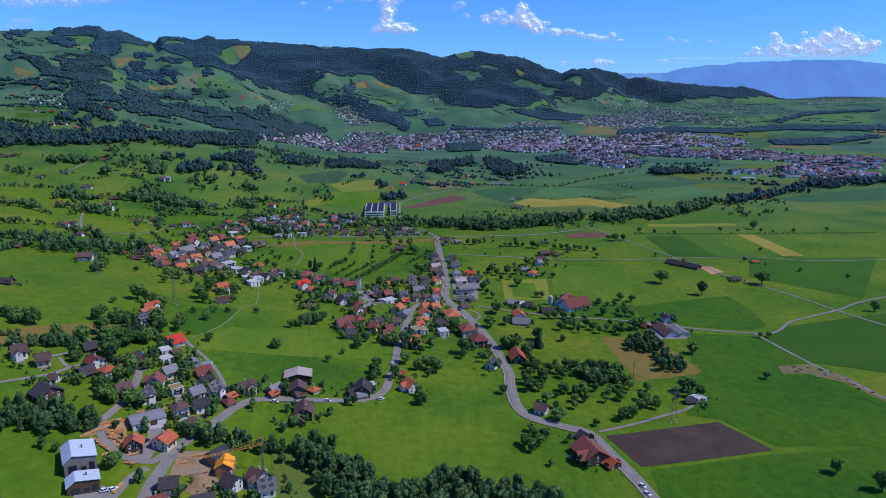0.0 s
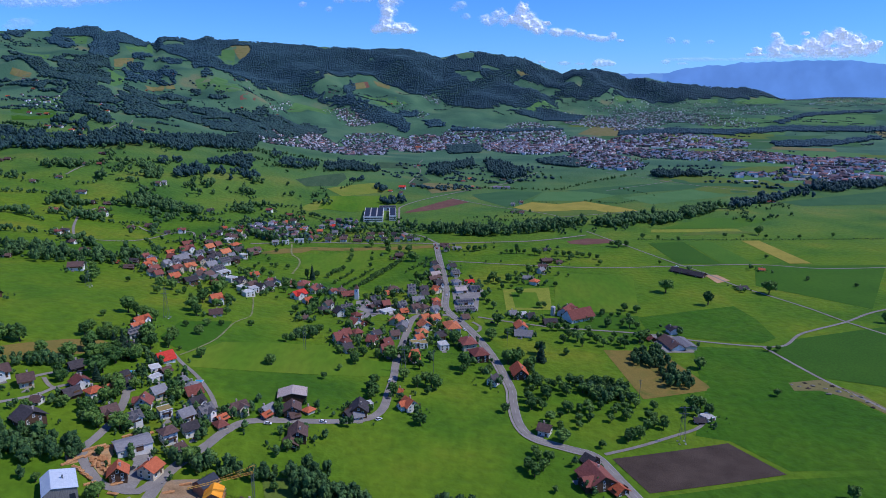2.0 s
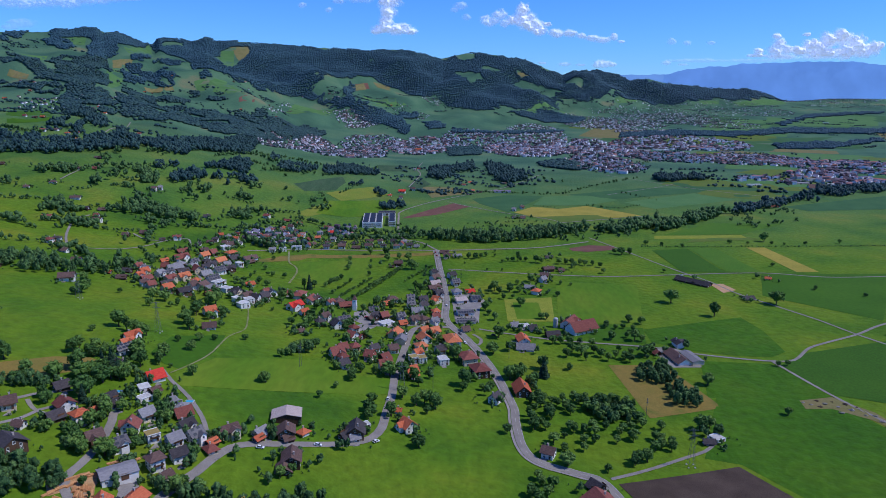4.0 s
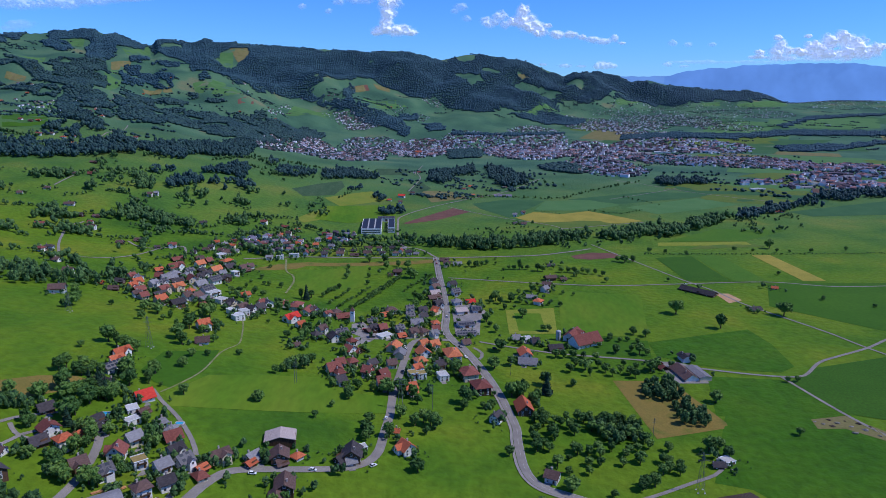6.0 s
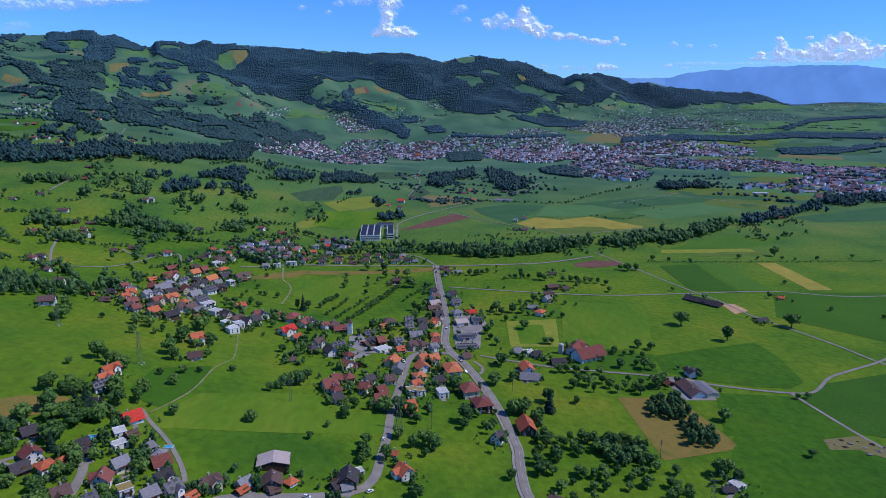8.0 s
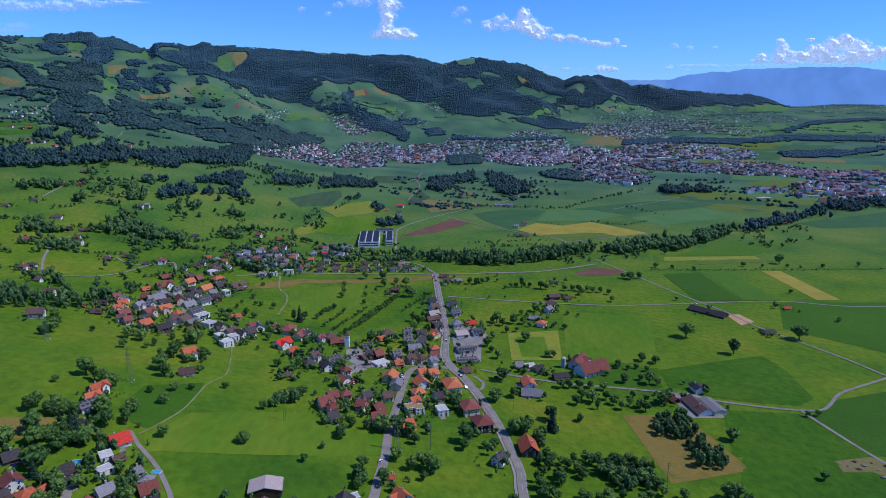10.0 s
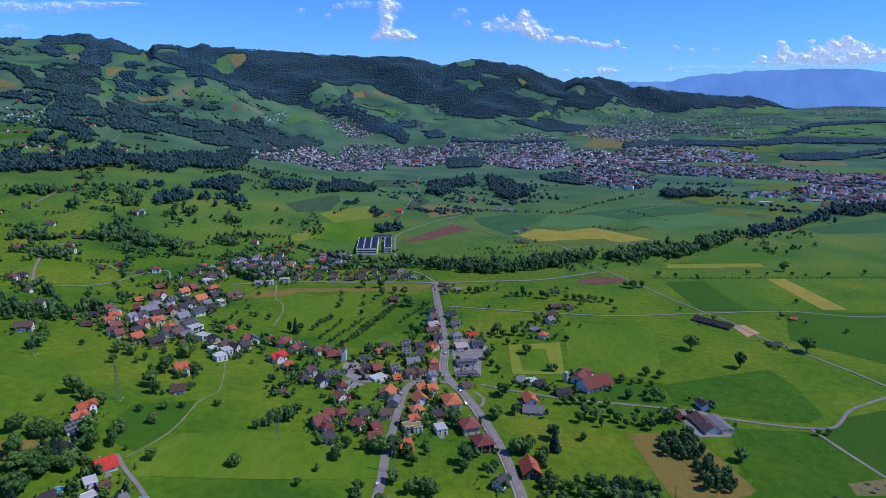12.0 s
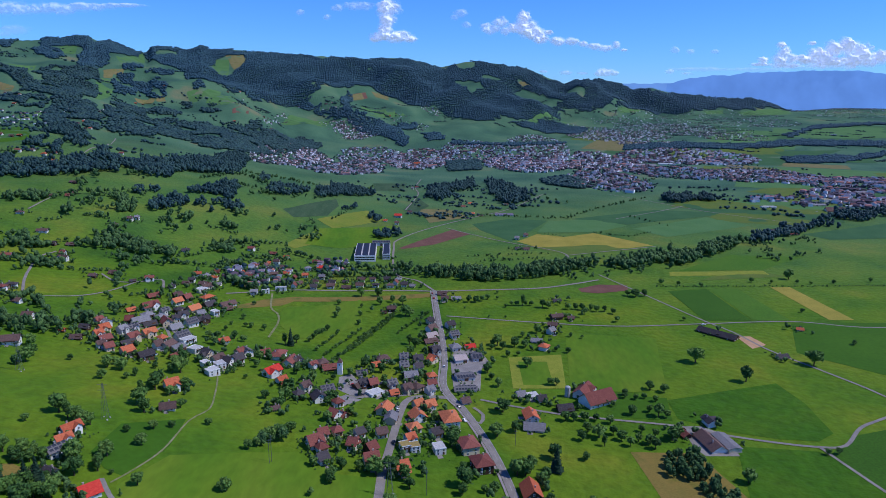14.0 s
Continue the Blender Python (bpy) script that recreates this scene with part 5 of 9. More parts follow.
woods([(-1806, 3206), (-1732, 3280), (-1694, 3307), (-1662, 3346), (-1606, 3257), (-1596, 3398), (-1521, 3431), (-1488, 3488), (-1454, 3333), (-1452, 3086), (-1410, 2991), (-1404, 2854), (-1438, 2795), (-1534, 3010), (-1567, 3102), (-1645, 3112), (-1713, 3059)], 9.5, 6.6, 0)
woods([(-1924, 3054), (-1877, 3134), (-1806, 2993), (-1805, 2861)], 9.5, 6.6, 0)
woods([(-1619, 2564), (-1583, 2601), (-1542, 2632), (-1362, 2385), (-1521, 2687), (-1489, 2728), (-1434, 2786), (-1403, 2876), (-1231, 2539), (-1112, 2240), (-1033, 2110), (-931, 1947), (-905, 1876), (-945, 1855), (-953, 1739), (-1075, 1919), (-1162, 2121), (-1233, 2205), (-1298, 2211), (-1370, 2323), (-1430, 2320), (-1582, 2500)], 9.5, 6.4, 0)
woods([(-1482, 2173), (-1410, 2222), (-1315, 2181), (-1183, 2130), (-1156, 2092), (-1210, 2058), (-1355, 2133), (-1392, 2038)], 9.5, 6.4, 0)
woods([(-1459, 3509), (-1407, 3552), (-1298, 3596), (-1270, 3639), (-1127, 3729), (-1055, 3781), (-921, 3839), (-782, 3895), (-638, 3944), (-463, 4030), (-277, 4081), (-152, 4147), (-54, 4150), (-73, 3532), (-184, 3517), (-330, 3601), (-443, 3598), (-536, 3468), (-638, 3287), (-657, 3250), (-610, 3197), (-695, 3181), (-775, 3102), (-867, 3000), (-947, 2926), (-1027, 2865), (-1166, 3149), (-1296, 3200), (-1406, 3329), (-1470, 3445)], 9.5, 6.6, 0)
woods([(-54, 4150), (143, 4233), (242, 4227), (413, 4286), (548, 4277), (659, 4341), (729, 4360), (906, 4391), (1017, 4417), (1072, 4422), (1143, 4432), (1183, 4386), (1449, 4460), (1910, 4555), (2128, 4588), (1857, 4419), (1674, 4301), (1536, 4294), (1343, 4163), (1200, 4173), (1075, 4078), (942, 4065), (789, 3939), (686, 3875), (597, 3899), (545, 3851), (554, 3798), (381, 3590), (259, 3484), (147, 3419), (39, 3469), (-73, 3532)], 9.5, 6.6, 0)
woods([(-1337, 2874), (-1301, 2950), (-1281, 2910), (-1177, 2899), (-1069, 2747), (-1077, 2707), (-1157, 2637), (-1191, 2557)], 9.5, 6.6, 0)
woods([(-1070, 2240), (-1114, 2457), (-1070, 2487), (-1025, 2562), (-979, 2576), (-921, 2432), (-932, 2325), (-882, 2010), (-942, 2005)], 9.5, 6.4, 0)
woods([(-931, 1947), (-915, 2427), (-777, 2539), (-653, 2520), (-613, 2789), (-543, 2518), (-622, 2139), (-672, 1989), (-754, 2086), (-781, 1952), (-814, 1853), (-879, 1900)], 9.5, 6.4, 0)
woods([(-721, 3185), (-620, 3181), (-508, 3108), (-442, 3076), (-382, 3044), (-273, 2965), (-208, 2880), (-182, 2952), (-230, 3094), (-296, 3218), (-354, 3172), (-392, 3174), (-444, 3153), (-487, 3273), (-479, 3484), (-506, 3482), (-530, 3354), (-496, 3196), (-554, 3167), (-652, 3218)], 9.5, 6.6, 0)
woods([(-659, 2709), (-598, 2823), (-503, 2733), (-496, 2535), (-586, 2405), (-616, 2119), (-676, 2207), (-688, 2505)], 9.5, 6.4, 0)
woods([(-853, 1253), (-806, 1274), (-783, 1318), (-734, 1278), (-686, 1312), (-695, 1371), (-651, 1368), (-601, 1399), (-578, 1539), (-579, 1801), (-622, 2139), (-524, 1867), (-441, 1494), (-506, 1380), (-493, 1290), (-528, 1277), (-561, 1308), (-635, 1251), (-747, 1179), (-786, 1154)], 12, 6.6, 3)
woods([(-816, 1429), (-801, 1467), (-773, 1418), (-783, 1384)], 12, 6.6, 3)
woods([(-760, 1401), (-747, 1430), (-717, 1380), (-736, 1367)], 12, 6.6, 3)
woods([(-956, 1720), (-949, 1834), (-831, 1689), (-704, 1406), (-739, 1436), (-904, 1651)], 12, 6.6, 3)
woods([(-1717, 2981), (-1728, 3059), (-1619, 3037), (-1544, 2871), (-1574, 2826), (-1652, 2921)], 9.5, 6.6, 0)
woods([(-1492, 2969), (-1445, 3043), (-1433, 2989), (-1426, 2858)], 9.5, 6.6, 0)
woods([(-1358, 2978), (-1341, 3139), (-1289, 3017), (-1334, 2949)], 9.5, 6.6, 0)
woods([(-1279, 2967), (-1217, 3063), (-1172, 3132), (-1191, 2993)], 9.5, 6.6, 0)
woods([(-1013, 2822), (-976, 2878), (-964, 2820), (-1000, 2796)], 9.5, 6.6, 0)
woods([(-1006, 2673), (-973, 2702), (-947, 2637), (-982, 2619)], 9.5, 6.6, 0)
woods([(-919, 2633), (-857, 2639), (-837, 2592), (-877, 2543)], 9.5, 6.6, 0)
woods([(-750, 2585), (-717, 2654), (-690, 2588), (-726, 2534)], 9.5, 6.4, 0)
woods([(-823, 2328), (-754, 2341), (-669, 2304), (-666, 2173), (-715, 2116), (-780, 2157)], 9.5, 6.4, 0)
woods([(-688, 1422), (-692, 1489), (-648, 1403), (-658, 1371)], 12, 6.6, 3)
woods([(87, 1991), (131, 1939), (177, 1750), (166, 1640), (108, 1592), (88, 1743)], 12, 6.6, 3)
woods([(-61, 1789), (56, 2001), (55, 1852), (-13, 1710), (-29, 1604), (-58, 1638)], 12, 6.6, 3)
woods([(-31, 2533), (92, 2589), (85, 2270), (-18, 2225)], 9.5, 6.4, 0)
woods([(235, 2032), (328, 2115), (360, 2011), (324, 1850), (246, 1934)], 9.5, 6.4, 0)
woods([(706, 3018), (976, 3123), (1205, 3078), (1515, 3225), (1928, 3208), (2140, 3257), (2027, 3082), (1838, 3056), (1435, 3054), (1151, 2939), (927, 2962), (675, 2885)], 9.5, 6.6, 0)
woods([(1234, 2736), (1398, 2785), (1532, 2790), (1757, 2920), (1702, 2827), (1473, 2681), (1302, 2592), (1197, 2607)], 9.5, 6.6, 0)
woods([(492, 1724), (603, 1730), (579, 1649), (466, 1634)], 12, 6.6, 3)
woods([(1540, 3395), (1873, 3805), (2148, 3928), (2396, 3996), (2345, 3910), (2087, 3816), (1823, 3673), (1527, 3309)], 9.5, 6.6, 0)
woods([(-14, 3074), (229, 3049), (479, 3098), (470, 3043), (224, 2979), (-13, 3020)], 9.5, 6.6, 0)
woods([(-150, 3108), (-77, 3153), (-38, 3082), (-109, 2998)], 9.5, 6.6, 0)
woods([(257, 3440), (439, 3601), (669, 3600), (573, 3365), (393, 3428)], 9.5, 6.6, 0)
woods([(-261, 3256), (-174, 3330), (-162, 3204), (-232, 3119)], 9.5, 6.6, 0)
woods([(-425, 659), (-357, 668), (-339, 706), (-330, 749), (-314, 723), (-314, 670), (-328, 652), (-390, 613)], 11, 7, 1)
woods([(-76, 1002), (-23, 982), (42, 962), (109, 982), (158, 1012), (200, 1035), (234, 1014), (273, 1044), (297, 1021), (381, 1107), (484, 1214), (450, 1220), (336, 1121), (279, 1096), (227, 1051), (204, 1051), (168, 1025), (144, 1023), (72, 973), (-1, 979), (-77, 1013)], 12, 6.5, 3)
woods([(-41, 964), (41, 942), (106, 958), (154, 988), (199, 1028), (153, 1030), (73, 984), (-16, 985)], 12, 6.5, 1)
woods([(480, 1205), (635, 1316), (691, 1346), (701, 1385), (608, 1341), (484, 1236)], 12, 7.5, 3)
woods([(475, 1663), (591, 1670), (615, 1733), (493, 1725)], 12, 7.5, 3)
woods([(642, 1370), (721, 1403), (961, 1511), (1010, 1584), (804, 1515)], 12, 7.5, 3)
woods([(-126, 502), (-120, 509), (-108, 517), (-107, 523), (-122, 517)], 10, 6, 2)
woods([(-85, 328), (-77, 335), (-63, 334), (-55, 322), (-45, 314), (-38, 305), (-27, 300), (-15, 305), (-7, 313), (1, 313), (10, 319), (18, 316), (38, 313), (54, 311), (56, 300), (-26, 285), (-50, 285), (-60, 292), (-69, 297), (-77, 310)], 10, 5.5, 2)
woods([(-232, 309), (-226, 313), (-213, 320), (-200, 322), (-185, 320), (-175, 316), (-182, 308), (-201, 298), (-215, 295), (-220, 291)], 8.5, 5.0, 2)
woods([(-138, 320), (-134, 325), (-123, 323), (-115, 328), (-106, 324), (-98, 328), (-88, 325), (-85, 321), (-95, 318), (-113, 315), (-120, 315), (-133, 314)], 8, 5.0, 2)
woods([(-197, 292), (-187, 291), (-186, 285)], 9, 6, 2)
woods([(149, 541), (167, 537), (170, 512), (176, 480), (162, 466), (152, 469), (153, 504), (143, 511), (136, 511)], 7.5, 5, 2)
woods([(93, 473), (117, 473), (125, 448), (106, 440), (93, 445)], 7.5, 5, 2)
tree_row(-264.3, 381.5, -231.4, 397.7, 16, 7)
tree_row(-333.7, 1017.0, -297.3, 1061.1, 12, 9)
tree_row(-282.3, 1010.1, -223.0, 1016.5, 14, 8)
tree_row(-374.3, 959.7, -359.1, 979.2, 6, 8)
tree_row(-494.5, 837.0, -450.3, 866.4, 16, 6)
tree_row(-422.4, 1394.5, -371.6, 1364.7, 10, 8)
tree_row(-441.0, 1524.1, -358.7, 1432.9, 12, 9)
tree_row(-353.5, 943.1, -329.1, 993.1, 8, 6)
tree_row(-359.7, 1104.2, -315.4, 1094.5, 10, 5)
tree_row(-458.5, 1349.1, -448.5, 1442.1, 8, 9)
tree_row(-359.7, 1306.5, -338.9, 1377.9, 5, 8)
tree_row(-555.5, 1102.2, -495.8, 1080.0, 10, 7)
tree_row(-541.6, 998.3, -526.2, 1017.6, 6, 5)
tree_row(-509.4, 1043.7, -475.7, 1046.2, 12, 5)
tree_row(-526.1, 885.9, -522.0, 927.8, 12, 9)
tree_row(-506.2, 906.6, -493.0, 930.2, 8, 10)
tree_row(-251.1, 884.4, -214.9, 872.4, 10, 9)
tree_row(-298.8, 957.9, -271.0, 997.4, 10, 7)
tree_row(-386.1, 885.7, -374.7, 911.6, 4, 9)
tree_row(-391.5, 730.0, -379.6, 718.7, 5, 11)
tree_row(-406.2, 716.0, -408.5, 754.1, 8, 9)
tree_row(-332.7, 755.4, -312.7, 759.8, 6, 6)
tree_row(-329.9, 817.3, -304.1, 820.5, 5, 7)
tree_row(-597.3, 889.8, -537.1, 941.4, 18, 7)
tree_row(-548.9, 813.3, -480.5, 800.0, 16, 8)
tree_row(-452.6, 663.5, -397.8, 675.7, 20, 10)
tree_row(-415.1, 605.9, -418.9, 663.1, 12, 10)
tree_row(-491.8, 724.2, -449.1, 734.8, 10, 8)
tree_row(-873.0, 1326.8, -780.4, 1334.9, 20, 9)
tree_row(-796.6, 1203.4, -721.4, 1265.5, 24, 11)
tree_row(-297.5, 425.3, -275.6, 425.5, 8, 8)
tree_row(-276.1, 392.2, -246.2, 399.5, 10, 5)
tree_row(249.5, 934.6, 598.2, 962.3, 110, 2.4)
tree_row(52.2, 1440.4, 172.3, 1431.6, 18, 6)
tree_row(170.6, 1418.5, 226.2, 1427.3, 8, 6)
tree_row(227.2, 1433.8, 304.5, 1545.4, 10, 6)
tree_row(304.5, 1545.4, 438.8, 1695.0, 12, 7)
tree_row(181.0, 1716.4, 245.1, 1619.1, 5, 8)
tree_row(239.9, 1275.6, 290.3, 1244.7, 12, 4)
tree_row(290.3, 1244.7, 338.7, 1283.7, 8, 4)
tree_row(142.2, 1266.9, 185.1, 1234.0, 8, 3)
tree_row(344.5, 1444.4, 389.5, 1356.5, 8, 5)
tree_row(22.9, 1074.3, 139.0, 1097.1, 16, 4)
tree_row(37.9, 1040.4, 127.0, 1067.0, 14, 4)
tree_row(-195.7, 873.5, -168.1, 931.6, 8, 5)
tree_row(-33.3, 815.7, -30.0, 748.7, 6, 6)
tree_row(54.7, 1063.8, 77.7, 1050.6, 6, 5)
tree_row(-213.8, 893.1, -191.9, 913.6, 6, 7)
tree_row(-173.0, 956.6, -22.9, 979.5, 40, 9)
tree_row(-289.9, 963.5, -245.8, 987.1, 14, 8)
tree_row(-159.0, 1000.2, -75.8, 996.2, 22, 9)
tree_row(-267.8, 895.2, -226.5, 915.2, 14, 10)
tree_row(-260.7, 1405.5, -186.0, 1682.5, 20, 8)
tree_row(-205.8, 1272.4, -190.4, 1364.5, 8, 6)
tree_row(-497.6, 841.8, -451.9, 858.0, 16, 7)
tree_row(-446.6, 848.7, -397.4, 875.2, 16, 5)
tree_row(-418.5, 918.8, -353.0, 924.7, 12, 7)
tree_row(-356.8, 934.1, -285.9, 951.2, 18, 7)
tree_row(-452.9, 1582.6, -293.8, 1572.7, 24, 8)
tree_row(-170.7, 1551.9, -54.4, 1635.2, 3, 5)
tree_row(390.8, 1969.7, 563.7, 2044.8, 20, 7)
tree_row(817.8, 2131.0, 936.7, 1973.0, 24, 7)
tree_row(824.2, 2281.1, 1045.4, 2382.6, 20, 8)
tree_row(-46.1, 1411.3, 51.7, 1427.1, 12, 5)
tree_row(-321.7, 1050.4, -247.8, 1087.4, 14, 7)
tree_row(-240.3, 1056.1, -188.3, 1034.4, 12, 7)
tree_row(-130.0, 1065.3, -80.9, 1056.3, 10, 5)
tree_row(-527.6, 1463.1, -444.1, 1515.6, 16, 8)
tree_row(-566.0, 1122.1, -507.3, 1177.4, 14, 9)
tree_row(-653.5, 1087.7, -575.2, 1093.2, 14, 7)
tree_row(-541.1, 920.6, -511.7, 927.3, 8, 8)
tree_row(-397.5, 735.8, -367.1, 701.9, 6, 8)
tree_row(-427.1, 736.5, -392.3, 718.5, 7, 6)
tree_row(-361.2, 747.0, -353.7, 753.4, 3, 7)
tree_row(-354.4, 788.1, -344.7, 779.8, 3, 6)
tree_row(-337.5, 801.3, -322.6, 821.4, 8, 4)
tree_row(26.5, 715.9, 36.0, 696.2, 3, 7)
tree_row(153.2, 1029.6, 206.0, 1061.7, 10, 8)

# ---- houses, barns and halls ----
house(-315.2, 695.0, 6.0, 7.5, 60, "m", 2)
house(-307.3, 693.1, 6.0, 7.0, -24, "g", 2)
house(-301.4, 676.6, 7.7, 8.0, 56, "r", 2)
house(-298.5, 660.9, 6.4, 7.0, 60, "r", 2)
house(-287.5, 650.8, 8.5, 8.0, 47, "m", 2)
house(-276.2, 634.1, 6.1, 7.6, 46, "m", 2)
house(-284.4, 637.8, 6.0, 6.0, 48, "b", 2)
house(-289.4, 683.8, 6.5, 8.1, 62, "g", 2)
house(-295.9, 712.5, 6.0, 7.5, 6, "m", 2)
house(-284.1, 693.0, 8.6, 7.0, 47, "s", 2)
house(-285.7, 711.3, 14.3, 9.0, 49, "g", 2)
house(-289.3, 734.4, 9.3, 9.0, 52, "g", 2)
house(-277.8, 711.9, 11.3, 7.0, 48, "d", 1)
house(-266.7, 686.0, 10.0, 9.0, 50, "o", 2)
house(-273.1, 668.3, 9.0, 9.0, 61, "m", 2)
house(-270.9, 655.4, 10.8, 7.0, 48, "d", 1)
house(-260.4, 631.5, 8.4, 10.0, 52, "r", 2)
house(-243.8, 627.9, 11.2, 8.0, 51, "d", 2)
house(-246.9, 657.5, 6.4, 8.0, 55, "b", 2)
house(-239.4, 660.6, 10.8, 8.0, 77, "b", 2)
house(-251.4, 677.7, 6.2, 7.8, 50, "r", 2)
house(-231.9, 660.1, 10.5, 13.2, 56, "g", 1)
house(-225.5, 638.5, 6.3, 7.0, 60, "m", 1)
house(-216.8, 661.1, 8.9, 9.0, 62, "w", 2)
house(-203.2, 652.3, 7.6, 9.0, -33, "d", 2)
house(-191.8, 643.5, 9.1, 8.0, 59, "b", 2)
house(-182.5, 641.0, 6.0, 7.5, -13, "d", 2)
house(-177.6, 649.9, 7.9, 8.0, 48, "d", 2)
house(-197.2, 630.4, 6.0, 7.6, 48, "w", 2)
house(-186.6, 632.5, 7.6, 8.0, 41, "w", 2)
house(-187.0, 616.3, 9.0, 9.0, 45, "w", 2)
house(-205.0, 696.5, 8.3, 7.0, 43, "r", 1)
house(-239.1, 688.7, 11.5, 9.0, 58, "s", 2)
house(-231.1, 682.2, 12.6, 7.0, 54, "w", 2)
house(-267.0, 723.0, 11.4, 9.0, -52, "m", 2)
house(-264.2, 738.8, 6.0, 7.5, 30, "d", 2)
house(-276.9, 734.7, 8.3, 8.0, 50, "g", 2)
house(-282.3, 756.6, 7.0, 8.0, 49, "s", 2)
house(-262.4, 750.8, 8.5, 8.0, 48, "d", 2)
house(-254.8, 713.7, 10.0, 8.0, 51, "g", 1)
house(-246.8, 730.7, 10.6, 9.0, 57, "s", 2)
house(-240.8, 746.4, 10.0, 8.0, 50, "d", 2)
house(-249.4, 762.5, 6.9, 7.0, 48, "g", 2)
house(-239.0, 773.3, 6.4, 7.0, 51, "w", 2)
house(-260.4, 774.2, 12.1, 8.0, 61, "o", 2)
house(-253.8, 799.4, 11.8, 9.0, 59, "d", 1)
house(-273.0, 767.8, 8.3, 7.0, 50, "d", 2)
house(-301.3, 767.2, 15.8, 9.0, 54, "m", 2)
house(-312.5, 749.7, 7.6, 6.0, 48, "r", 1)
house(-316.9, 811.0, 12.4, 8.0, 48, "m", 1)
house(-285.6, 795.2, 9.7, 8.0, 56, "o", 2)
house(-281.7, 812.6, 6.7, 8.0, 53, "m", 2)
house(-294.6, 818.7, 8.4, 8.0, 47, "b", 2)
house(-279.7, 848.0, 10.7, 8.0, 57, "w", 2)
house(-262.9, 820.5, 12.7, 8.0, 56, "r", 2)
house(-237.0, 806.8, 15.5, 9.0, 47, "b", 1)
house(-232.6, 791.2, 9.8, 6.0, 50, "b", 1)
house(-278.2, 860.1, 11.4, 7.0, 60, "b", 2)
house(-202.1, 575.8, 8.7, 10.9, 42, "r", 2)
house(-181.3, 667.8, 6.3, 7.9, 60, "m", 2)
house(-176.2, 670.0, 10.0, 8.0, -49, "s", 2)
house(-181.5, 655.2, 9.5, 7.0, 45, "g", 1)
house(-163.6, 678.4, 9.1, 6.0, 38, "m", 1)
house(-149.5, 673.0, 14.9, 10.0, 85, "m", 2)
house(-136.2, 659.9, 14.2, 8.0, 80, "m", 2)
house(-131.4, 663.0, 6.0, 7.5, 45, "d", 2)
house(-144.5, 631.8, 13.1, 9.0, 55, "R", 2)
house(-133.0, 617.8, 6.7, 8.4, 49, "r", 1)
house(-63.0, 524.3, 6.0, 7.5, -17, "m", 2)
house(-51.4, 520.9, 6.3, 7.8, 46, "m", 2)
house(-49.3, 505.5, 8.5, 10.7, 21, "m", 2)
house(-30.2, 502.0, 7.7, 9.6, 24, "r", 2)
house(-28.8, 498.6, 6.0, 6.0, 36, "o", 1)
house(-29.9, 528.8, 6.0, 7.5, 24, "y", 2)
house(-23.4, 529.3, 6.0, 7.5, 16, "y", 2)
house(-7.4, 530.1, 7.4, 9.0, 18, "w", 2)
house(-82.2, 514.3, 6.0, 7.5, 38, "m", 2)
house(-79.1, 500.6, 6.0, 7.5, 38, "d", 2)
house(-102.6, 658.5, 11.7, 8.8, 21, "m", 1)
house(-110.3, 665.1, 8.7, 7.7, -57, "b", 2)
house(-117.1, 658.5, 6.0, 5.5, 51, "m", 2)
house(-75.1, 652.6, 7.9, 7.0, 20, "s", 1)
house(-70.8, 628.7, 6.6, 7.9, 31, "d", 2)
house(-62.9, 629.5, 6.2, 7.4, 31, "m", 2)
house(-74.2, 623.8, 6.0, 6.6, 51, "b", 1)
house(-60.9, 686.0, 10.3, 8.8, 24, "b", 2)
house(-65.7, 673.4, 6.7, 6.6, 30, "r", 1)
house(-42.5, 691.1, 6.5, 8.0, 16, "s", 2)
house(-41.1, 672.1, 6.4, 8.0, 20, "s", 2)
house(-30.1, 688.6, 7.4, 7.7, 24, "d", 2)
house(-28.7, 671.5, 6.3, 7.5, 28, "d", 2)
house(-33.7, 650.5, 10.2, 9.9, 14, "g", 2)
house(-47.7, 631.2, 6.3, 8.0, 29, "s", 2)
house(-35.4, 624.8, 6.7, 8.1, 36, "b", 2)
house(-27.5, 628.4, 7.5, 8.8, 50, "b", 2)
house(-45.1, 617.0, 6.0, 7.2, 26, "r", 1)
house(-59.4, 614.4, 12.1, 8.8, 40, "w", 1)
house(-48.6, 582.3, 11.2, 9.9, 78, "o", 2)
house(-42.6, 567.9, 10.4, 7.7, 87, "g", 2)
house(-24.9, 595.9, 6.4, 7.7, 36, "o", 2)
house(-16.0, 596.3, 6.9, 8.3, 29, "o", 2)
house(-24.0, 574.9, 10.2, 9.9, -66, "o", 2)
house(-25.6, 557.1, 7.8, 8.8, 27, "o", 2)
house(-27.5, 541.2, 6.0, 7.2, 34, "r", 2)
house(-16.7, 690.3, 6.6, 7.7, -37, "r", 2)
house(-16.4, 653.4, 6.0, 7.2, 19, "r", 2)
house(-15.9, 637.4, 6.0, 6.6, 18, "m", 2)
house(-17.0, 623.7, 6.0, 7.2, 38, "g", 2)
house(-14.7, 711.5, 6.7, 7.7, 25, "d", 2)
house(-96.5, 612.2, 9.3, 8.0, 29, "s", 1)
house(-113.0, 609.9, 6.6, 7.7, 48, "b", 2)
house(-98.8, 591.4, 9.1, 8.8, -60, "d", 2)
house(-84.1, 587.0, 6.0, 7.2, 41, "m", 2)
house(-82.2, 564.8, 7.1, 8.5, -35, "m", 2)
house(-77.0, 568.3, 6.0, 6.6, -38, "m", 1)
house(-85.0, 533.3, 6.0, 7.2, 32, "m", 2)
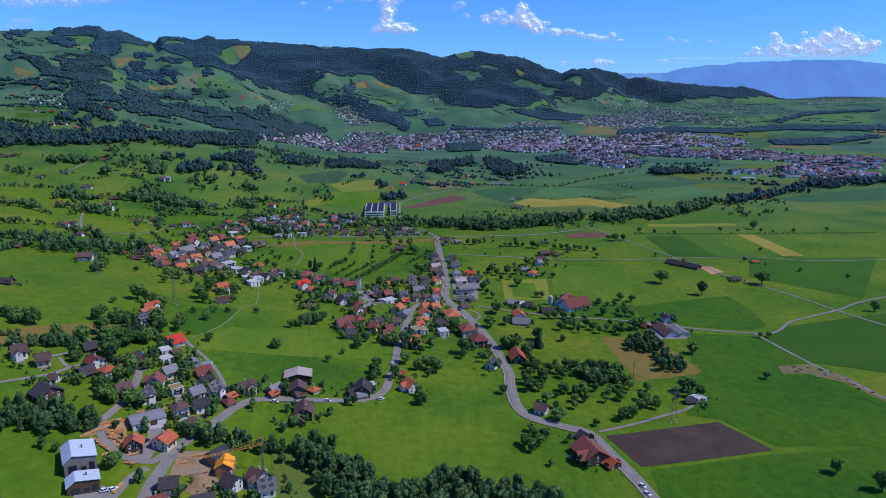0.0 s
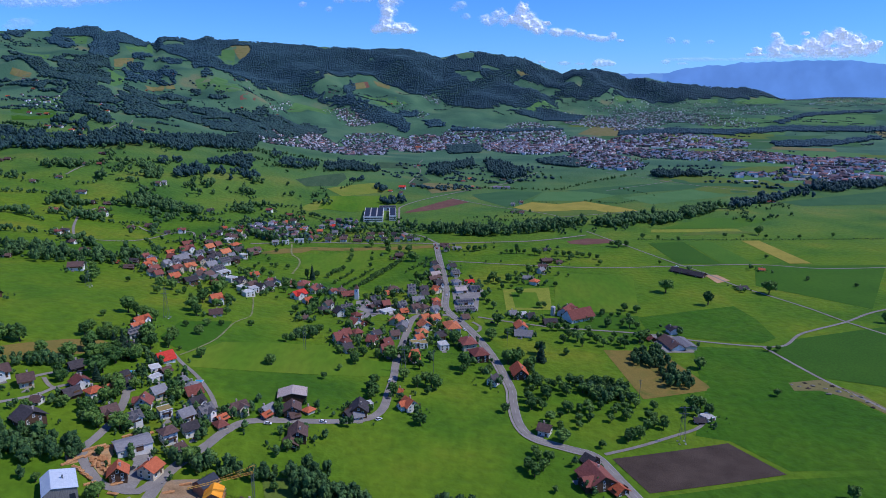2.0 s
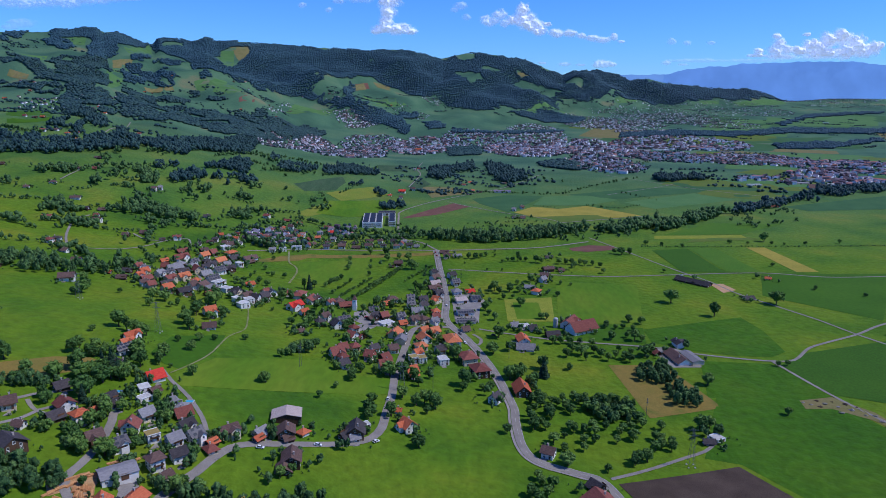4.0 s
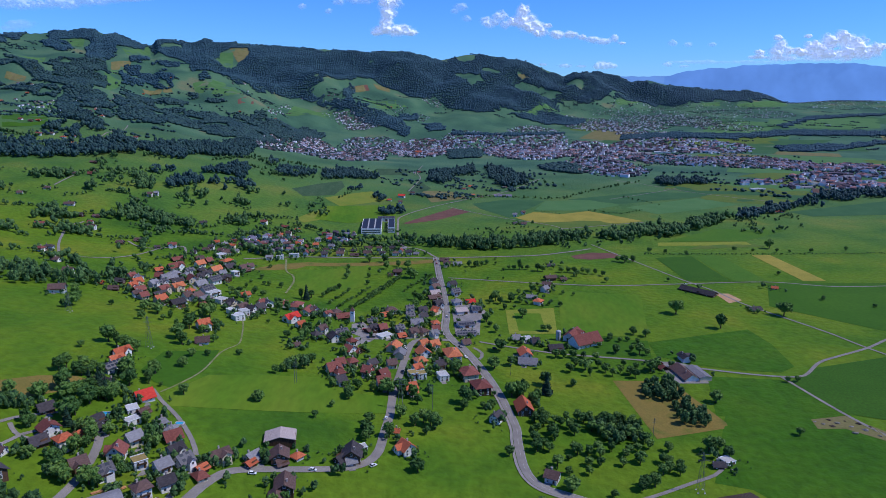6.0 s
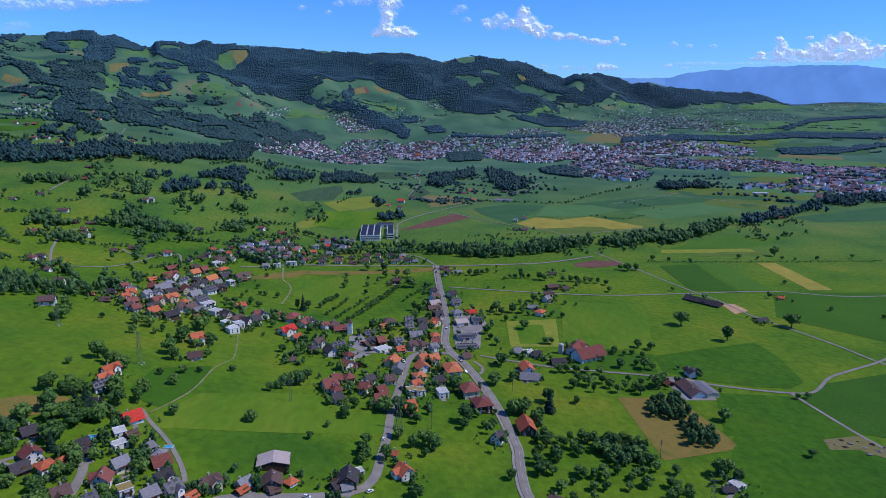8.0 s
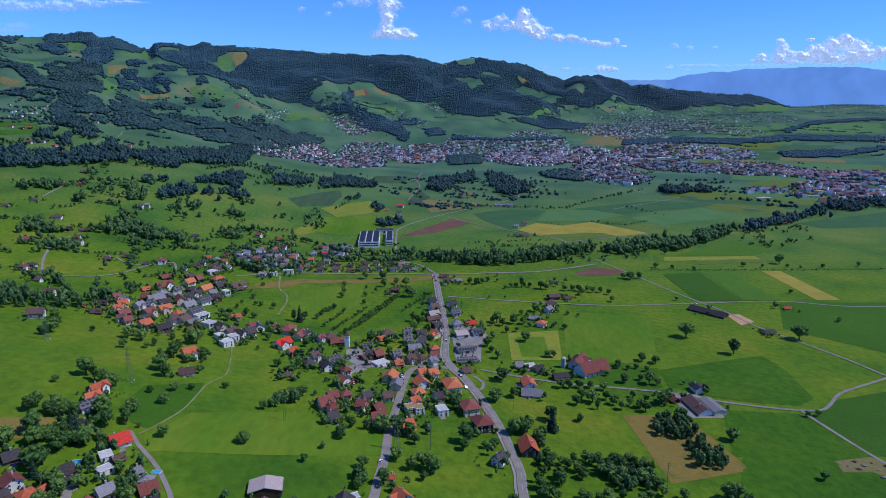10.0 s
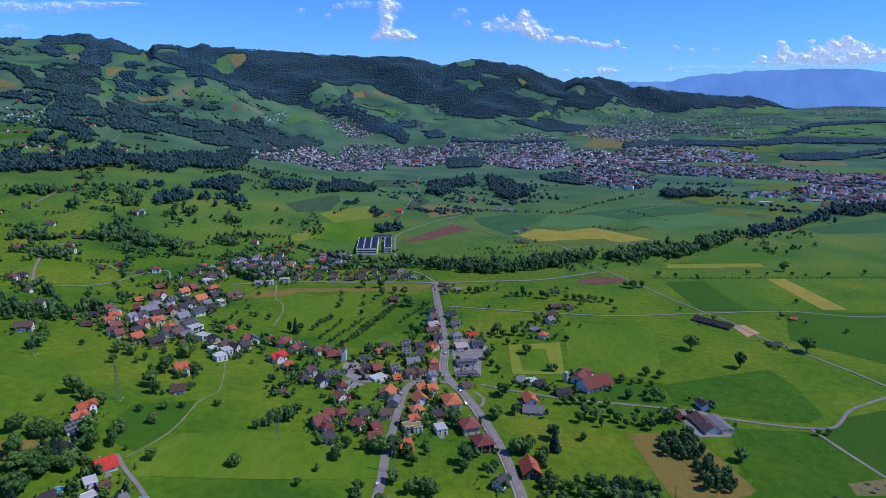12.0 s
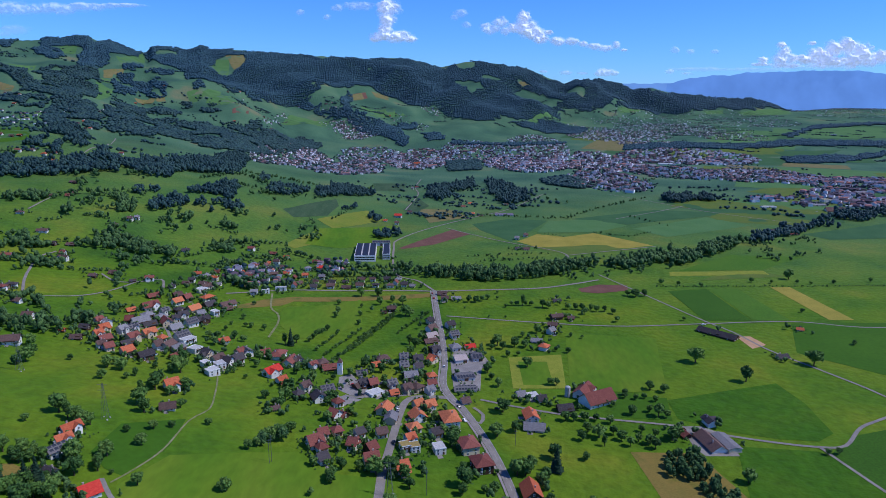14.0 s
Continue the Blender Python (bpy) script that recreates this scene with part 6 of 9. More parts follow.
house(-76.6, 540.2, 6.0, 7.2, 30, "m", 2)
house(-87.5, 520.1, 9.2, 9.9, 34, "m", 2)
house(-62.0, 541.1, 6.0, 7.2, 40, "d", 2)
house(-47.2, 545.1, 6.5, 7.8, 25, "b", 2)
house(-63.5, 525.9, 6.0, 7.2, 31, "m", 2)
house(-10.3, 552.1, 6.7, 8.0, 29, "d", 2)
house(-130.7, 663.8, 8.3, 7.7, -41, "b", 2)
house(-114.4, 593.5, 6.0, 7.2, 40, "d", 2)
house(-20.3, 753.6, 10.0, 9.0, 30, "L", 1)
house(-20.1, 739.3, 12.3, 6.6, 25, "b", 1)
house(-16.9, 715.5, 7.0, 7.7, 28, "d", 2)
house(-20.6, 770.5, 8.9, 8.8, 45, "b", 2)
house(-22.9, 793.6, 6.0, 7.2, 34, "d", 2)
house(-2.0, 783.2, 8.0, 7.7, 36, "d", 2)
house(2.1, 755.4, 7.9, 8.0, 24, "s", 2)
house(3.2, 722.2, 8.5, 8.8, 22, "g", 2)
house(17.0, 727.8, 8.6, 6.6, 21, "R", 1)
house(7.5, 696.8, 11.5, 14.0, 16, "L", 1)
house(22.6, 702.1, 8.7, 15.0, 10, "s", 1)
house(11.3, 656.8, 15.0, 12.0, 14, "s", 1)
house(11.7, 631.8, 17.2, 5.0, 8, "s", 1)
house(-0.7, 572.3, 17.7, 11.0, -75, "o", 3)
house(10.9, 609.6, 6.0, 7.2, 23, "b", 1)
house(55.3, 625.6, 6.0, 7.2, 16, "g", 1)
house(64.5, 624.0, 9.5, 8.8, 14, "w", 1)
house(71.1, 618.2, 6.0, 7.2, 16, "d", 1)
house(86.8, 602.4, 11.2, 7.7, 13, "d", 1)
house(-251.1, 370.3, 6.9, 7.5, 47, "b", 2)
house(-235.2, 366.6, 6.9, 7.5, 37, "b", 2)
house(-212.7, 331.4, 11.4, 11.9, -34, "d", 2, "wood")
house(-220.4, 351.7, 5.0, 5.0, -8, "b", 1)
house(-224.3, 396.8, 7.0, 7.5, 49, "d", 1, "wood")
house(-210.2, 375.3, 7.7, 8.0, -40, "m", 2)
house(-209.5, 364.2, 7.2, 6.9, 53, "d", 1, "wood")
house(-199.0, 368.3, 6.9, 6.9, 55, "r", 2)
house(-196.0, 375.2, 5.0, 5.1, 77, "r", 1)
house(-181.8, 349.9, 6.9, 7.5, 46, "b", 2)
house(-195.5, 392.7, 7.7, 8.0, 61, "d", 1)
house(-189.9, 386.0, 5.0, 5.1, 61, "d", 1)
house(-185.2, 430.1, 9.2, 8.9, 47, "R", 1)
house(-184.6, 413.6, 6.2, 8.0, 36, "w", 1)
house(-179.1, 401.2, 7.4, 6.0, 51, "w", 1)
house(-177.4, 411.8, 5.0, 5.0, 61, "b", 1)
house(-164.7, 404.4, 5.7, 6.3, 41, "g", 1)
house(-155.2, 396.5, 5.0, 5.1, 1, "g", 2)
house(-152.7, 391.2, 8.2, 8.0, 41, "m", 1)
house(-169.0, 380.8, 6.9, 7.5, 52, "g", 2)
house(-170.6, 365.8, 7.8, 8.0, -80, "m", 2)
house(-145.6, 377.0, 7.0, 7.6, 53, "d", 2)
house(-146.0, 361.4, 6.9, 7.5, 50, "g", 2)
house(-137.8, 368.6, 6.9, 7.5, 56, "s", 2)
house(-157.4, 361.7, 6.6, 7.0, 40, "y", 2)
house(-168.5, 347.8, 7.1, 7.7, 49, "s", 2)
house(-123.5, 379.7, 9.7, 6.9, 44, "b", 2)
house(-128.6, 367.6, 5.0, 5.0, 58, "r", 1)
house(-127.0, 361.1, 5.0, 6.9, 44, "m", 1)
house(-146.2, 338.6, 6.9, 7.5, 46, "b", 3)
house(-139.1, 349.0, 6.9, 7.5, 42, "d", 2)
house(-139.0, 332.6, 5.0, 5.1, 57, "b", 1)
house(-158.7, 326.3, 16.2, 11.9, 37, "g", 1)
house(-154.4, 302.0, 6.9, 7.5, -68, "r", 2, "wood")
house(-142.8, 309.2, 7.8, 8.5, 78, "r", 2)
house(-127.4, 277.1, 6.9, 7.5, 16, "d", 2, "plaster")
house(-102.2, 286.0, 6.9, 7.5, -24, "d", 2, "plaster")
house(-92.2, 293.5, 6.9, 7.5, -32, "b", 2)
house(-127.2, 263.1, 6.9, 8.0, 31, "m", 2)
house(-110.3, 272.3, 8.3, 8.0, 21, "d", 1)
house(-98.5, 409.3, 12.1, 17.0, -79, "L", 1, "wood")
house(-94.1, 389.2, 9.3, 8.9, -77, "b", 2, "wood")
house(-92.1, 385.2, 5.0, 5.2, 36, "b", 1)
house(-85.6, 394.4, 5.0, 5.0, -35, "r", 1)
house(-107.7, 385.7, 7.0, 7.6, 58, "g", 1)
house(-107.3, 379.8, 5.0, 4.2, 60, "r", 1)
house(-85.0, 363.5, 11.9, 8.9, -79, "b", 2, "wood")
house(-87.1, 355.1, 7.8, 6.9, -79, "b", 1, "wood")
house(-56.5, 402.8, 11.6, 9.9, -86, "d", 2, "wood")
house(-56.4, 397.3, 5.0, 5.1, 23, "g", 1)
house(-52.1, 414.3, 4.5, 5.0, 27, "w", 1)
house(-62.3, 397.6, 5.7, 5.9, 55, "d", 1)
house(77.9, 350.0, 16.5, 14.9, -72, "m", 2, "wood")
house(87.4, 343.7, 9.9, 8.0, -61, "r", 1, "wood")
house(78.6, 370.0, 7.0, 7.6, -56, "d", 1, "wood")
house(56.8, 401.0, 6.9, 7.5, -25, "b", 2)
house(-26.8, 416.8, 8.2, 8.0, -53, "r", 2)
house(-86.4, 287.4, 6.9, 7.5, 26, "s", 2, "plaster")
house(164.5, 426.2, 6.8, 7.0, 25, "w", 1)
house(11.8, 535.4, 14.9, 11.0, -71, "m", 3)
house(20.1, 512.2, 14.0, 11.0, -71, "m", 3)
house(48.7, 484.6, 14.7, 10.0, -84, "r", 2, "wood")
house(59.2, 585.6, 13.3, 9.0, -83, "r", 2)
house(60.3, 570.3, 14.1, 9.0, -8, "g", 1)
house(201.3, 2555.0, 112.0, 36.0, 0, "w", 1)
house(130.4, 2613.5, 5.9, 5.9, 0, "w", 3)
house(-125.7, 2434.6, 20.0, 11.2, 0, "r", 2)
house(-29.5, 2654.8, 10.7, 5.9, 0, "r", 2)
house(641.4, 2454.3, 72.0, 32.0, 0, "g", 1)
house(737.3, 2521.1, 56.0, 32.0, 0, "w", 1)
house(1012.0, 2677.6, 51.2, 25.6, 0, "w", 1)
house(947.9, 2461.8, 48.0, 24.0, 0, "y", 1)
house(908.6, 2619.2, 38.4, 25.6, 0, "g", 1)
house(865.9, 2706.8, 32.0, 19.2, 0, "p", 1)
house(839.3, 1666.2, 20.8, 16.0, 0, "y", 3)
house(908.4, 1727.8, 40.0, 20.0, 0, "w", 1)
house(870.9, 1592.5, 48.0, 24.0, 0, "w", 1)
house(985.9, 1714.9, 48.0, 24.0, 0, "p", 1)
house(783.6, 1610.4, 48.0, 16.0, 0, "g", 1)
house(672.6, 1580.5, 32.0, 9.6, 0, "w", 1)
house(1014.2, 1820.5, 40.0, 20.0, 0, "g", 1)
house(792.6, 1536.3, 40.0, 20.0, 0, "b", 1)
house(2162.4, 4307.1, 25.6, 12.8, 0, "w", 1)
house(1796.9, 3447.9, 25.6, 9.6, 0, "w", 1)
house(571.5, 1307.0, 32.0, 11.2, 0, "d", 1)
house(581.9, 1287.4, 24.0, 9.6, 0, "m", 1)
house(-301.0, 877.9, 6.1, 4.9, 0, "d", 2)
house(-303.6, 902.9, 7.3, 4.9, 20, "r", 2)
house(-303.6, 867.5, 7.3, 5.5, 0, "b", 1)
house(-255.9, 971.2, 7.9, 5.5, 0, "m", 2)
house(-243.0, 977.3, 6.7, 4.9, 80, "b", 2)
house(-247.9, 918.8, 7.9, 5.5, 0, "m", 2)
house(-198.6, 943.4, 7.3, 4.9, 90, "m", 1)
house(-186.0, 950.5, 6.7, 5.5, 0, "r", 2)
house(-163.9, 947.0, 6.7, 4.9, 0, "g", 2)
house(-239.1, 888.6, 6.1, 4.9, 10, "b", 1)
house(-189.2, 902.4, 7.9, 5.5, 90, "m", 2)
house(-113.5, 941.7, 7.9, 5.5, 0, "b", 2)
house(-70.3, 931.8, 6.1, 5.5, 80, "m", 2)
house(-48.9, 923.4, 6.1, 4.9, -10, "g", 1)
house(-434.4, 746.8, 7.3, 5.5, 0, "m", 2)
house(-433.6, 759.9, 9.8, 5.5, 10, "d", 2)
house(-316.9, 674.8, 8.5, 4.9, 0, "d", 1)
house(-308.5, 645.9, 7.9, 4.9, 0, "b", 1)
house(-341.9, 615.3, 12.2, 7.3, 15, "b", 2)
house(-326.4, 657.3, 4.9, 3.0, 0, "r", 1)
house(-343.7, 863.9, 8.5, 5.5, 15, "m", 2)
house(-357.2, 851.2, 5.5, 3.7, 30, "d", 1)
house(-400.7, 850.2, 8.5, 4.9, 0, "b", 1)
house(-292.3, 901.3, 7.3, 5.5, 30, "g", 2)
house(-288.6, 927.9, 4.9, 4.9, 0, "m", 1)
house(-281.3, 896.4, 7.3, 4.9, 0, "r", 2)
house(-271.5, 880.9, 6.1, 4.9, 0, "g", 1)
house(-284.3, 867.5, 8.5, 4.9, -10, "b", 2)
house(-277.6, 870.2, 6.1, 4.3, 10, "r", 1)
house(-312.3, 849.0, 6.1, 4.9, 0, "d", 1)
house(-367.8, 679.1, 8.5, 5.5, 0, "b", 2)
house(-224.8, 862.2, 7.3, 4.9, 0, "g", 2)
house(-214.3, 870.7, 8.5, 5.5, 15, "w", 2)
house(-200.5, 885.6, 12.2, 4.9, 5, "w", 2)
house(-165.7, 903.0, 7.3, 5.5, 0, "d", 2)
house(-168.8, 928.8, 7.3, 4.9, 0, "b", 1)
house(-146.6, 909.3, 8.5, 5.5, 5, "b", 2)
house(-148.6, 932.5, 7.3, 4.9, 0, "d", 1)
house(-127.8, 910.9, 9.8, 4.9, 0, "b", 1)
house(-132.3, 935.2, 6.1, 4.9, 0, "d", 1)
house(-112.2, 916.7, 8.5, 5.5, 0, "b", 2)
house(-99.8, 945.5, 6.1, 4.9, 0, "b", 2)
house(-93.5, 920.8, 7.3, 4.9, 0, "d", 2)
house(-76.1, 919.3, 8.5, 4.9, 0, "b", 2)
house(-82.2, 946.6, 7.3, 4.9, 0, "d", 2)
house(-68.6, 953.1, 7.3, 4.9, 0, "g", 1)
house(-59.3, 924.7, 7.3, 4.9, 0, "d", 2)
house(-66.0, 830.7, 8.5, 6.7, 5, "b", 2)
house(-73.1, 821.4, 3.7, 3.0, 0, "b", 1)
house(-11.8, 891.3, 9.8, 5.5, 0, "b", 1)
house(-8.8, 869.0, 7.3, 5.5, 0, "b", 2)
house(4.1, 874.2, 9.8, 5.5, 0, "g", 1)
house(110.2, 810.2, 12.2, 6.1, 20, "b", 2)
house(102.6, 784.7, 8.5, 5.5, 0, "b", 2)
house(98.7, 768.6, 7.3, 6.1, 45, "g", 2)
house(82.0, 745.0, 9.8, 6.1, 0, "g", 1)
house(86.7, 726.8, 8.5, 7.3, 60, "r", 2)
house(118.5, 867.7, 8.5, 3.7, 0, "d", 1)
house(125.1, 809.9, 6.1, 4.9, 0, "b", 1)
house(-124.8, 565.6, 4.9, 3.7, 30, "b", 1)
house(106.4, 631.0, 19.2, 11.2, 60, "m", 2)
house(114.4, 616.8, 25.6, 14.4, 30, "m", 2)
house(165.5, 566.4, 11.0, 5.5, 105, "m", 1)
house(188.8, 581.7, 9.8, 6.1, 100, "d", 2)
house(179.9, 553.0, 24.0, 11.2, 100, "b", 1)
house(190.4, 552.4, 22.4, 9.6, 100, "g", 1)
house(263.6, 767.6, 38.4, 9.6, -47, "d", 1)
house(300.5, 709.7, 9.8, 6.1, 15, "d", 1)
house(352.7, 783.9, 5.5, 4.3, -20, "r", 1)
house(-190.3, 540.7, 9.2, 6.6, 20, "b", 1)
house(-225.4, 486.9, 10.6, 5.9, 60, "r", 2)
house(-222.3, 473.6, 7.9, 5.9, 50, "r", 2)
house(-218.6, 460.3, 10.6, 6.6, 60, "s", 2)
house(-211.5, 441.2, 6.6, 5.3, -30, "d", 1)
house(-581.2, 1015.6, 8.5, 5.5, 0, "b", 1)
house(-588.5, 1105.5, 12.2, 4.3, 0, "b", 1)
house(-567.8, 1110.2, 5.5, 4.3, 0, "m", 1)
house(-601.3, 1188.8, 9.8, 4.9, 0, "b", 1)
house(-569.5, 1132.2, 6.1, 4.9, 30, "b", 1)
house(-521.0, 962.5, 12.2, 6.1, 10, "b", 1)
house(-494.4, 935.7, 9.8, 5.5, 0, "d", 1)
house(-475.0, 942.1, 8.5, 4.9, 10, "b", 1)
house(-464.8, 906.9, 5.5, 4.9, 0, "m", 2)
house(-452.9, 885.6, 11.0, 4.9, 0, "b", 2)
house(-502.9, 861.9, 9.8, 4.9, 0, "m", 1)
house(-460.8, 1026.3, 8.5, 4.9, 0, "b", 1)
house(-451.5, 1053.5, 7.3, 5.5, 0, "b", 2)
house(-446.0, 1064.2, 5.5, 4.9, 0, "g", 2)
house(-350.2, 987.0, 8.5, 6.1, 20, "d", 1)
house(-387.9, 869.2, 7.3, 5.5, 0, "b", 1)
house(-279.2, 1039.8, 8.5, 6.1, 0, "m", 2)
house(-248.1, 1037.1, 8.5, 4.3, 0, "m", 1)
house(-227.5, 1026.1, 6.1, 4.9, 0, "r", 1)
house(-243.7, 993.5, 4.9, 4.9, 0, "r", 1)
house(-233.8, 999.0, 7.3, 4.9, 0, "b", 2)
house(-263.3, 942.4, 6.1, 4.9, 0, "r", 1)
house(-244.1, 946.8, 7.3, 4.9, 0, "r", 1)
house(-236.7, 932.9, 9.8, 4.9, 10, "b", 2)
house(-223.6, 944.6, 8.5, 4.9, 20, "b", 2)
house(-211.3, 957.8, 7.3, 4.9, 0, "r", 1)
house(-224.4, 981.9, 7.3, 4.9, 0, "b", 1)
house(-185.2, 1019.0, 8.5, 5.5, 0, "m", 1)
house(-176.5, 993.9, 9.8, 5.5, 5, "R", 1)
house(-188.9, 981.5, 7.3, 5.5, 20, "g", 2)
house(-186.4, 920.0, 6.1, 4.9, 30, "b", 1)
house(-235.4, 970.3, 6.1, 4.9, 0, "d", 1)
house(-150.8, 974.4, 11.0, 4.3, 0, "d", 1)
house(-273.1, 912.1, 7.3, 4.9, 0, "b", 1)
house(-102.1, 1367.6, 12.2, 7.3, 0, "R", 2)
house(-121.0, 1316.1, 6.1, 4.9, 0, "r", 1)
house(-84.3, 1416.3, 8.5, 4.9, 0, "b", 2)
house(-99.4, 1298.3, 6.1, 4.9, 0, "b", 2)
house(-100.1, 1764.6, 4.9, 4.3, 0, "g", 2)
house(-91.1, 1800.1, 8.5, 4.9, 0, "m", 1)
house(99.3, 1453.5, 35.2, 11.2, 0, "p", 1)
house(20.2, 1546.1, 7.3, 5.5, 0, "m", 1)
house(35.4, 1587.5, 7.3, 5.5, 10, "r", 1)
house(38.2, 1458.2, 6.1, 4.9, 0, "r", 1)
house(52.1, 1440.6, 7.3, 4.9, 0, "b", 1)
house(111.9, 1583.1, 8.5, 4.9, 0, "b", 1)
house(103.0, 1204.5, 6.1, 4.9, 0, "g", 2)
house(119.3, 1231.2, 6.1, 5.5, 20, "b", 2)
house(98.7, 1127.4, 9.8, 4.9, 0, "d", 1)
house(110.3, 1124.0, 7.3, 6.1, 0, "b", 1)
house(-69.1, 1026.4, 9.8, 4.9, 0, "w", 1)
house(-402.7, 719.2, 8.5, 5.5, 0, "b", 1)
house(-785.5, 1345.8, 13.4, 6.1, 0, "m", 2)
house(-767.7, 1362.0, 9.8, 5.5, 0, "b", 1)
house(-741.4, 1353.1, 8.5, 5.5, 0, "r", 1)
house(-729.8, 1368.9, 7.3, 5.5, 0, "m", 1)
house(-703.8, 1319.8, 8.5, 5.5, 0, "r", 1)
house(-688.8, 1353.6, 9.8, 5.5, 10, "d", 1)
house(-844.4, 1452.5, 8.5, 4.9, 0, "r", 1)
house(-852.4, 1438.8, 7.3, 4.9, 0, "b", 1)
house(-960.0, 1912.0, 9.8, 5.5, 0, "r", 1)
house(-920.6, 1861.8, 7.3, 5.5, 0, "r", 1)
house(-923.7, 1840.7, 7.3, 4.9, 0, "d", 1)
house(-655.9, 1467.8, 7.3, 4.9, 0, "m", 1)
house(-560.5, 1544.2, 7.3, 4.9, 0, "b", 1)
house(-781.0, 2578.7, 7.3, 4.9, 0, "r", 1)
house(-720.6, 2742.7, 6.8, 3.9, 0, "b", 1)
house(-678.0, 2679.2, 7.8, 4.4, 0, "m", 1)
house(-683.6, 3188.1, 9.8, 4.9, 0, "m", 1)
house(-1096.4, 2754.8, 6.8, 3.9, 0, "r", 1)
house(-1125.5, 2572.1, 7.3, 4.9, 0, "r", 1)
house(-1113.7, 2603.1, 5.9, 3.9, 0, "b", 1)
house(-909.1, 2918.2, 6.8, 3.9, 0, "b", 1)
house(-884.5, 3000.9, 5.9, 3.9, 0, "r", 1)
house(-863.2, 2963.6, 5.9, 3.9, 0, "b", 1)
house(-862.2, 2636.3, 6.8, 4.4, 0, "d", 1)
house(-1139.0, 2134.0, 7.3, 4.9, 0, "b", 1)
house(-1234.8, 2062.4, 8.5, 4.9, 0, "r", 1)
house(-1290.6, 2182.4, 7.3, 4.9, 0, "m", 1)
house(-1343.5, 2199.6, 7.3, 4.9, 0, "b", 1)
house(-294.6, 3282.0, 6.8, 4.4, 0, "r", 1)
house(-175.9, 3219.9, 5.9, 3.9, 0, "m", 1)
house(-34.6, 438.5, 4.0, 3.3, 0, "r", 1)
house(28.9, 467.1, 7.3, 6.6, 60, "d", 2)
house(-705.5, 1077.2, 8.5, 5.5, 0, "b", 1)
house(-699.8, 1086.9, 7.3, 5.5, 0, "b", 1)
house(-343.2, 503.8, 9.2, 5.9, 0, "d", 1)
house(-1248.0, 1961.1, 8.5, 5.5, 0, "r", 1)
house(-1231.3, 2000.3, 7.3, 4.9, 0, "b", 1)
house(-790.7, 1226.7, 7.3, 4.9, 0, "b", 1)
house(-1369.2, 2125.4, 7.3, 4.9, 0, "r", 1)
house(-872.6, 1439.2, 7.3, 4.9, 0, "m", 1)
house(-436.9, 755.3, 8.5, 5.5, 0, "b", 1)
house(-596.9, 978.0, 6.1, 4.9, 0, "b", 1)
house(-415.3, 631.1, 7.3, 4.9, 0, "b", 1)
house(157.4, 421.4, 6.2, 4.6, 0, "d", 1)
works_with_solar_roof(-125.6, 1080.9, 5, 29.5, 80.0, 7.0)
works_with_solar_roof(-96.8, 1089.6, 5, 10.6, 68.0, 7.0)
house(-109.6, 1140.8, 26.5, 14.0, 5, "s", 2)
works_hall(-173.5, 281.6, -57.6, 16.7, 3.5, 9.7, 9.2, 6.5, 7.2, "board")
works_hall(-164.2, 267.1, -58.4, 8.6, 3.5, 9.3, 6.4, 4.0, 4.8, "wood")

# ---- single trees ----
tree(218.1, 698.0, 15.8, "broad")
tree(246.6, 657.3, 15, "round")
tree(320.9, 693.1, 15.8, "broad")
tree(213.9, 890.3, 10.6, "broad")
tree(205.0, 894.0, 7.9, "round")
tree(222.1, 904.1, 9.7, "broad")
tree(385.5, 744.7, 5.3, "fruit")
tree(434.8, 983.8, 15, "round")
tree(380.2, 966.4, 7, "fruit")
tree(403.6, 962.8, 5.3, "fruit")
tree(435.3, 962.1, 6.2, "round")
tree(482.8, 964.8, 6.2, "fruit")
tree(535.2, 975.5, 7, "round")
tree(452.2, 960.5, 4.4, "fruit")
tree(260.3, 948.1, 7.9, "fruit")
tree(280.4, 945.0, 6.2, "fruit")
tree(306.6, 939.8, 6.2, "fruit")
tree(243.9, 809.9, 5.3, "round")
tree(172.5, 803.6, 7, "fruit")
tree(179.6, 793.7, 5.3, "fruit")
tree(224.6, 893.2, 9.7, "round")
tree(78.7, 853.4, 14.1, "slim")
tree(145.6, 935.6, 13.2, "round")
tree(59.3, 847.4, 4.4, "fruit")
tree(66.1, 853.2, 6.2, "fruit")
tree(72.4, 853.3, 6.2, "fruit")
tree(81.9, 853.5, 6.2, "round")
tree(88.2, 853.6, 6.2, "fruit")
tree(99.9, 846.2, 10.6, "round")
tree(105.9, 844.5, 8.8, "round")
tree(127.2, 841.4, 7.9, "fruit")
tree(135.3, 841.7, 7.9, "round")
tree(142.5, 840.1, 7.9, "fruit")
tree(151.8, 840.5, 7.9, "round")
tree(157.0, 835.1, 7.9, "fruit")
tree(166.3, 835.5, 7.9, "round")
tree(142.9, 825.4, 8.8, "round")
tree(173.9, 828.4, 7, "fruit")
tree(84.0, 802.9, 7, "fruit")
tree(143.1, 794.3, 4.4, "fruit")
tree(56.9, 812.7, 3.5, "round")
tree(38.9, 812.4, 3.5, "fruit")
tree(52.8, 896.0, 4.4, "fruit")
tree(42.0, 879.0, 3.5, "fruit")
tree(18.9, 864.6, 8.8, "round")
tree(26.6, 864.6, 8.8, "broad")
tree(33.8, 868.7, 7, "fruit")
tree(40.5, 874.8, 7, "fruit")
tree(51.6, 874.9, 4.4, "fruit")
tree(13.5, 841.1, 3.5, "round")
tree(62.5, 911.5, 5.3, "fruit")
tree(69.7, 757.8, 7, "round")
tree(43.3, 734.9, 12.3, "round")
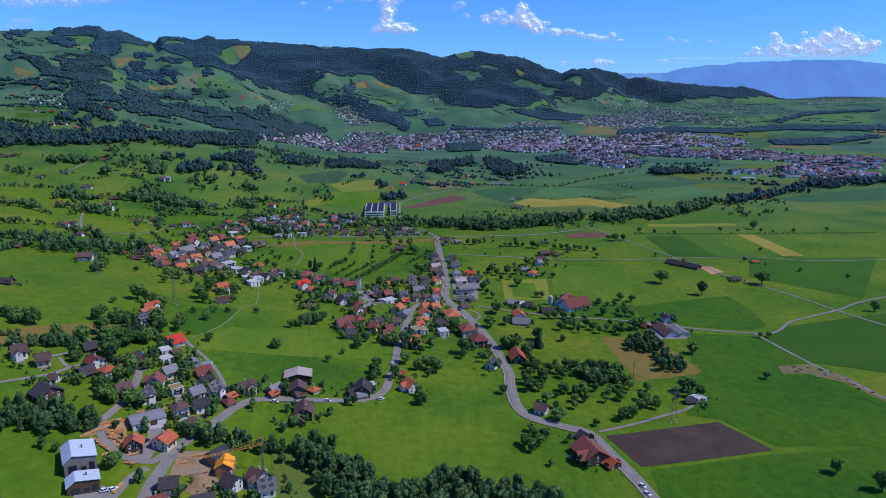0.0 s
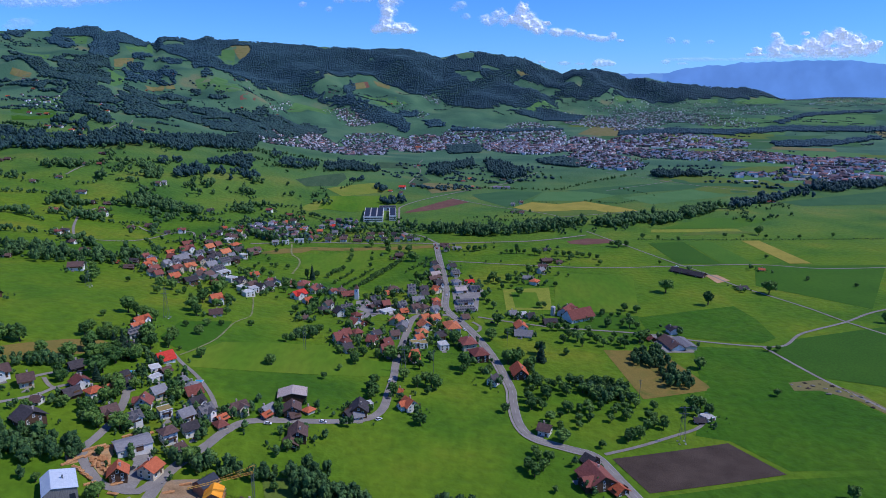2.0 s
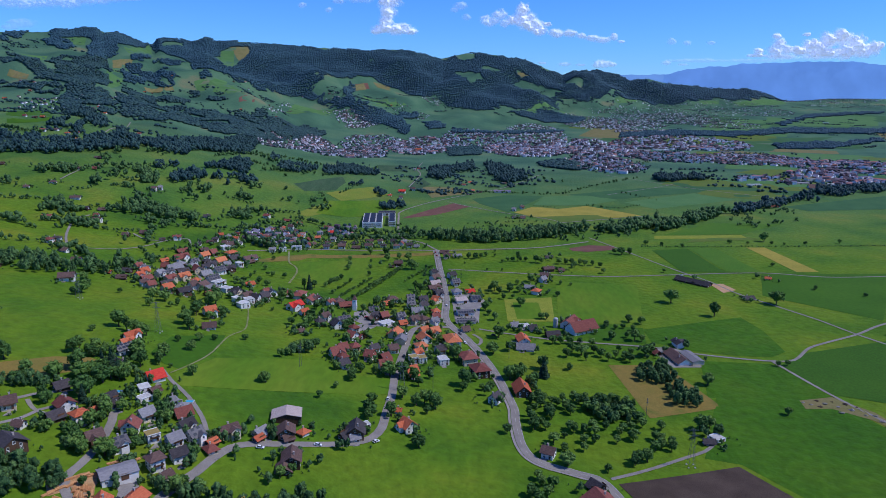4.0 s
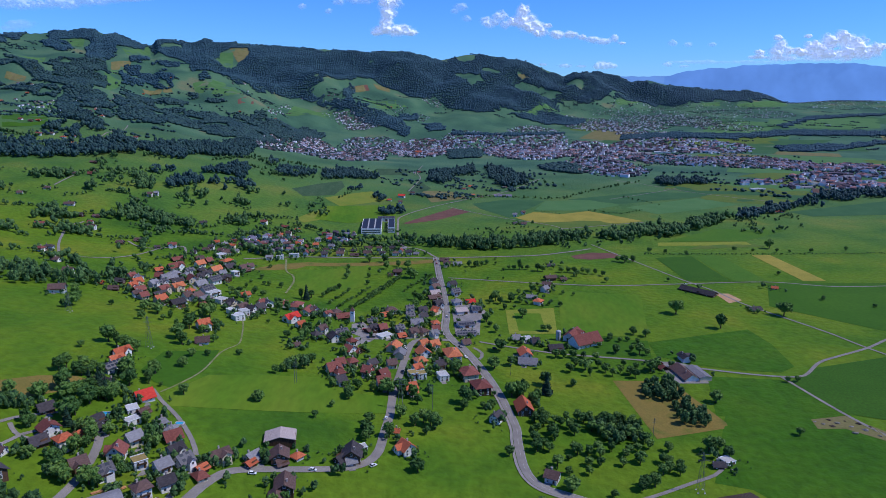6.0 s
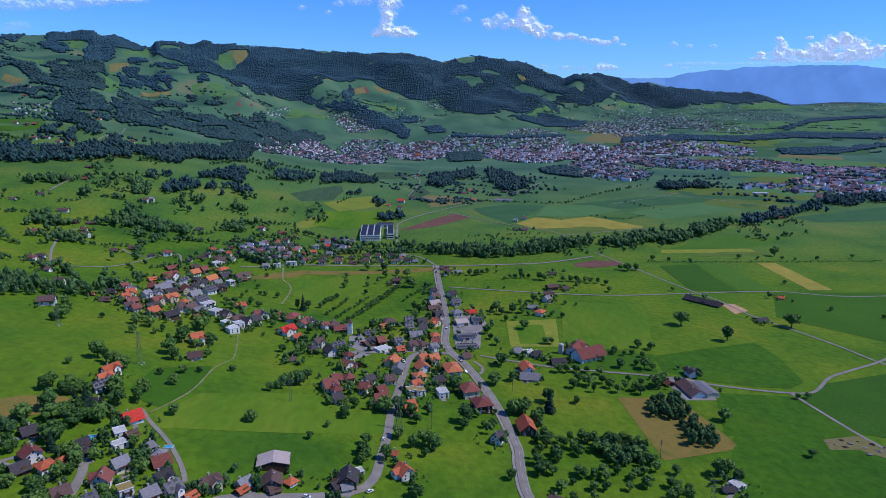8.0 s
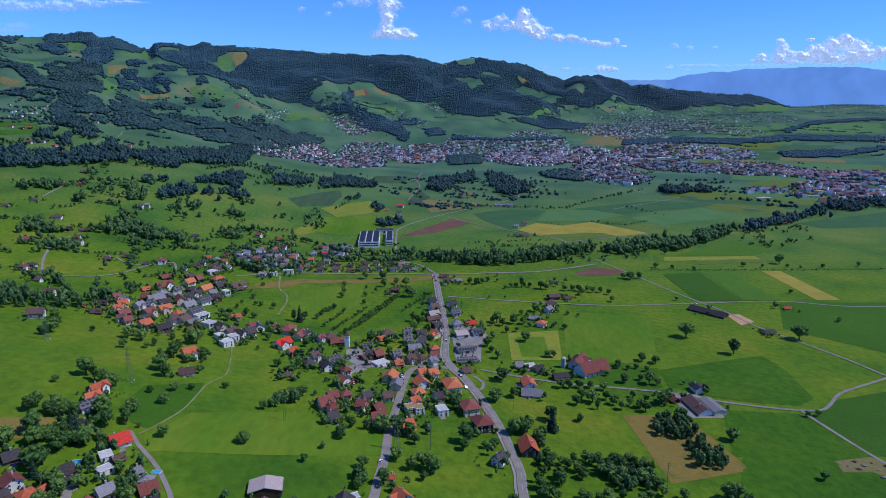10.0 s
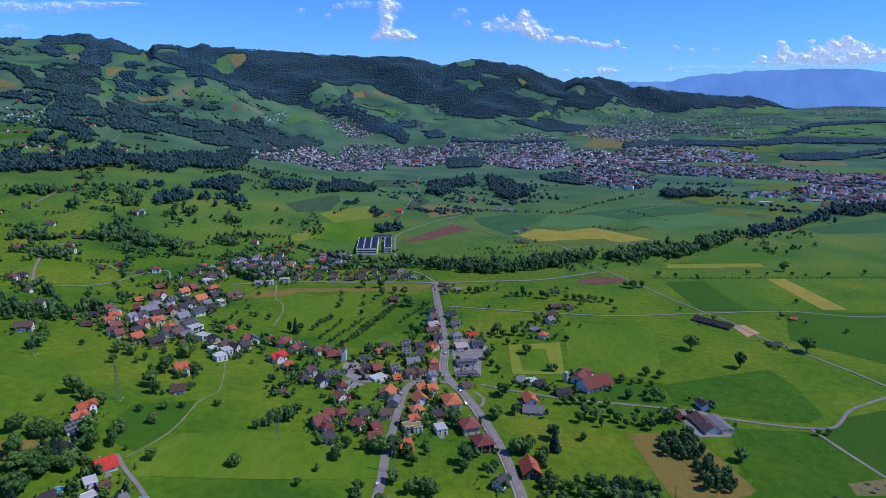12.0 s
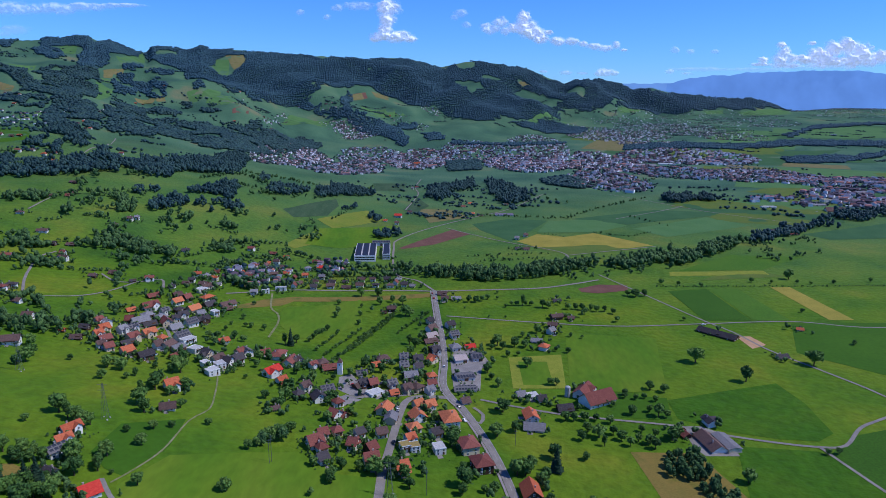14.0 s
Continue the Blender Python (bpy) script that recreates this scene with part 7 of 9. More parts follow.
tree(48.1, 726.6, 8.8, "round")
tree(59.2, 732.6, 10.6, "round")
tree(69.8, 731.5, 8.8, "broad")
tree(84.8, 768.9, 10.6, "round")
tree(39.0, 734.8, 7, "round")
tree(51.0, 707.5, 7, "round")
tree(61.0, 710.6, 5.3, "fruit")
tree(107.8, 718.6, 6.2, "fruit")
tree(116.9, 758.9, 5.3, "fruit")
tree(127.3, 754.6, 4.4, "round")
tree(37.5, 726.1, 5.3, "fruit")
tree(66.7, 684.9, 10.6, "broad")
tree(82.6, 647.9, 7, "fruit")
tree(87.3, 648.1, 7, "round")
tree(31.3, 670.7, 10.6, "round")
tree(33.9, 656.6, 6.2, "fruit")
tree(38.7, 642.1, 8.8, "round")
tree(39.3, 595.7, 12.3, "broad")
tree(32.7, 556.8, 11.4, "broad")
tree(68.1, 514.1, 16.7, "spruce")
tree(42.2, 506.9, 12.3, "round")
tree(47.6, 507.5, 12.3, "round")
tree(50.7, 510.5, 14.1, "slim")
tree(46.1, 564.9, 8.8, "round")
tree(89.6, 529.5, 6.2, "fruit")
tree(56.9, 496.9, 10.6, "round")
tree(8.5, 510.7, 5.3, "fruit")
tree(8.9, 489.8, 14.1, "round")
tree(7.5, 481.1, 8.8, "round")
tree(26.9, 487.4, 7, "fruit")
tree(24.6, 511.6, 4.4, "round")
tree(84.5, 585.1, 7.9, "fruit")
tree(90.8, 585.4, 7.9, "fruit")
tree(99.2, 585.8, 7.9, "fruit")
tree(107.6, 586.2, 6.2, "fruit")
tree(117.2, 582.1, 7, "fruit")
tree(98.1, 568.5, 7.9, "fruit")
tree(91.8, 556.0, 7.9, "fruit")
tree(104.5, 560.6, 10.6, "broad")
tree(106.0, 548.9, 8.8, "slim")
tree(115.4, 565.1, 7.9, "round")
tree(119.6, 557.2, 7.9, "fruit")
tree(123.6, 549.6, 7.9, "round")
tree(131.1, 556.1, 7, "round")
tree(138.1, 553.1, 7.9, "fruit")
tree(140.1, 546.3, 8.8, "round")
tree(155.2, 558.3, 11.4, "round")
tree(160.4, 562.3, 10.6, "round")
tree(139.0, 630.3, 6.2, "fruit")
tree(125.4, 610.0, 5.3, "fruit")
tree(136.3, 596.2, 8.8, "round")
tree(151.2, 601.1, 7, "round")
tree(155.6, 593.8, 11.4, "round")
tree(161.4, 592.1, 7, "fruit")
tree(153.2, 624.4, 5.3, "fruit")
tree(162.2, 641.2, 7.9, "fruit")
tree(172.2, 636.0, 7.9, "fruit")
tree(160.4, 618.5, 6.2, "round")
tree(145.9, 622.3, 5.3, "fruit")
tree(137.7, 625.2, 5.3, "fruit")
tree(145.0, 563.6, 6.2, "fruit")
tree(136.7, 570.0, 6.2, "fruit")
tree(106.8, 640.0, 7, "fruit")
tree(260.7, 540.0, 5.3, "fruit")
tree(163.6, 579.0, 7, "fruit")
tree(-246.3, 511.3, 14.1, "round")
tree(-237.6, 505.3, 12.3, "slim")
tree(-231.3, 503.3, 11.4, "round")
tree(-222.5, 496.4, 12.3, "round")
tree(-221.5, 501.1, 8.8, "round")
tree(-256.3, 493.2, 5.3, "fruit")
tree(-244.9, 454.7, 10.6, "round")
tree(-234.2, 454.8, 10.6, "round")
tree(-227.5, 453.8, 9.7, "slim")
tree(-235.6, 449.6, 7.9, "fruit")
tree(-222.1, 452.5, 8.8, "round")
tree(-206.8, 455.1, 15, "round")
tree(-194.7, 467.9, 10.6, "broad")
tree(-193.9, 456.9, 7.9, "fruit")
tree(-183.9, 451.0, 3.5, "fruit")
tree(-216.9, 436.1, 7.9, "fruit")
tree(-219.4, 421.5, 9.7, "broad")
tree(-216.1, 425.2, 10.6, "broad")
tree(-202.5, 426.1, 10.6, "broad")
tree(-207.5, 420.2, 8.8, "round")
tree(-209.4, 433.1, 7, "fruit")
tree(-208.9, 542.1, 13.2, "broad")
tree(-201.6, 530.0, 11.4, "round")
tree(-217.2, 560.6, 10.6, "slim")
tree(-211.2, 569.5, 13.2, "round")
tree(-213.9, 580.4, 12.3, "round")
tree(-192.6, 578.4, 10.6, "broad")
tree(-208.9, 609.4, 14.1, "broad")
tree(-194.3, 577.6, 7.9, "round")
tree(-198.2, 499.3, 5.3, "fruit")
tree(-186.1, 508.6, 7, "fruit")
tree(-177.1, 515.1, 5.3, "fruit")
tree(-184.0, 486.7, 7.9, "fruit")
tree(-158.2, 527.5, 5.3, "fruit")
tree(-183.9, 546.0, 7, "fruit")
tree(-198.7, 563.5, 7.9, "fruit")
tree(-258.9, 596.8, 10.6, "round")
tree(-247.7, 595.5, 10.6, "broad")
tree(-234.0, 588.6, 7, "round")
tree(-236.5, 580.6, 5.3, "fruit")
tree(-264.6, 608.3, 6.2, "fruit")
tree(-256.7, 605.3, 7, "fruit")
tree(-241.5, 614.4, 5.3, "round")
tree(-251.2, 573.3, 7.9, "fruit")
tree(-313.7, 586.3, 12.3, "broad")
tree(-316.7, 598.1, 10.6, "broad")
tree(-315.1, 578.8, 7.9, "fruit")
tree(-288.7, 601.0, 5.3, "fruit")
tree(-328.1, 617.1, 10.6, "round")
tree(-339.9, 622.0, 9.7, "round")
tree(-228.9, 610.5, 5.3, "fruit")
tree(-219.9, 626.0, 8.8, "broad")
tree(-216.8, 635.2, 10.6, "round")
tree(-214.3, 606.6, 7.9, "fruit")
tree(-209.7, 687.4, 8.8, "round")
tree(-213.0, 704.1, 7.9, "fruit")
tree(-221.3, 705.9, 7, "fruit")
tree(-212.5, 607.5, 7, "fruit")
tree(-199.3, 709.5, 8.8, "round")
tree(-214.1, 731.0, 5.3, "fruit")
tree(-214.5, 748.9, 4.4, "fruit")
tree(-208.7, 769.9, 6.2, "fruit")
tree(-194.7, 747.0, 6.2, "fruit")
tree(-200.6, 748.5, 4.4, "fruit")
tree(-180.8, 742.5, 7, "round")
tree(-213.0, 820.6, 5.3, "fruit")
tree(-189.0, 704.6, 7, "fruit")
tree(-105.5, 881.2, 13.2, "round")
tree(-125.9, 845.7, 7, "round")
tree(-122.2, 815.6, 8.8, "round")
tree(-121.7, 802.0, 7.9, "fruit")
tree(-99.9, 839.1, 5.3, "round")
tree(-97.2, 809.9, 7, "round")
tree(-95.2, 782.6, 6.2, "fruit")
tree(-86.0, 883.0, 11.4, "round")
tree(-80.6, 851.4, 11.4, "round")
tree(-67.7, 862.7, 8.8, "round")
tree(-55.4, 853.1, 12.3, "round")
tree(-49.5, 814.8, 14.1, "broad")
tree(-45.3, 815.1, 10.6, "broad")
tree(-147.0, 707.3, 16.7, "spruce")
tree(-152.5, 708.7, 12.3, "slim")
tree(-143.9, 716.4, 8.8, "round")
tree(-133.1, 722.8, 6.2, "fruit")
tree(-131.2, 731.7, 6.2, "round")
tree(-130.3, 740.4, 6.2, "fruit")
tree(-128.6, 745.9, 6.2, "round")
tree(-125.6, 750.1, 6.2, "fruit")
tree(-122.5, 757.8, 7, "round")
tree(-161.8, 658.8, 10.6, "round")
tree(-157.1, 668.0, 8.8, "round")
tree(-160.2, 645.0, 7, "fruit")
tree(-40.0, 732.4, 12.3, "slim")
tree(-34.2, 725.6, 10.6, "round")
tree(-37.4, 707.9, 8.8, "broad")
tree(-27.1, 640.9, 7.9, "fruit")
tree(-59.2, 660.1, 9.7, "round")
tree(-54.4, 636.3, 8.8, "round")
tree(-70.8, 621.1, 7.9, "fruit")
tree(-110.4, 628.7, 10.6, "round")
tree(-113.0, 609.6, 8.8, "round")
tree(-95.9, 636.6, 5.3, "fruit")
tree(-83.9, 648.5, 7.9, "fruit")
tree(-74.9, 670.1, 9.7, "round")
tree(-88.1, 592.1, 10.6, "round")
tree(-91.0, 584.8, 7.9, "round")
tree(-122.0, 583.7, 12.3, "broad")
tree(-123.4, 572.5, 8.8, "broad")
tree(-136.7, 584.1, 7, "fruit")
tree(-126.4, 561.0, 4.4, "round")
tree(-125.2, 605.6, 10.6, "broad")
tree(-137.9, 639.3, 8.8, "round")
tree(-161.2, 617.3, 4.4, "round")
tree(-172.9, 626.1, 5.3, "round")
tree(-180.7, 616.0, 5.3, "round")
tree(-142.6, 658.4, 8.8, "slim")
tree(-126.6, 640.4, 7, "fruit")
tree(-123.0, 453.8, 7.9, "round")
tree(-69.9, 478.3, 7.9, "fruit")
tree(-106.4, 534.8, 7.9, "fruit")
tree(-118.7, 517.9, 8.8, "broad")
tree(-115.8, 520.5, 10.6, "round")
tree(-111.3, 524.5, 10.6, "broad")
tree(-125.3, 503.6, 7, "fruit")
tree(-121.6, 508.8, 7, "round")
tree(-66.1, 495.8, 7.9, "fruit")
tree(-55.7, 495.0, 8.8, "slim")
tree(-45.2, 494.0, 12.3, "broad")
tree(-83.2, 494.7, 7, "fruit")
tree(-75.6, 496.8, 5.3, "fruit")
tree(-27.7, 491.1, 11.4, "round")
tree(-23.7, 482.4, 7.9, "round")
tree(-77.3, 552.4, 7, "fruit")
tree(-72.5, 572.6, 7, "fruit")
tree(-66.5, 605.2, 8.8, "broad")
tree(-86.3, 559.2, 7.9, "fruit")
tree(-57.7, 552.8, 7, "fruit")
tree(-40.1, 531.6, 10.6, "round")
tree(-43.0, 523.1, 7.9, "fruit")
tree(-67.2, 525.2, 7, "fruit")
tree(-51.0, 545.6, 7, "fruit")
tree(-39.6, 570.5, 7, "fruit")
tree(-11.3, 575.5, 7.9, "fruit")
tree(-4.8, 554.4, 8.8, "round")
tree(1.2, 539.0, 12.3, "round")
tree(2.3, 551.3, 10.6, "broad")
tree(-12.5, 549.0, 7, "fruit")
tree(-7.2, 576.1, 5.3, "fruit")
tree(-1.4, 621.8, 7.9, "fruit")
tree(18.2, 603.4, 9.7, "round")
tree(-124.2, 455.6, 7.9, "round")
tree(-70.1, 483.1, 8.8, "broad")
tree(-78.2, 462.6, 5.3, "round")
tree(-85.7, 444.6, 5.3, "fruit")
tree(-52.3, 447.4, 7.9, "fruit")
tree(-52.6, 435.7, 8.8, "broad")
tree(-50.0, 429.1, 8.8, "round")
tree(-51.9, 425.0, 7, "fruit")
tree(-33.5, 460.7, 9.7, "broad")
tree(-23.7, 451.0, 9.7, "round")
tree(-18.5, 456.2, 10.6, "round")
tree(-14.0, 453.2, 11.4, "broad")
tree(-11.0, 450.0, 10.6, "round")
tree(-38.3, 432.2, 11.4, "round")
tree(-27.1, 421.1, 11.4, "slim")
tree(-19.1, 397.6, 8.8, "broad")
tree(-111.2, 386.4, 7.9, "fruit")
tree(-102.1, 386.5, 7.9, "round")
tree(-50.4, 405.3, 6.2, "round")
tree(-36.3, 496.2, 13.2, "broad")
tree(-29.2, 498.1, 8.8, "round")
tree(-16.1, 441.3, 6.2, "round")
tree(34.1, 424.7, 7, "fruit")
tree(69.6, 529.7, 12.3, "round")
tree(91.1, 531.4, 4.4, "fruit")
tree(42.7, 511.7, 8.8, "round")
tree(48.9, 512.4, 8.8, "round")
tree(52.7, 517.8, 8.8, "round")
tree(60.3, 504.2, 8.8, "round")
tree(27.0, 486.1, 6.2, "fruit")
tree(21.1, 485.2, 5.3, "fruit")
tree(54.3, 468.9, 7, "fruit")
tree(59.1, 477.6, 7, "fruit")
tree(62.5, 473.9, 7, "fruit")
tree(67.7, 470.4, 6.2, "fruit")
tree(76.0, 475.2, 6.2, "fruit")
tree(54.9, 457.2, 7, "round")
tree(59.6, 465.5, 7.9, "fruit")
tree(63.7, 454.4, 7.9, "fruit")
tree(70.9, 466.7, 7, "fruit")
tree(76.0, 463.3, 7.9, "round")
tree(78.5, 455.9, 7.9, "fruit")
tree(50.3, 449.2, 8.8, "slim")
tree(51.4, 442.0, 8.8, "round")
tree(51.9, 431.7, 9.7, "broad")
tree(55.9, 435.6, 7.9, "round")
tree(59.0, 432.6, 7, "fruit")
tree(64.5, 447.1, 10.6, "round")
tree(83.7, 475.9, 7.9, "round")
tree(86.9, 472.1, 7.9, "fruit")
tree(91.5, 476.5, 7, "round")
tree(95.7, 468.8, 8.8, "slim")
tree(100.3, 473.1, 8.8, "round")
tree(103.3, 469.3, 9.7, "round")
tree(109.9, 473.7, 8.8, "round")
tree(112.8, 469.9, 8.8, "slim")
tree(118.5, 470.2, 7.9, "fruit")
tree(121.3, 466.4, 7.9, "round")
tree(90.4, 460.7, 7.9, "fruit")
tree(95.2, 457.3, 8.8, "broad")
tree(102.6, 457.8, 8.8, "round")
tree(107.3, 454.3, 8.8, "round")
tree(112.9, 454.7, 9.7, "broad")
tree(118.4, 454.9, 8.8, "broad")
tree(122.0, 447.9, 7.9, "fruit")
tree(97.3, 450.0, 7, "fruit")
tree(103.8, 446.9, 7, "round")
tree(121.9, 440.9, 7, "fruit")
tree(76.1, 430.9, 7.9, "fruit")
tree(74.9, 434.2, 7, "fruit")
tree(83.1, 431.6, 7, "fruit")
tree(89.0, 435.4, 7.9, "fruit")
tree(89.4, 428.8, 7, "fruit")
tree(87.5, 419.0, 6.2, "fruit")
tree(97.9, 436.1, 7, "round")
tree(105.1, 429.9, 6.2, "fruit")
tree(107.7, 433.3, 7, "fruit")
tree(113.8, 437.0, 6.2, "fruit")
tree(112.2, 423.8, 7.9, "fruit")
tree(101.1, 420.0, 6.2, "round")
tree(133.3, 437.9, 7, "fruit")
tree(125.9, 424.4, 7, "fruit")
tree(128.4, 421.4, 7, "fruit")
tree(122.3, 411.9, 7, "fruit")
tree(132.3, 412.3, 7.9, "round")
tree(134.2, 418.5, 6.2, "fruit")
tree(69.7, 423.8, 4.4, "fruit")
tree(80.6, 418.4, 6.2, "fruit")
tree(78.9, 409.1, 6.2, "round")
tree(88.8, 387.3, 5.3, "fruit")
tree(109.1, 399.6, 7.9, "fruit")
tree(118.0, 397.2, 13.2, "round")
tree(66.7, 385.4, 12.3, "broad")
tree(67.2, 408.0, 5.3, "fruit")
tree(61.9, 416.6, 7.9, "fruit")
tree(158.0, 438.6, 11.4, "round")
tree(186.4, 505.6, 10.6, "broad")
tree(223.3, 458.7, 6.2, "fruit")
tree(253.2, 539.2, 5.3, "fruit")
tree(272.8, 479.3, 7.9, "round")
tree(29.2, 530.2, 5.3, "fruit")
tree(167.7, 432.0, 7.9, "fruit")
tree(-181.3, 402.6, 7, "fruit")
tree(-196.1, 355.4, 7, "round")
tree(-167.4, 445.3, 7.9, "fruit")
tree(-139.9, 385.2, 5.3, "fruit")
tree(-208.9, 413.4, 12.3, "broad")
tree(-212.8, 424.2, 12.3, "slim")
tree(-229.8, 424.8, 14.1, "round")
tree(-223.0, 415.3, 11.4, "broad")
tree(-208.9, 397.9, 10.6, "broad")
tree(-211.1, 393.3, 13.2, "broad")
tree(-235.7, 409.2, 10.6, "broad")
tree(-249.8, 406.3, 9.7, "round")
tree(-244.9, 400.7, 7, "fruit")
tree(-235.1, 413.7, 7.9, "round")
tree(-226.5, 383.1, 8.8, "round")
tree(-222.1, 378.2, 7.9, "fruit")
tree(-188.4, 376.0, 10.6, "round")
tree(-197.5, 382.0, 8.8, "round")
tree(-188.2, 369.9, 7, "round")
tree(-202.6, 420.3, 8.8, "round")
tree(-199.9, 421.6, 10.6, "round")
tree(-171.8, 402.8, 7.9, "fruit")
tree(-163.0, 385.8, 10.6, "round")
tree(-158.1, 381.4, 8.8, "broad")
tree(-177.3, 407.9, 7, "fruit")
tree(-188.9, 344.7, 9.7, "round")
tree(-184.3, 341.2, 7.9, "fruit")
tree(-172.0, 340.6, 10.6, "broad")
tree(-168.4, 344.3, 7.9, "fruit")
tree(-167.5, 339.8, 7, "fruit")
tree(-124.6, 375.9, 7.9, "fruit")
tree(-120.9, 383.0, 7, "round")
tree(-166.6, 357.9, 7.9, "round")
tree(-162.3, 351.6, 7, "fruit")
tree(-132.8, 354.2, 7, "fruit")
tree(-129.8, 357.7, 5.3, "fruit")
tree(-183.6, 384.3, 7.9, "fruit")
tree(-230.3, 428.6, 11.4, "spruce")
tree(-215.4, 426.8, 15, "spruce")
tree(-212.1, 431.1, 15.8, "spruce")
tree(-204.8, 424.6, 13.2, "spruce")
tree(-204.0, 432.2, 10.6, "spruce")
tree(-271.9, 420.6, 12.3, "broad")
tree(-246.3, 449.0, 9.7, "round")
tree(-231.0, 446.3, 7.9, "broad")
tree(-226.7, 448.8, 7.9, "round")
tree(-200.4, 444.2, 12.3, "broad")
tree(-191.9, 452.0, 9.7, "slim")
tree(-206.5, 386.3, 11.4, "spruce")
tree(-192.1, 380.1, 11.4, "round")
tree(-219.9, 420.7, 7.9, "round")
tree(-282.1, 418.2, 9.7, "broad")
tree(-294.5, 427.5, 8.8, "round")
tree(-189.4, 405.0, 6.2, "round")
tree(-163.0, 382.6, 7.9, "broad")
tree(-190.7, 366.4, 7, "round")
tree(-188.6, 342.5, 8.8, "broad")
tree(-182.2, 338.5, 8.8, "round")
tree(-245.8, 398.7, 7, "round")
tree(-248.7, 394.8, 7.9, "broad")
tree(385.7, 605.4, 11.4, "round")
tree(383.8, 843.4, 5.3, "fruit")
tree(425.1, 721.4, 4.4, "fruit")
tree(384.6, 743.7, 4.4, "fruit")
tree(-125.3, 453.0, 6.2, "fruit")
tree(207.9, 337.4, 9.7, "round")
tree(221.7, 320.2, 12.3, "round")
tree(99.7, 382.6, 5.3, "fruit")
tree(48.5, 368.9, 7.9, "round")
tree(42.5, 358.5, 7.9, "fruit")
tree(45.1, 352.7, 8.8, "round")
tree(50.7, 359.6, 7.9, "round")
tree(55.3, 369.7, 7, "fruit")
tree(47.6, 375.4, 6.2, "fruit")
tree(54.5, 339.3, 4.4, "fruit")
tree(86.8, 339.4, 9.7, "round")
tree(66.8, 391.7, 9.7, "broad")
tree(114.1, 399.2, 9.7, "round")
tree(116.7, 395.7, 8.8, "round")
tree(127.3, 415.3, 7, "fruit")
tree(106.0, 395.1, 7.9, "fruit")
tree(160.0, 437.0, 10.6, "slim")
tree(165.4, 441.5, 8.8, "round")
tree(-169.9, 315.7, 5.3, "fruit")
tree(-157.8, 284.6, 7.9, "fruit")
tree(-156.6, 287.4, 7.9, "fruit")
tree(-145.3, 279.8, 5.3, "fruit")
tree(-143.9, 282.4, 4.4, "fruit")
tree(-129.8, 322.6, 10.6, "round")
tree(-128.1, 326.1, 8.8, "round")
tree(-120.7, 325.9, 7.9, "fruit")
tree(-87.8, 349.6, 7, "round")
tree(-82.6, 354.6, 6.2, "fruit")
tree(-219.1, 340.2, 7.9, "fruit")
tree(-184.8, 289.1, 5.3, "round")
tree(-176.0, 351.5, 8.8, "broad")
tree(-177.2, 344.0, 6.2, "fruit")
tree(-194.2, 350.8, 8.8, "round")
tree(-188.8, 345.9, 7.9, "fruit")
tree(-191.1, 363.8, 10.6, "round")
tree(-85.3, 313.0, 5.3, "fruit")
tree(-207.5, 352.5, 7, "fruit")

# ---- gardens and pasture trees ----
village = sorted((q for q in SPOTS if q[1] < 1130), key=lambda q: (q[1] // 90, q[0]))
for i in range(0, len(village), 20):
    gardens(village[i:i + 20])
scatter([(-820, 1213), (-559, 1335), (-452, 1264), (-397, 1363), (-278, 971), (-355, 947), (-517, 788)], 80, 6, 12)
scatter([(-562, 851), (-370, 985), (-256, 901), (-265, 848), (-355, 801), (-484, 742)], 36, 6, 12)
scatter([(-429, 1398), (-269, 1447), (-193, 1061), (-278, 971)], 44, 6, 12)
scatter([(-1484, 2144), (-1070, 2190), (-716, 1844), (-483, 1564), (-837, 1238)], 363, 5, 9)
scatter([(-1382, 2862), (-1144, 2929), (-756, 2984), (-486, 2545), (-781, 2482), (-981, 2109)], 363, 5, 9)
scatter([(-918, 2927), (-604, 3160), (-247, 3015), (-162, 3190), (-277, 3382), (-548, 3432), (-586, 3197)], 297, 5, 9)
scatter([(-316, 3514), (252, 3386), (511, 3342), (588, 3866), (289, 3528), (-124, 3507)], 297, 5, 9)
scatter([(-2044, 2955), (-1683, 3192), (-1450, 2831), (-1599, 2789), (-1794, 2596)], 231, 5, 9)
scatter([(227, 3948), (596, 3934), (1076, 4000), (579, 3799), (277, 3760)], 198, 5, 9)
scatter([(-229, 1811), (-5, 1869), (53, 1461), (-23, 1319), (-109, 1392), (-191, 1527)], 231, 4, 8)
scatter([(53, 1882), (230, 1900), (166, 1471), (64, 1462)], 198, 4, 9)
scatter([(355, 2325), (790, 2062), (956, 1951), (1179, 2394), (880, 2853), (412, 2697)], 396, 5, 9)
scatter([(972, 3710), (2168, 3345), (1702, 2629), (1053, 2729)], 396, 5, 9)
scatter([(1434, 4232), (2810, 4334), (2237, 3451), (1041, 3376)], 297, 4, 8)
scatter([(559, 1923), (887, 1788), (1010, 1584), (649, 1429), (524, 1718)], 198, 5, 9)
scatter([(60, 1025), (161, 1081), (301, 1117), (287, 1014), (140, 945)], 85, 4, 8)
scatter([(418, 1209), (610, 1266), (532, 1065), (381, 1024)], 66, 4, 8)
tree(-112.8, 690.1, 3.1, "fruit")
tree(-111.2, 693.4, 4.1, "fruit")
tree(-109.2, 700.1, 3.5, "fruit")
tree(-108.6, 708.7, 3.1, "fruit")
tree(-106.3, 712.9, 4.5, "fruit")
tree(-104.4, 719.7, 3.8, "fruit")
tree(-103.6, 724.2, 3.7, "fruit")
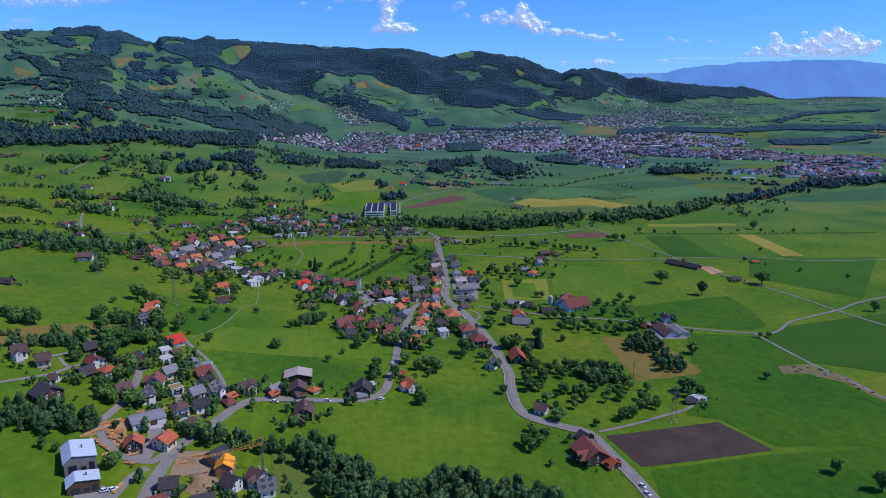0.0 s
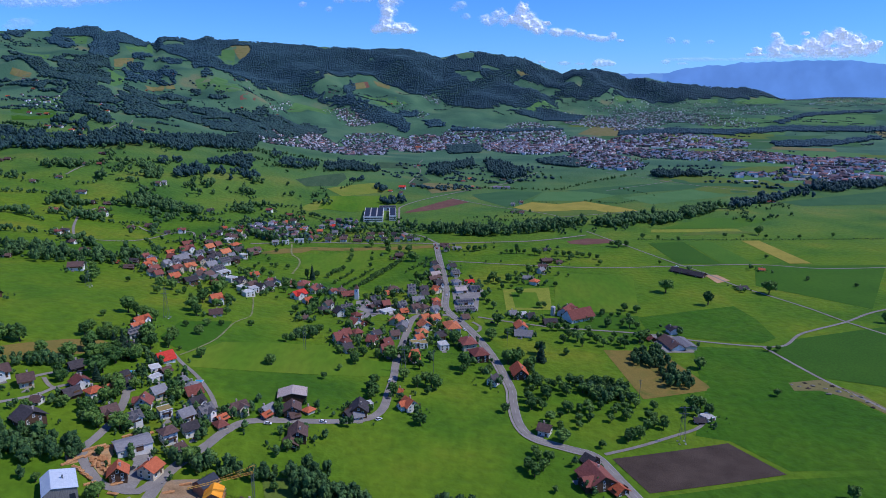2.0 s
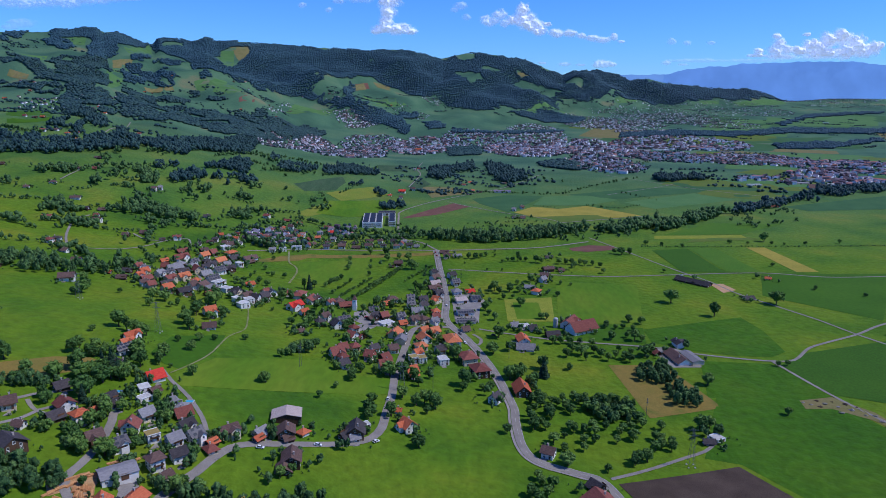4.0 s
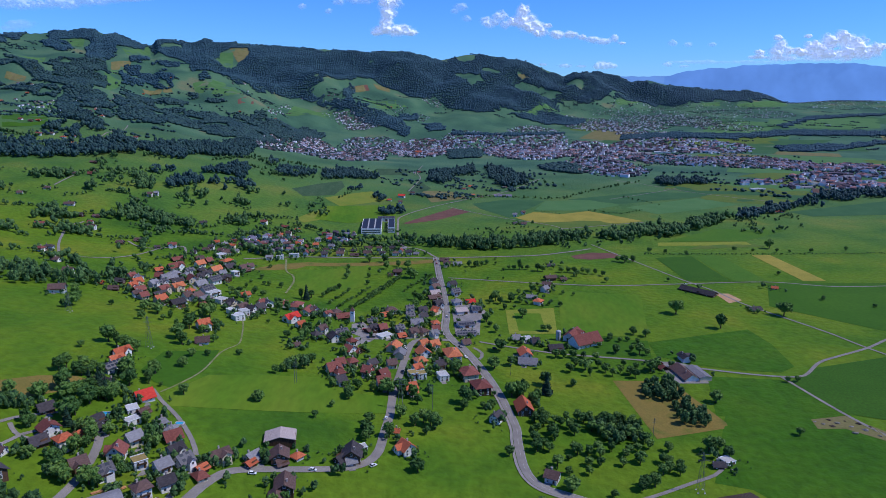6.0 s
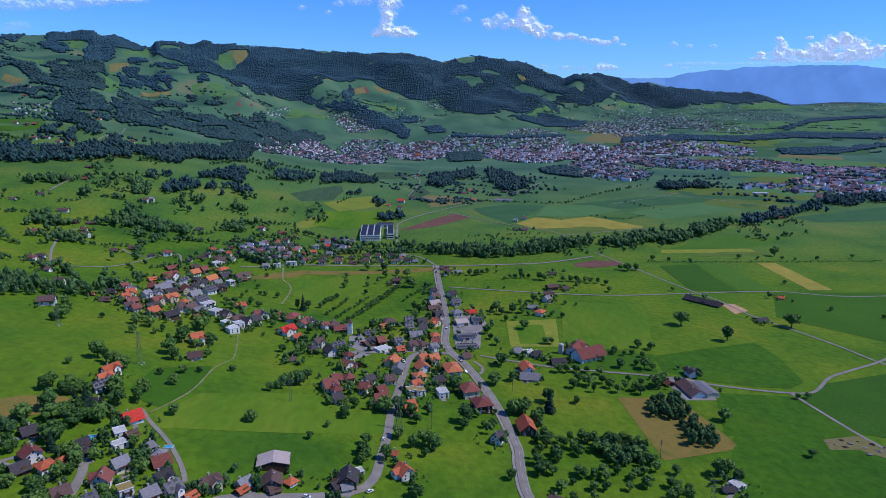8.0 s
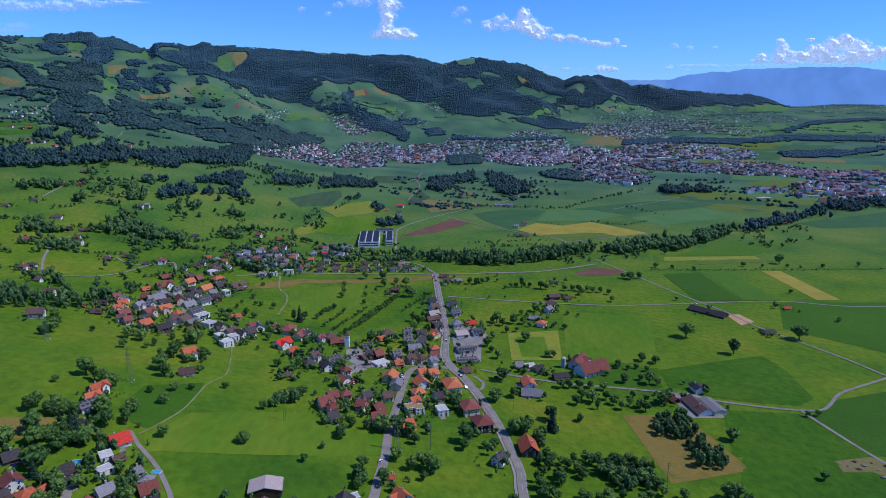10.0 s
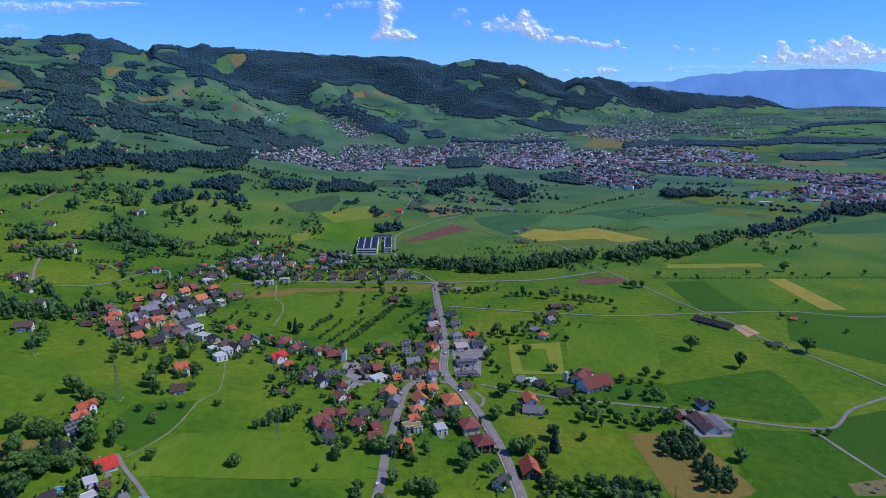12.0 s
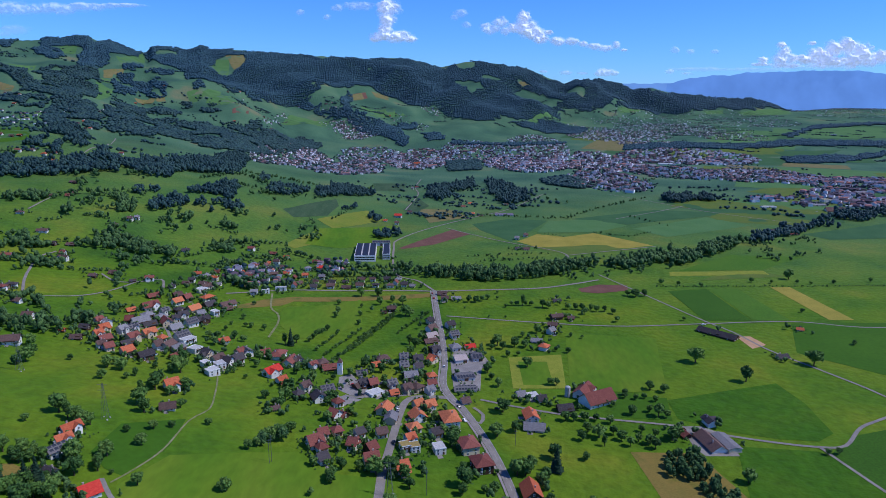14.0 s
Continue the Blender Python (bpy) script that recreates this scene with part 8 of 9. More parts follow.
tree(-100.3, 730.1, 3.5, "fruit")
tree(-98.5, 736.8, 4.6, "fruit")
tree(-97.1, 741.6, 3.4, "fruit")
tree(-96.5, 749.2, 4.6, "fruit")
tree(-93.6, 752.5, 3.3, "fruit")
tree(-92.3, 760.5, 4.1, "fruit")
tree(-90.6, 765.5, 3.5, "fruit")
tree(-103.0, 677.2, 4.6, "fruit")
tree(-99.8, 682.0, 3.8, "fruit")
tree(-100.6, 689.8, 4.3, "fruit")
tree(-96.7, 696.5, 3.6, "fruit")
tree(-95.6, 702.1, 4.2, "fruit")
tree(-94.4, 709.6, 4.5, "fruit")
tree(-93.2, 714.9, 4.0, "fruit")
tree(-91.5, 722.7, 4.1, "fruit")
tree(-88.4, 729.3, 4.3, "fruit")
tree(-88.6, 735.9, 4.9, "fruit")
tree(-85.5, 741.4, 4.6, "fruit")
tree(-84.4, 748.0, 3.7, "fruit")
tree(-82.4, 755.2, 4.1, "fruit")
tree(-80.1, 760.7, 4.7, "fruit")
tree(-79.2, 767.0, 4.7, "fruit")
tree(-99.6, 691.4, 4.4, "fruit")
tree(-96.1, 698.9, 4.6, "fruit")
tree(-92.6, 706.0, 3.9, "fruit")
tree(-92.0, 712.5, 3.2, "fruit")
tree(-89.6, 721.0, 3.4, "fruit")
tree(-87.4, 729.0, 4.4, "fruit")
tree(-86.7, 734.5, 4.3, "fruit")
tree(-84.1, 743.0, 4.5, "fruit")
tree(-82.2, 749.1, 4.8, "fruit")
tree(-79.9, 754.5, 3.7, "fruit")
tree(-78.8, 762.3, 3.4, "fruit")
tree(-75.1, 769.6, 4.6, "fruit")
tree(-73.1, 777.6, 3.4, "fruit")
tree(-71.5, 784.2, 3.8, "fruit")
tree(-69.5, 790.7, 3.2, "fruit")
tree(-67.1, 798.6, 3.1, "fruit")
tree(-64.6, 804.5, 3.8, "fruit")
tree(-90.5, 709.2, 3.8, "fruit")
tree(-88.6, 716.7, 4.9, "fruit")
tree(-86.3, 724.0, 3.9, "fruit")
tree(-83.8, 731.9, 3.7, "fruit")
tree(-82.2, 737.7, 4.5, "fruit")
tree(-80.6, 746.5, 3.9, "fruit")
tree(-77.8, 750.9, 3.5, "fruit")
tree(-76.5, 760.5, 4.3, "fruit")
tree(-74.6, 765.7, 4.4, "fruit")
tree(-71.3, 771.9, 3.0, "fruit")
tree(-70.0, 779.3, 3.3, "fruit")
tree(-68.1, 786.2, 4.3, "fruit")
tree(-65.9, 792.6, 4.9, "fruit")
tree(-65.8, 800.4, 4.8, "fruit")
tree(-62.2, 806.9, 3.6, "fruit")
tree(-61.9, 812.2, 3.2, "fruit")
tree(-87.3, 743.7, 3.2, "fruit")
tree(-85.1, 749.6, 4.4, "fruit")
tree(-81.8, 756.0, 4.5, "fruit")
tree(-80.0, 761.5, 4.1, "fruit")
tree(-76.8, 770.7, 3.8, "fruit")
tree(-75.0, 780.7, 4.0, "fruit")
tree(-72.9, 786.8, 4.4, "fruit")
tree(-71.5, 792.4, 3.8, "fruit")
tree(-68.6, 801.1, 4.4, "fruit")
tree(-64.9, 808.6, 4.5, "fruit")
tree(-63.6, 815.4, 3.5, "fruit")
tree(-60.5, 821.9, 4.8, "fruit")
tree(-122.0, 700.9, 4.8, "fruit")
tree(-121.2, 707.2, 3.7, "fruit")
tree(-118.9, 715.3, 4.9, "fruit")
tree(-117.3, 722.2, 3.2, "fruit")
tree(-115.6, 728.5, 3.5, "fruit")
tree(-114.7, 734.3, 4.3, "fruit")
tree(-113.8, 740.5, 3.5, "fruit")
tree(-111.6, 746.9, 4.1, "fruit")
tree(-111.9, 754.5, 4.2, "fruit")
tree(-52.9, 761.0, 3.4, "fruit")
tree(-49.4, 770.7, 4.7, "fruit")
tree(-45.9, 778.3, 4.9, "fruit")
tree(-41.9, 788.4, 3.2, "fruit")
tree(-39.4, 794.0, 4.7, "fruit")
tree(-36.2, 800.6, 4.5, "fruit")
tree(-31.2, 808.8, 4.2, "fruit")
tree(-28.5, 817.6, 4.7, "fruit")
tree(-25.8, 824.1, 3.4, "fruit")

# ---- the town in the distance ----
def gable_box(L, W, h, rise):
    v = [(-L, -W, -2), (L, -W, -2), (L, W, -2), (-L, W, -2), (-L, -W, h), (L, -W, h), (L, W, h), (-L, W, h), (-L, 0, h + rise), (L, 0, h + rise)]
    f = [(0, 1, 5, 4), (1, 2, 6, 5), (2, 3, 7, 6), (3, 0, 4, 7), (5, 6, 9), (7, 4, 8)]
    g = [(4, 5, 9, 8), (6, 7, 8, 9)]
    return v, f, g


# The bluish roof tones carry distance haze in their colour.
TOWN_ROOF = paint("town_roofs", ((0.09, 0.07, 0.085), (0.22, 0.11, 0.10), (0.34, 0.15, 0.11), (0.19, 0.18, 0.23)), 60, island=1.0)
TOWN_WALL = paint("town_walls", ((0.10, 0.08, 0.08), (0.22, 0.19, 0.20), (0.40, 0.38, 0.40), (0.78, 0.77, 0.78)), 40, island=1.0)


def town(cx, cy, rx, ry, turn, count, size, label):
    """Many small gabled houses round a place, joined into one mesh."""
    vs, fs, ms = [], [], []
    tr = rng.uniform(0, 90)
    tx, ty, th = [], [], []
    for _ in range(int(count * 2.3)):
        a, r = rng.uniform(0, 6.283), math.sqrt(rng.random())
        px, py = r * math.cos(a) * rx, r * math.sin(a) * ry
        c, s = math.cos(radians(turn)), math.sin(radians(turn))
        x, y = cx + c * px - s * py, cy + s * px + c * py
        k = 0.52 * size * rng.uniform(0.75, 1.3) * (1 if y < 2650 else max(0.45, 1 - (y - 2650) / 2600))
        big = rng.random() < 0.07
        v, f, g = gable_box(k * (0.55 if not big else 1.3), k * (0.42 if not big else 0.8), k * rng.uniform(0.45, 0.75), k * rng.uniform(0.15, 0.3))
        ang = radians(tr + rng.choice((0, 90)) + rng.uniform(-12, 12))
        c, s, z, n = math.cos(ang), math.sin(ang), gz(x, y), len(vs)
        vs += [(x + c * p[0] - s * p[1], y + s * p[0] + c * p[1], z + p[2]) for p in v]
        fs += [tuple(i + n for i in q) for q in f + g]
        ms += [0] * len(f) + [1] * len(g)
        for _ in range(rng.choice((1, 1, 2))):
            tx.append(x + rng.uniform(-20, 20)), ty.append(y + rng.uniform(-24, 24)), th.append(rng.uniform(4, 8) * (1 if y < 2650 else 0.6))
    ob = tagged(new("distant_town", mesh_of("distant_town", vs, fs, [TOWN_WALL, TOWN_ROOF], ms)), label, "houses", kind="stuff")
    grove("town_trees", tx, ty, th, 0, M["wood_mid"], "green garden trees between the town houses")
    return ob


def patchwork(x0, x1, y0, y1, count):
    """Strips of crops on the far plain."""
    tones = ("crop_pale", "crop", "crop", "olive", "crop_pale", "crop", "tan")
    for i in range(count):
        y = y0 + (y1 - y0) * (i + rng.random()) / count
        x = x0 + (x1 - x0) * rng.random() * (y / y1)
        a, w, h = radians(rng.choice((-24, -20, 66))), rng.uniform(30, 75) * (1 + y / 3000), rng.uniform(50, 170)
        c, s = math.cos(a), math.sin(a)
        tone = rng.choice(tones)
        drape("field", [(x + c * p - s * q, y + s * p + c * q) for p, q in ((-h, -w), (h, -w), (h, w), (-h, w))], M[tone], 60, "strip of crops on the far plain", 0.03 * (i % 9))


patchwork(420, 2500, 1350, 3700, 46)
town(-501, 2153, 60, 312, 0, 110, 11, "closely built town with brown and red roofs")
town(-332, 2194, 112, 364, 0, 260, 12, "closely built town with brown and red roofs")
town(-299, 2644, 125, 199, 0, 200, 11, "closely built town with brown and red roofs")
town(-426, 3025, 83, 51, 0, 60, 10, "closely built town with brown and red roofs")
town(-119, 2578, 118, 305, 0, 240, 13, "closely built town with brown and red roofs")
town(80, 2850, 140, 276, 0, 200, 12, "closely built town with brown and red roofs")
town(245, 2493, 144, 273, 0, 260, 14, "closely built town with brown and red roofs")
town(343, 3013, 123, 337, 0, 200, 12, "closely built town with brown and red roofs")
town(497, 2543, 160, 307, 0, 260, 15, "closely built town with brown and red roofs")
town(426, 2028, 107, 236, 0, 170, 13, "closely built town with brown and red roofs")
town(870, 2719, 261, 220, 0, 240, 16, "closely built town with brown and red roofs")
town(677, 2261, 131, 195, 0, 130, 13, "closely built town with brown and red roofs")
town(883, 2171, 162, 179, 0, 130, 12, "closely built town with brown and red roofs")
town(671, 3431, 155, 288, 0, 160, 12, "closely built town with brown and red roofs")
town(1072, 3759, 254, 408, 0, 260, 12, "closely built town with brown and red roofs")
town(1614, 4020, 272, 288, 0, 160, 12, "closely built town with brown and red roofs")
town(1049, 1974, 121, 191, 0, 110, 16, "closely built town with brown and red roofs")
town(913, 1702, 89, 150, 0, 70, 18, "closely built town with brown and red roofs")
town(2382, 4543, 316, 131, 0, 160, 14, "closely built town with brown and red roofs")
town(-124, 3518, 56, 31, 0, 30, 9, "closely built town with brown and red roofs")
town(518, 4051, 110, 60, 0, 30, 9, "closely built town with brown and red roofs")
town(-204, 3260, 89, 105, 0, 30, 9, "closely built town with brown and red roofs")
town(-546, 3112, 53, 129, 0, 16, 9, "closely built town with brown and red roofs")
town(-707, 2881, 28, 188, 0, 16, 9, "closely built town with brown and red roofs")
town(-1044, 1907, 87, 226, 0, 36, 9, "closely built town with brown and red roofs")
town(742, 1665, 75, 72, 0, 20, 16, "closely built town with brown and red roofs")
town(-241, 942, 39, 44, 0, 24, 11, "closely built town with brown and red roofs")
town(-161, 1014, 23, 43, 0, 8, 11, "closely built town with brown and red roofs")
town(1126, 3609, 348, 253, 0, 220, 11, "closely built town with brown and red roofs")
town(756, 3353, 242, 199, 0, 200, 12, "closely built town with brown and red roofs")
town(1279, 3339, 161, 154, 0, 90, 11, "closely built town with brown and red roofs")
town(1765, 4271, 179, 68, 0, 60, 9, "closely built town with brown and red roofs")
town(2327, 4526, 318, 20, 0, 140, 9, "closely built town with brown and red roofs")
town(2356, 4315, 276, 125, 0, 90, 9, "closely built town with brown and red roofs")
town(1378, 4113, 217, 66, 0, 70, 9, "closely built town with brown and red roofs")
town(-401, 3042, 111, 57, 0, 90, 10, "closely built town with brown and red roofs")
town(885, 3802, 207, 46, 0, 60, 10, "closely built town with brown and red roofs")
town(-569, 2333, 63, 232, 0, 90, 12, "closely built town with brown and red roofs")
town(-483, 2465, 60, 95, 0, 120, 12, "closely built town with brown and red roofs")
town(488, 4041, 132, 43, 0, 40, 8, "closely built town with brown and red roofs")
town(1230, 4163, 158, 26, 0, 50, 9, "closely built town with brown and red roofs")
town(917, 2205, 162, 158, 0, 130, 13, "closely built town with brown and red roofs")
town(841, 3079, 148, 92, 0, 70, 11, "closely built town with brown and red roofs")
town(1015, 2055, 101, 61, 0, 50, 14, "closely built town with brown and red roofs")
town(1200, 2067, 67, 92, 0, 60, 14, "closely built town with brown and red roofs")

# ---- small things ----


def cyl(r, x0, x1, k=10):
    g = [i / k * 6.2832 for i in range(k)]
    v = [(x, r * math.cos(a), r * math.sin(a)) for x in (x0, x1) for a in g]
    return v, [tuple(range(k))[::-1], tuple(range(k, 2 * k))] + [(i, (i + 1) % k, k + (i + 1) % k, k + i) for i in range(k)]


RIM = mesh_of("rim", *cyl(0.2, -0.125, 0.125), [M["steel"]])
WHEEL = mesh_of("wheel", *cyl(0.33, -0.11, 0.11), [M["rubber"]])
BODY_V = [(-2.1, -0.85, 0.25), (2.1, -0.85, 0.25), (2.1, 0.85, 0.25), (-2.1, 0.85, 0.25), (-2.15, -0.88, 0.8), (2.15, -0.88, 0.72), (2.15, 0.88, 0.72), (-2.15, 0.88, 0.8)]
CABIN_V = [(-1.9, -0.8, 0.8), (1.05, -0.8, 0.76), (1.05, 0.8, 0.76), (-1.9, 0.8, 0.8), (-1.5, -0.66, 1.42), (0.3, -0.66, 1.45), (0.3, 0.66, 1.45), (-1.5, 0.66, 1.42)]
ROOF_V = [(-1.5, -0.66, 1.43), (0.3, -0.66, 1.46), (0.3, 0.66, 1.46), (-1.5, 0.66, 1.43), (-1.4, -0.6, 1.5), (0.2, -0.6, 1.53), (0.2, 0.6, 1.53), (-1.4, 0.6, 1.5)]
SIX = box(0, 1, 0, 1, 0, 1)[1]
CAR_PARTS = {}


def car(x, y, rot, tone):
    """A passenger car: body, glass cabin, roof and four wheels."""
    if tone not in CAR_PARTS:
        m = M["car_" + tone]
        CAR_PARTS[tone] = (mesh_of("body", BODY_V, SIX, [m]), mesh_of("windows", CABIN_V, SIX, [M["glass"]]), mesh_of("roof", ROOF_V, SIX, [m]))
    root = new("car")
    line = gz(x + math.cos(radians(rot)), y + math.sin(radians(rot)))
    root.matrix_basis = pose(x, y, gz(x, y) + lift(x, y) + 0.04, 0, -math.degrees(math.atan(line - gz(x, y))), rot)
    tagged(root, f"small {tone} passenger car on the village road", "car", "cars in the village")
    for n, me in zip(("body", "cabin", "roof"), CAR_PARTS[tone]):
        part(n, me, root)
    for a in (-1.3, 1.3):
        for b in (-0.82, 0.82):
            wh = part("wheel", WHEEL, root)
            wh.matrix_basis = pose(a, b, 0.33, 0, 0, 90)
            part("rim", RIM, wh, "grey metal rim")
    return root


def rod(p, q, r, k=5):
    v, f = limb(p, q, r, r, k)
    return [tuple(w) for w in v.tolist()], [tuple(w) for w in f.tolist()]


def pole(x, y, h):
    root = new("power_pole")
    root.location = (x, y, gz(x, y))
    tagged(root, "tall slim grey power pole standing in the meadow", "pole", "power poles")
    part("shaft", mesh_of("shaft", *join([(rod((0, 0, -0.5), (0, 0, h), 0.16), 0)])[:2], [M["steel"]]), root)
    for i in range(3):
        part("crossarm", mesh_of("crossarm", *box(-1.1, 1.1, -0.06, 0.06, h - 0.8 - i * 1.2, h - 0.65 - i * 1.2), [M["steel"]]), root)
    return root


def pylon(x, y, h):
    """Four-legged lattice mast."""
    root = new("lattice_pylon")
    root.location = (x, y, gz(x, y))
    tagged(root, "grey steel lattice power pylon on four concrete feet", "pylon", "power pylons")
    w = 1.9

    def at(i, z):
        k = w * (1 - 0.85 * z / h)
        return ((k, k), (-k, k), (-k, -k), (k, -k))[i % 4]
    for i in range(4):
        part("leg", mesh_of("leg", *rod((*at(i, 0), -0.3), (*at(i, h), h), 0.09), [M["steel"]]), root)
        a = at(i, 0)
        part("footing", mesh_of("footing", *box(a[0] - 0.45, a[0] + 0.45, a[1] - 0.45, a[1] + 0.45, -0.6, 0.35), [M["line"]]), root)
        seg = []
        for j in range(7):
            z0, z1 = h * j / 7, h * (j + 1) / 7
            seg.append((rod((*at(i, z0), z0), (*at(i + 1, z1), z1), 0.05, 4), 0))
        part("bracing", mesh_of("bracing", *join(seg)[:2], [M["steel"]]), root)
    for z in (h * 0.8, h * 0.95):
        part("crossarm", mesh_of("crossarm", *box(-3.2, 3.2, -0.12, 0.12, z, z + 0.2), [M["steel"]]), root)
    return root


def tower_crane(x, y, h, jib):
    """A slim tower crane with its jib, counter jib and ties."""
    root = new("tower_crane")
    root.location = (x, y, gz(x, y))
    tagged(root, "yellow tower crane with long jib over a building site", "crane")
    seg = []
    for a, b in ((0.5, 0.5), (-0.5, 0.5), (-0.5, -0.5), (0.5, -0.5)):
        seg.append((rod((a, b, -0.5), (a, b, h), 0.1, 4), 0))
    for j in range(10):
        z0, z1 = h * j / 10, h * (j + 1) / 10
        seg += [(rod((0.5, 0.5, z0), (-0.5, 0.5, z1), 0.05, 4), 0), (rod((-0.5, -0.5, z0), (0.5, -0.5, z1), 0.05, 4), 0), (rod((0.5, -0.5, z0), (0.5, 0.5, z1), 0.05, 4), 0)]
    part("mast", mesh_of("mast", *join(seg)[:2], [M["steel"]]), root)
    v = np.array(jib)
    n = np.array((-v[1], v[0])) / np.linalg.norm(v) * 0.45
    seg = []
    for s in (-1, 1):
        seg.append((rod((n[0] * s, n[1] * s, h), (v[0] + n[0] * s, v[1] + n[1] * s, h + 0.3), 0.12, 4), 0))
    seg.append((rod((0, 0, h + 1.0), (v[0], v[1], h + 0.9), 0.12, 4), 0))
    for j in range(16):
        p, q = v * j / 16, v * (j + 0.5) / 16
        seg += [(rod((p[0] + n[0], p[1] + n[1], h), (q[0], q[1], h + 0.95), 0.06, 4), 0), (rod((p[0] - n[0], p[1] - n[1], h), (q[0], q[1], h + 0.95), 0.06, 4), 0)]
    part("jib", mesh_of("jib", *join(seg)[:2], [M["crane"]]), root, "yellow lattice jib")
    part("apex", mesh_of("apex", *join([(rod((0, 0, h), (1.2, 0.7, h + 4.0), 0.14, 4), 0)])[:2], [M["crane"]]), root)
    part("tie", mesh_of("tie", *join([(rod((1.2, 0.7, h + 4.0), (v[0] * 0.65, v[1] * 0.65, h + 1.0), 0.07, 4), 0), (rod((1.2, 0.7, h + 4.0), (v[0] * 0.3, v[1] * 0.3, h + 1.0), 0.07, 4), 0)])[:2], [M["crane"]]), root)
    part("ballast", mesh_of("ballast", *box(-1.6, 1.6, -1.6, 1.6, -0.3, 0.9), [M["line"]]), root)
    return root


PLANK = mesh_of("plank", *box(-2.6, 2.6, -0.18, 0.18, 0, 0.26), [M["log"]])


def timber_stack(x, y, rot):
    root = new("timber_stack")
    root.matrix_basis = pose(x, y, gz(x, y) + 0.1, 0, 0, rot)
    tagged(root, "stack of pale sawn timber planks in the yard", "timber stack", "timber stacks")
    for i in range(2):
        for j in range(4):
            p = part("plank", PLANK, root)
            p.location = (rng.uniform(-0.25, 0.25), (j - 1.5) * 0.42 + rng.uniform(-0.03, 0.03), 0.12 + i * 0.3)
    return root


def church_tower(x, y, w, h):
    root = new("chapel_tower")
    root.location = (x, y, gz(x, y))
    tagged(root, "white plastered chapel tower with a brown saddle roof", "tower")
    k = w / 2
    part("wall", mesh_of("wall", *box(-k, k, -k, k, -1, h), [M["plaster"]]), root)
    part("roof", mesh_of("roof", [(-k - 0.3, -k - 0.3, h), (k + 0.3, -k - 0.3, h), (k + 0.3, k + 0.3, h), (-k - 0.3, k + 0.3, h), (0, 0, h + 4.2)], [(0, 1, 4), (1, 2, 4), (2, 3, 4), (3, 0, 4), (3, 2, 1, 0)], [ROOF_M["b"]]), root)
    for a in (0, 90, 180, 270):
        part("belfry_window", WINDOW, root).matrix_basis = pose(0, 0, h - 1.8, 0, 0, a) @ pose(0, -k - 0.03, 0)
    return root


def shell_house(x, y, rot, cover):
    """A house under construction, with scaffolding poles."""
    root = new("house_shell")
    root.matrix_basis = pose(x, y, gz(x, y), 0, 0, rot)
    tagged(root, "unfinished house with bare red-brown timber walls" + (" and orange roof sheeting" if cover == "tarp" else " and dark roof"), "house")
    L, W, h, r = 4.6, 3.8, 5.0, 2.4
    v, f, g = gable_box(L, W, h, r)
    part("wall", mesh_of("wall", v, f, [M["rosy"]]), root)
    for s in (-1, 1):
        part("roof_sheet", mesh_of("roof_sheet", [(-L - 0.5, s * (W + 0.6), h - 0.3), (L + 0.5, s * (W + 0.6), h - 0.3), (L + 0.5, 0, h + r + 0.1), (-L - 0.5, 0, h + r + 0.1), (-L - 0.5, s * (W + 0.6), h - 0.15), (L + 0.5, s * (W + 0.6), h - 0.15), (L + 0.5, 0, h + r + 0.25), (-L - 0.5, 0, h + r + 0.25)], SIX, [M[cover]]), root)
    for i in range(5):
        for s in (-1, 1):
            part("scaffold_pole", mesh_of("scaffold_pole", *rod((-L + i * L / 2, s * (W + 1.1), -0.5), (-L + i * L / 2, s * (W + 1.1), 5.5), 0.06, 4), [M["steel"]]), root)
    for s in (-1, 1):
        for z in (2.0, 4.0):
            part("scaffold_deck", mesh_of("scaffold_deck", *box(-L, L, s * (W + 0.85) - 0.3, s * (W + 0.85) + 0.3, z, z + 0.06), [M["log"]]), root)
    for i in range(3):
        part("window", WINDOW, root).matrix_basis = pose(-3 + 3 * i, -W - 0.03, 1.5)
    return root


def pool(x, y):
    root = new("garden_pool")
    root.location = (x, y, gz(x, y) + 0.25)
    tagged(root, "small blue garden swimming pool with pale rim", "pool", "garden pools")
    part("rim", mesh_of("rim", *join([(box(-2.6, 2.6, -1.8, -1.4, -0.5, 0.2), 0), (box(-2.6, 2.6, 1.4, 1.8, -0.5, 0.2), 0), (box(-2.6, -2.2, -1.4, 1.4, -0.5, 0.2), 0), (box(2.2, 2.6, -1.4, 1.4, -0.5, 0.2), 0)])[:2], [M["line"]]), root)
    part("water", mesh_of("water", *box(-2.2, 2.2, -1.4, 1.4, -0.5, 0.1), [M["blue"]]), root)
    return root


def silo(x, y, r, h):
    root = new("silo")
    root.location = (x, y, gz(x, y))
    tagged(root, "white upright farm silo with domed top", "silo")
    k = 16
    rings = [(r, -0.5), (r, h), (r * 0.8, h + 0.6), (r * 0.4, h + 1.0)]
    v = [(a * math.cos(i / k * 6.2832), a * math.sin(i / k * 6.2832), z) for a, z in rings for i in range(k)]
    f = [(j * k + i, j * k + (i + 1) % k, (j + 1) * k + (i + 1) % k, (j + 1) * k + i) for j in range(3) for i in range(k)] + [tuple(range(3 * k, 4 * k))]
    part("tank", mesh_of("tank", v, f, [M["line"]]), root)
    part("ladder", mesh_of("ladder", *box(-0.25, 0.25, -r - 0.15, -r - 0.02, 0, h), [M["steel"]]), root)
    return root


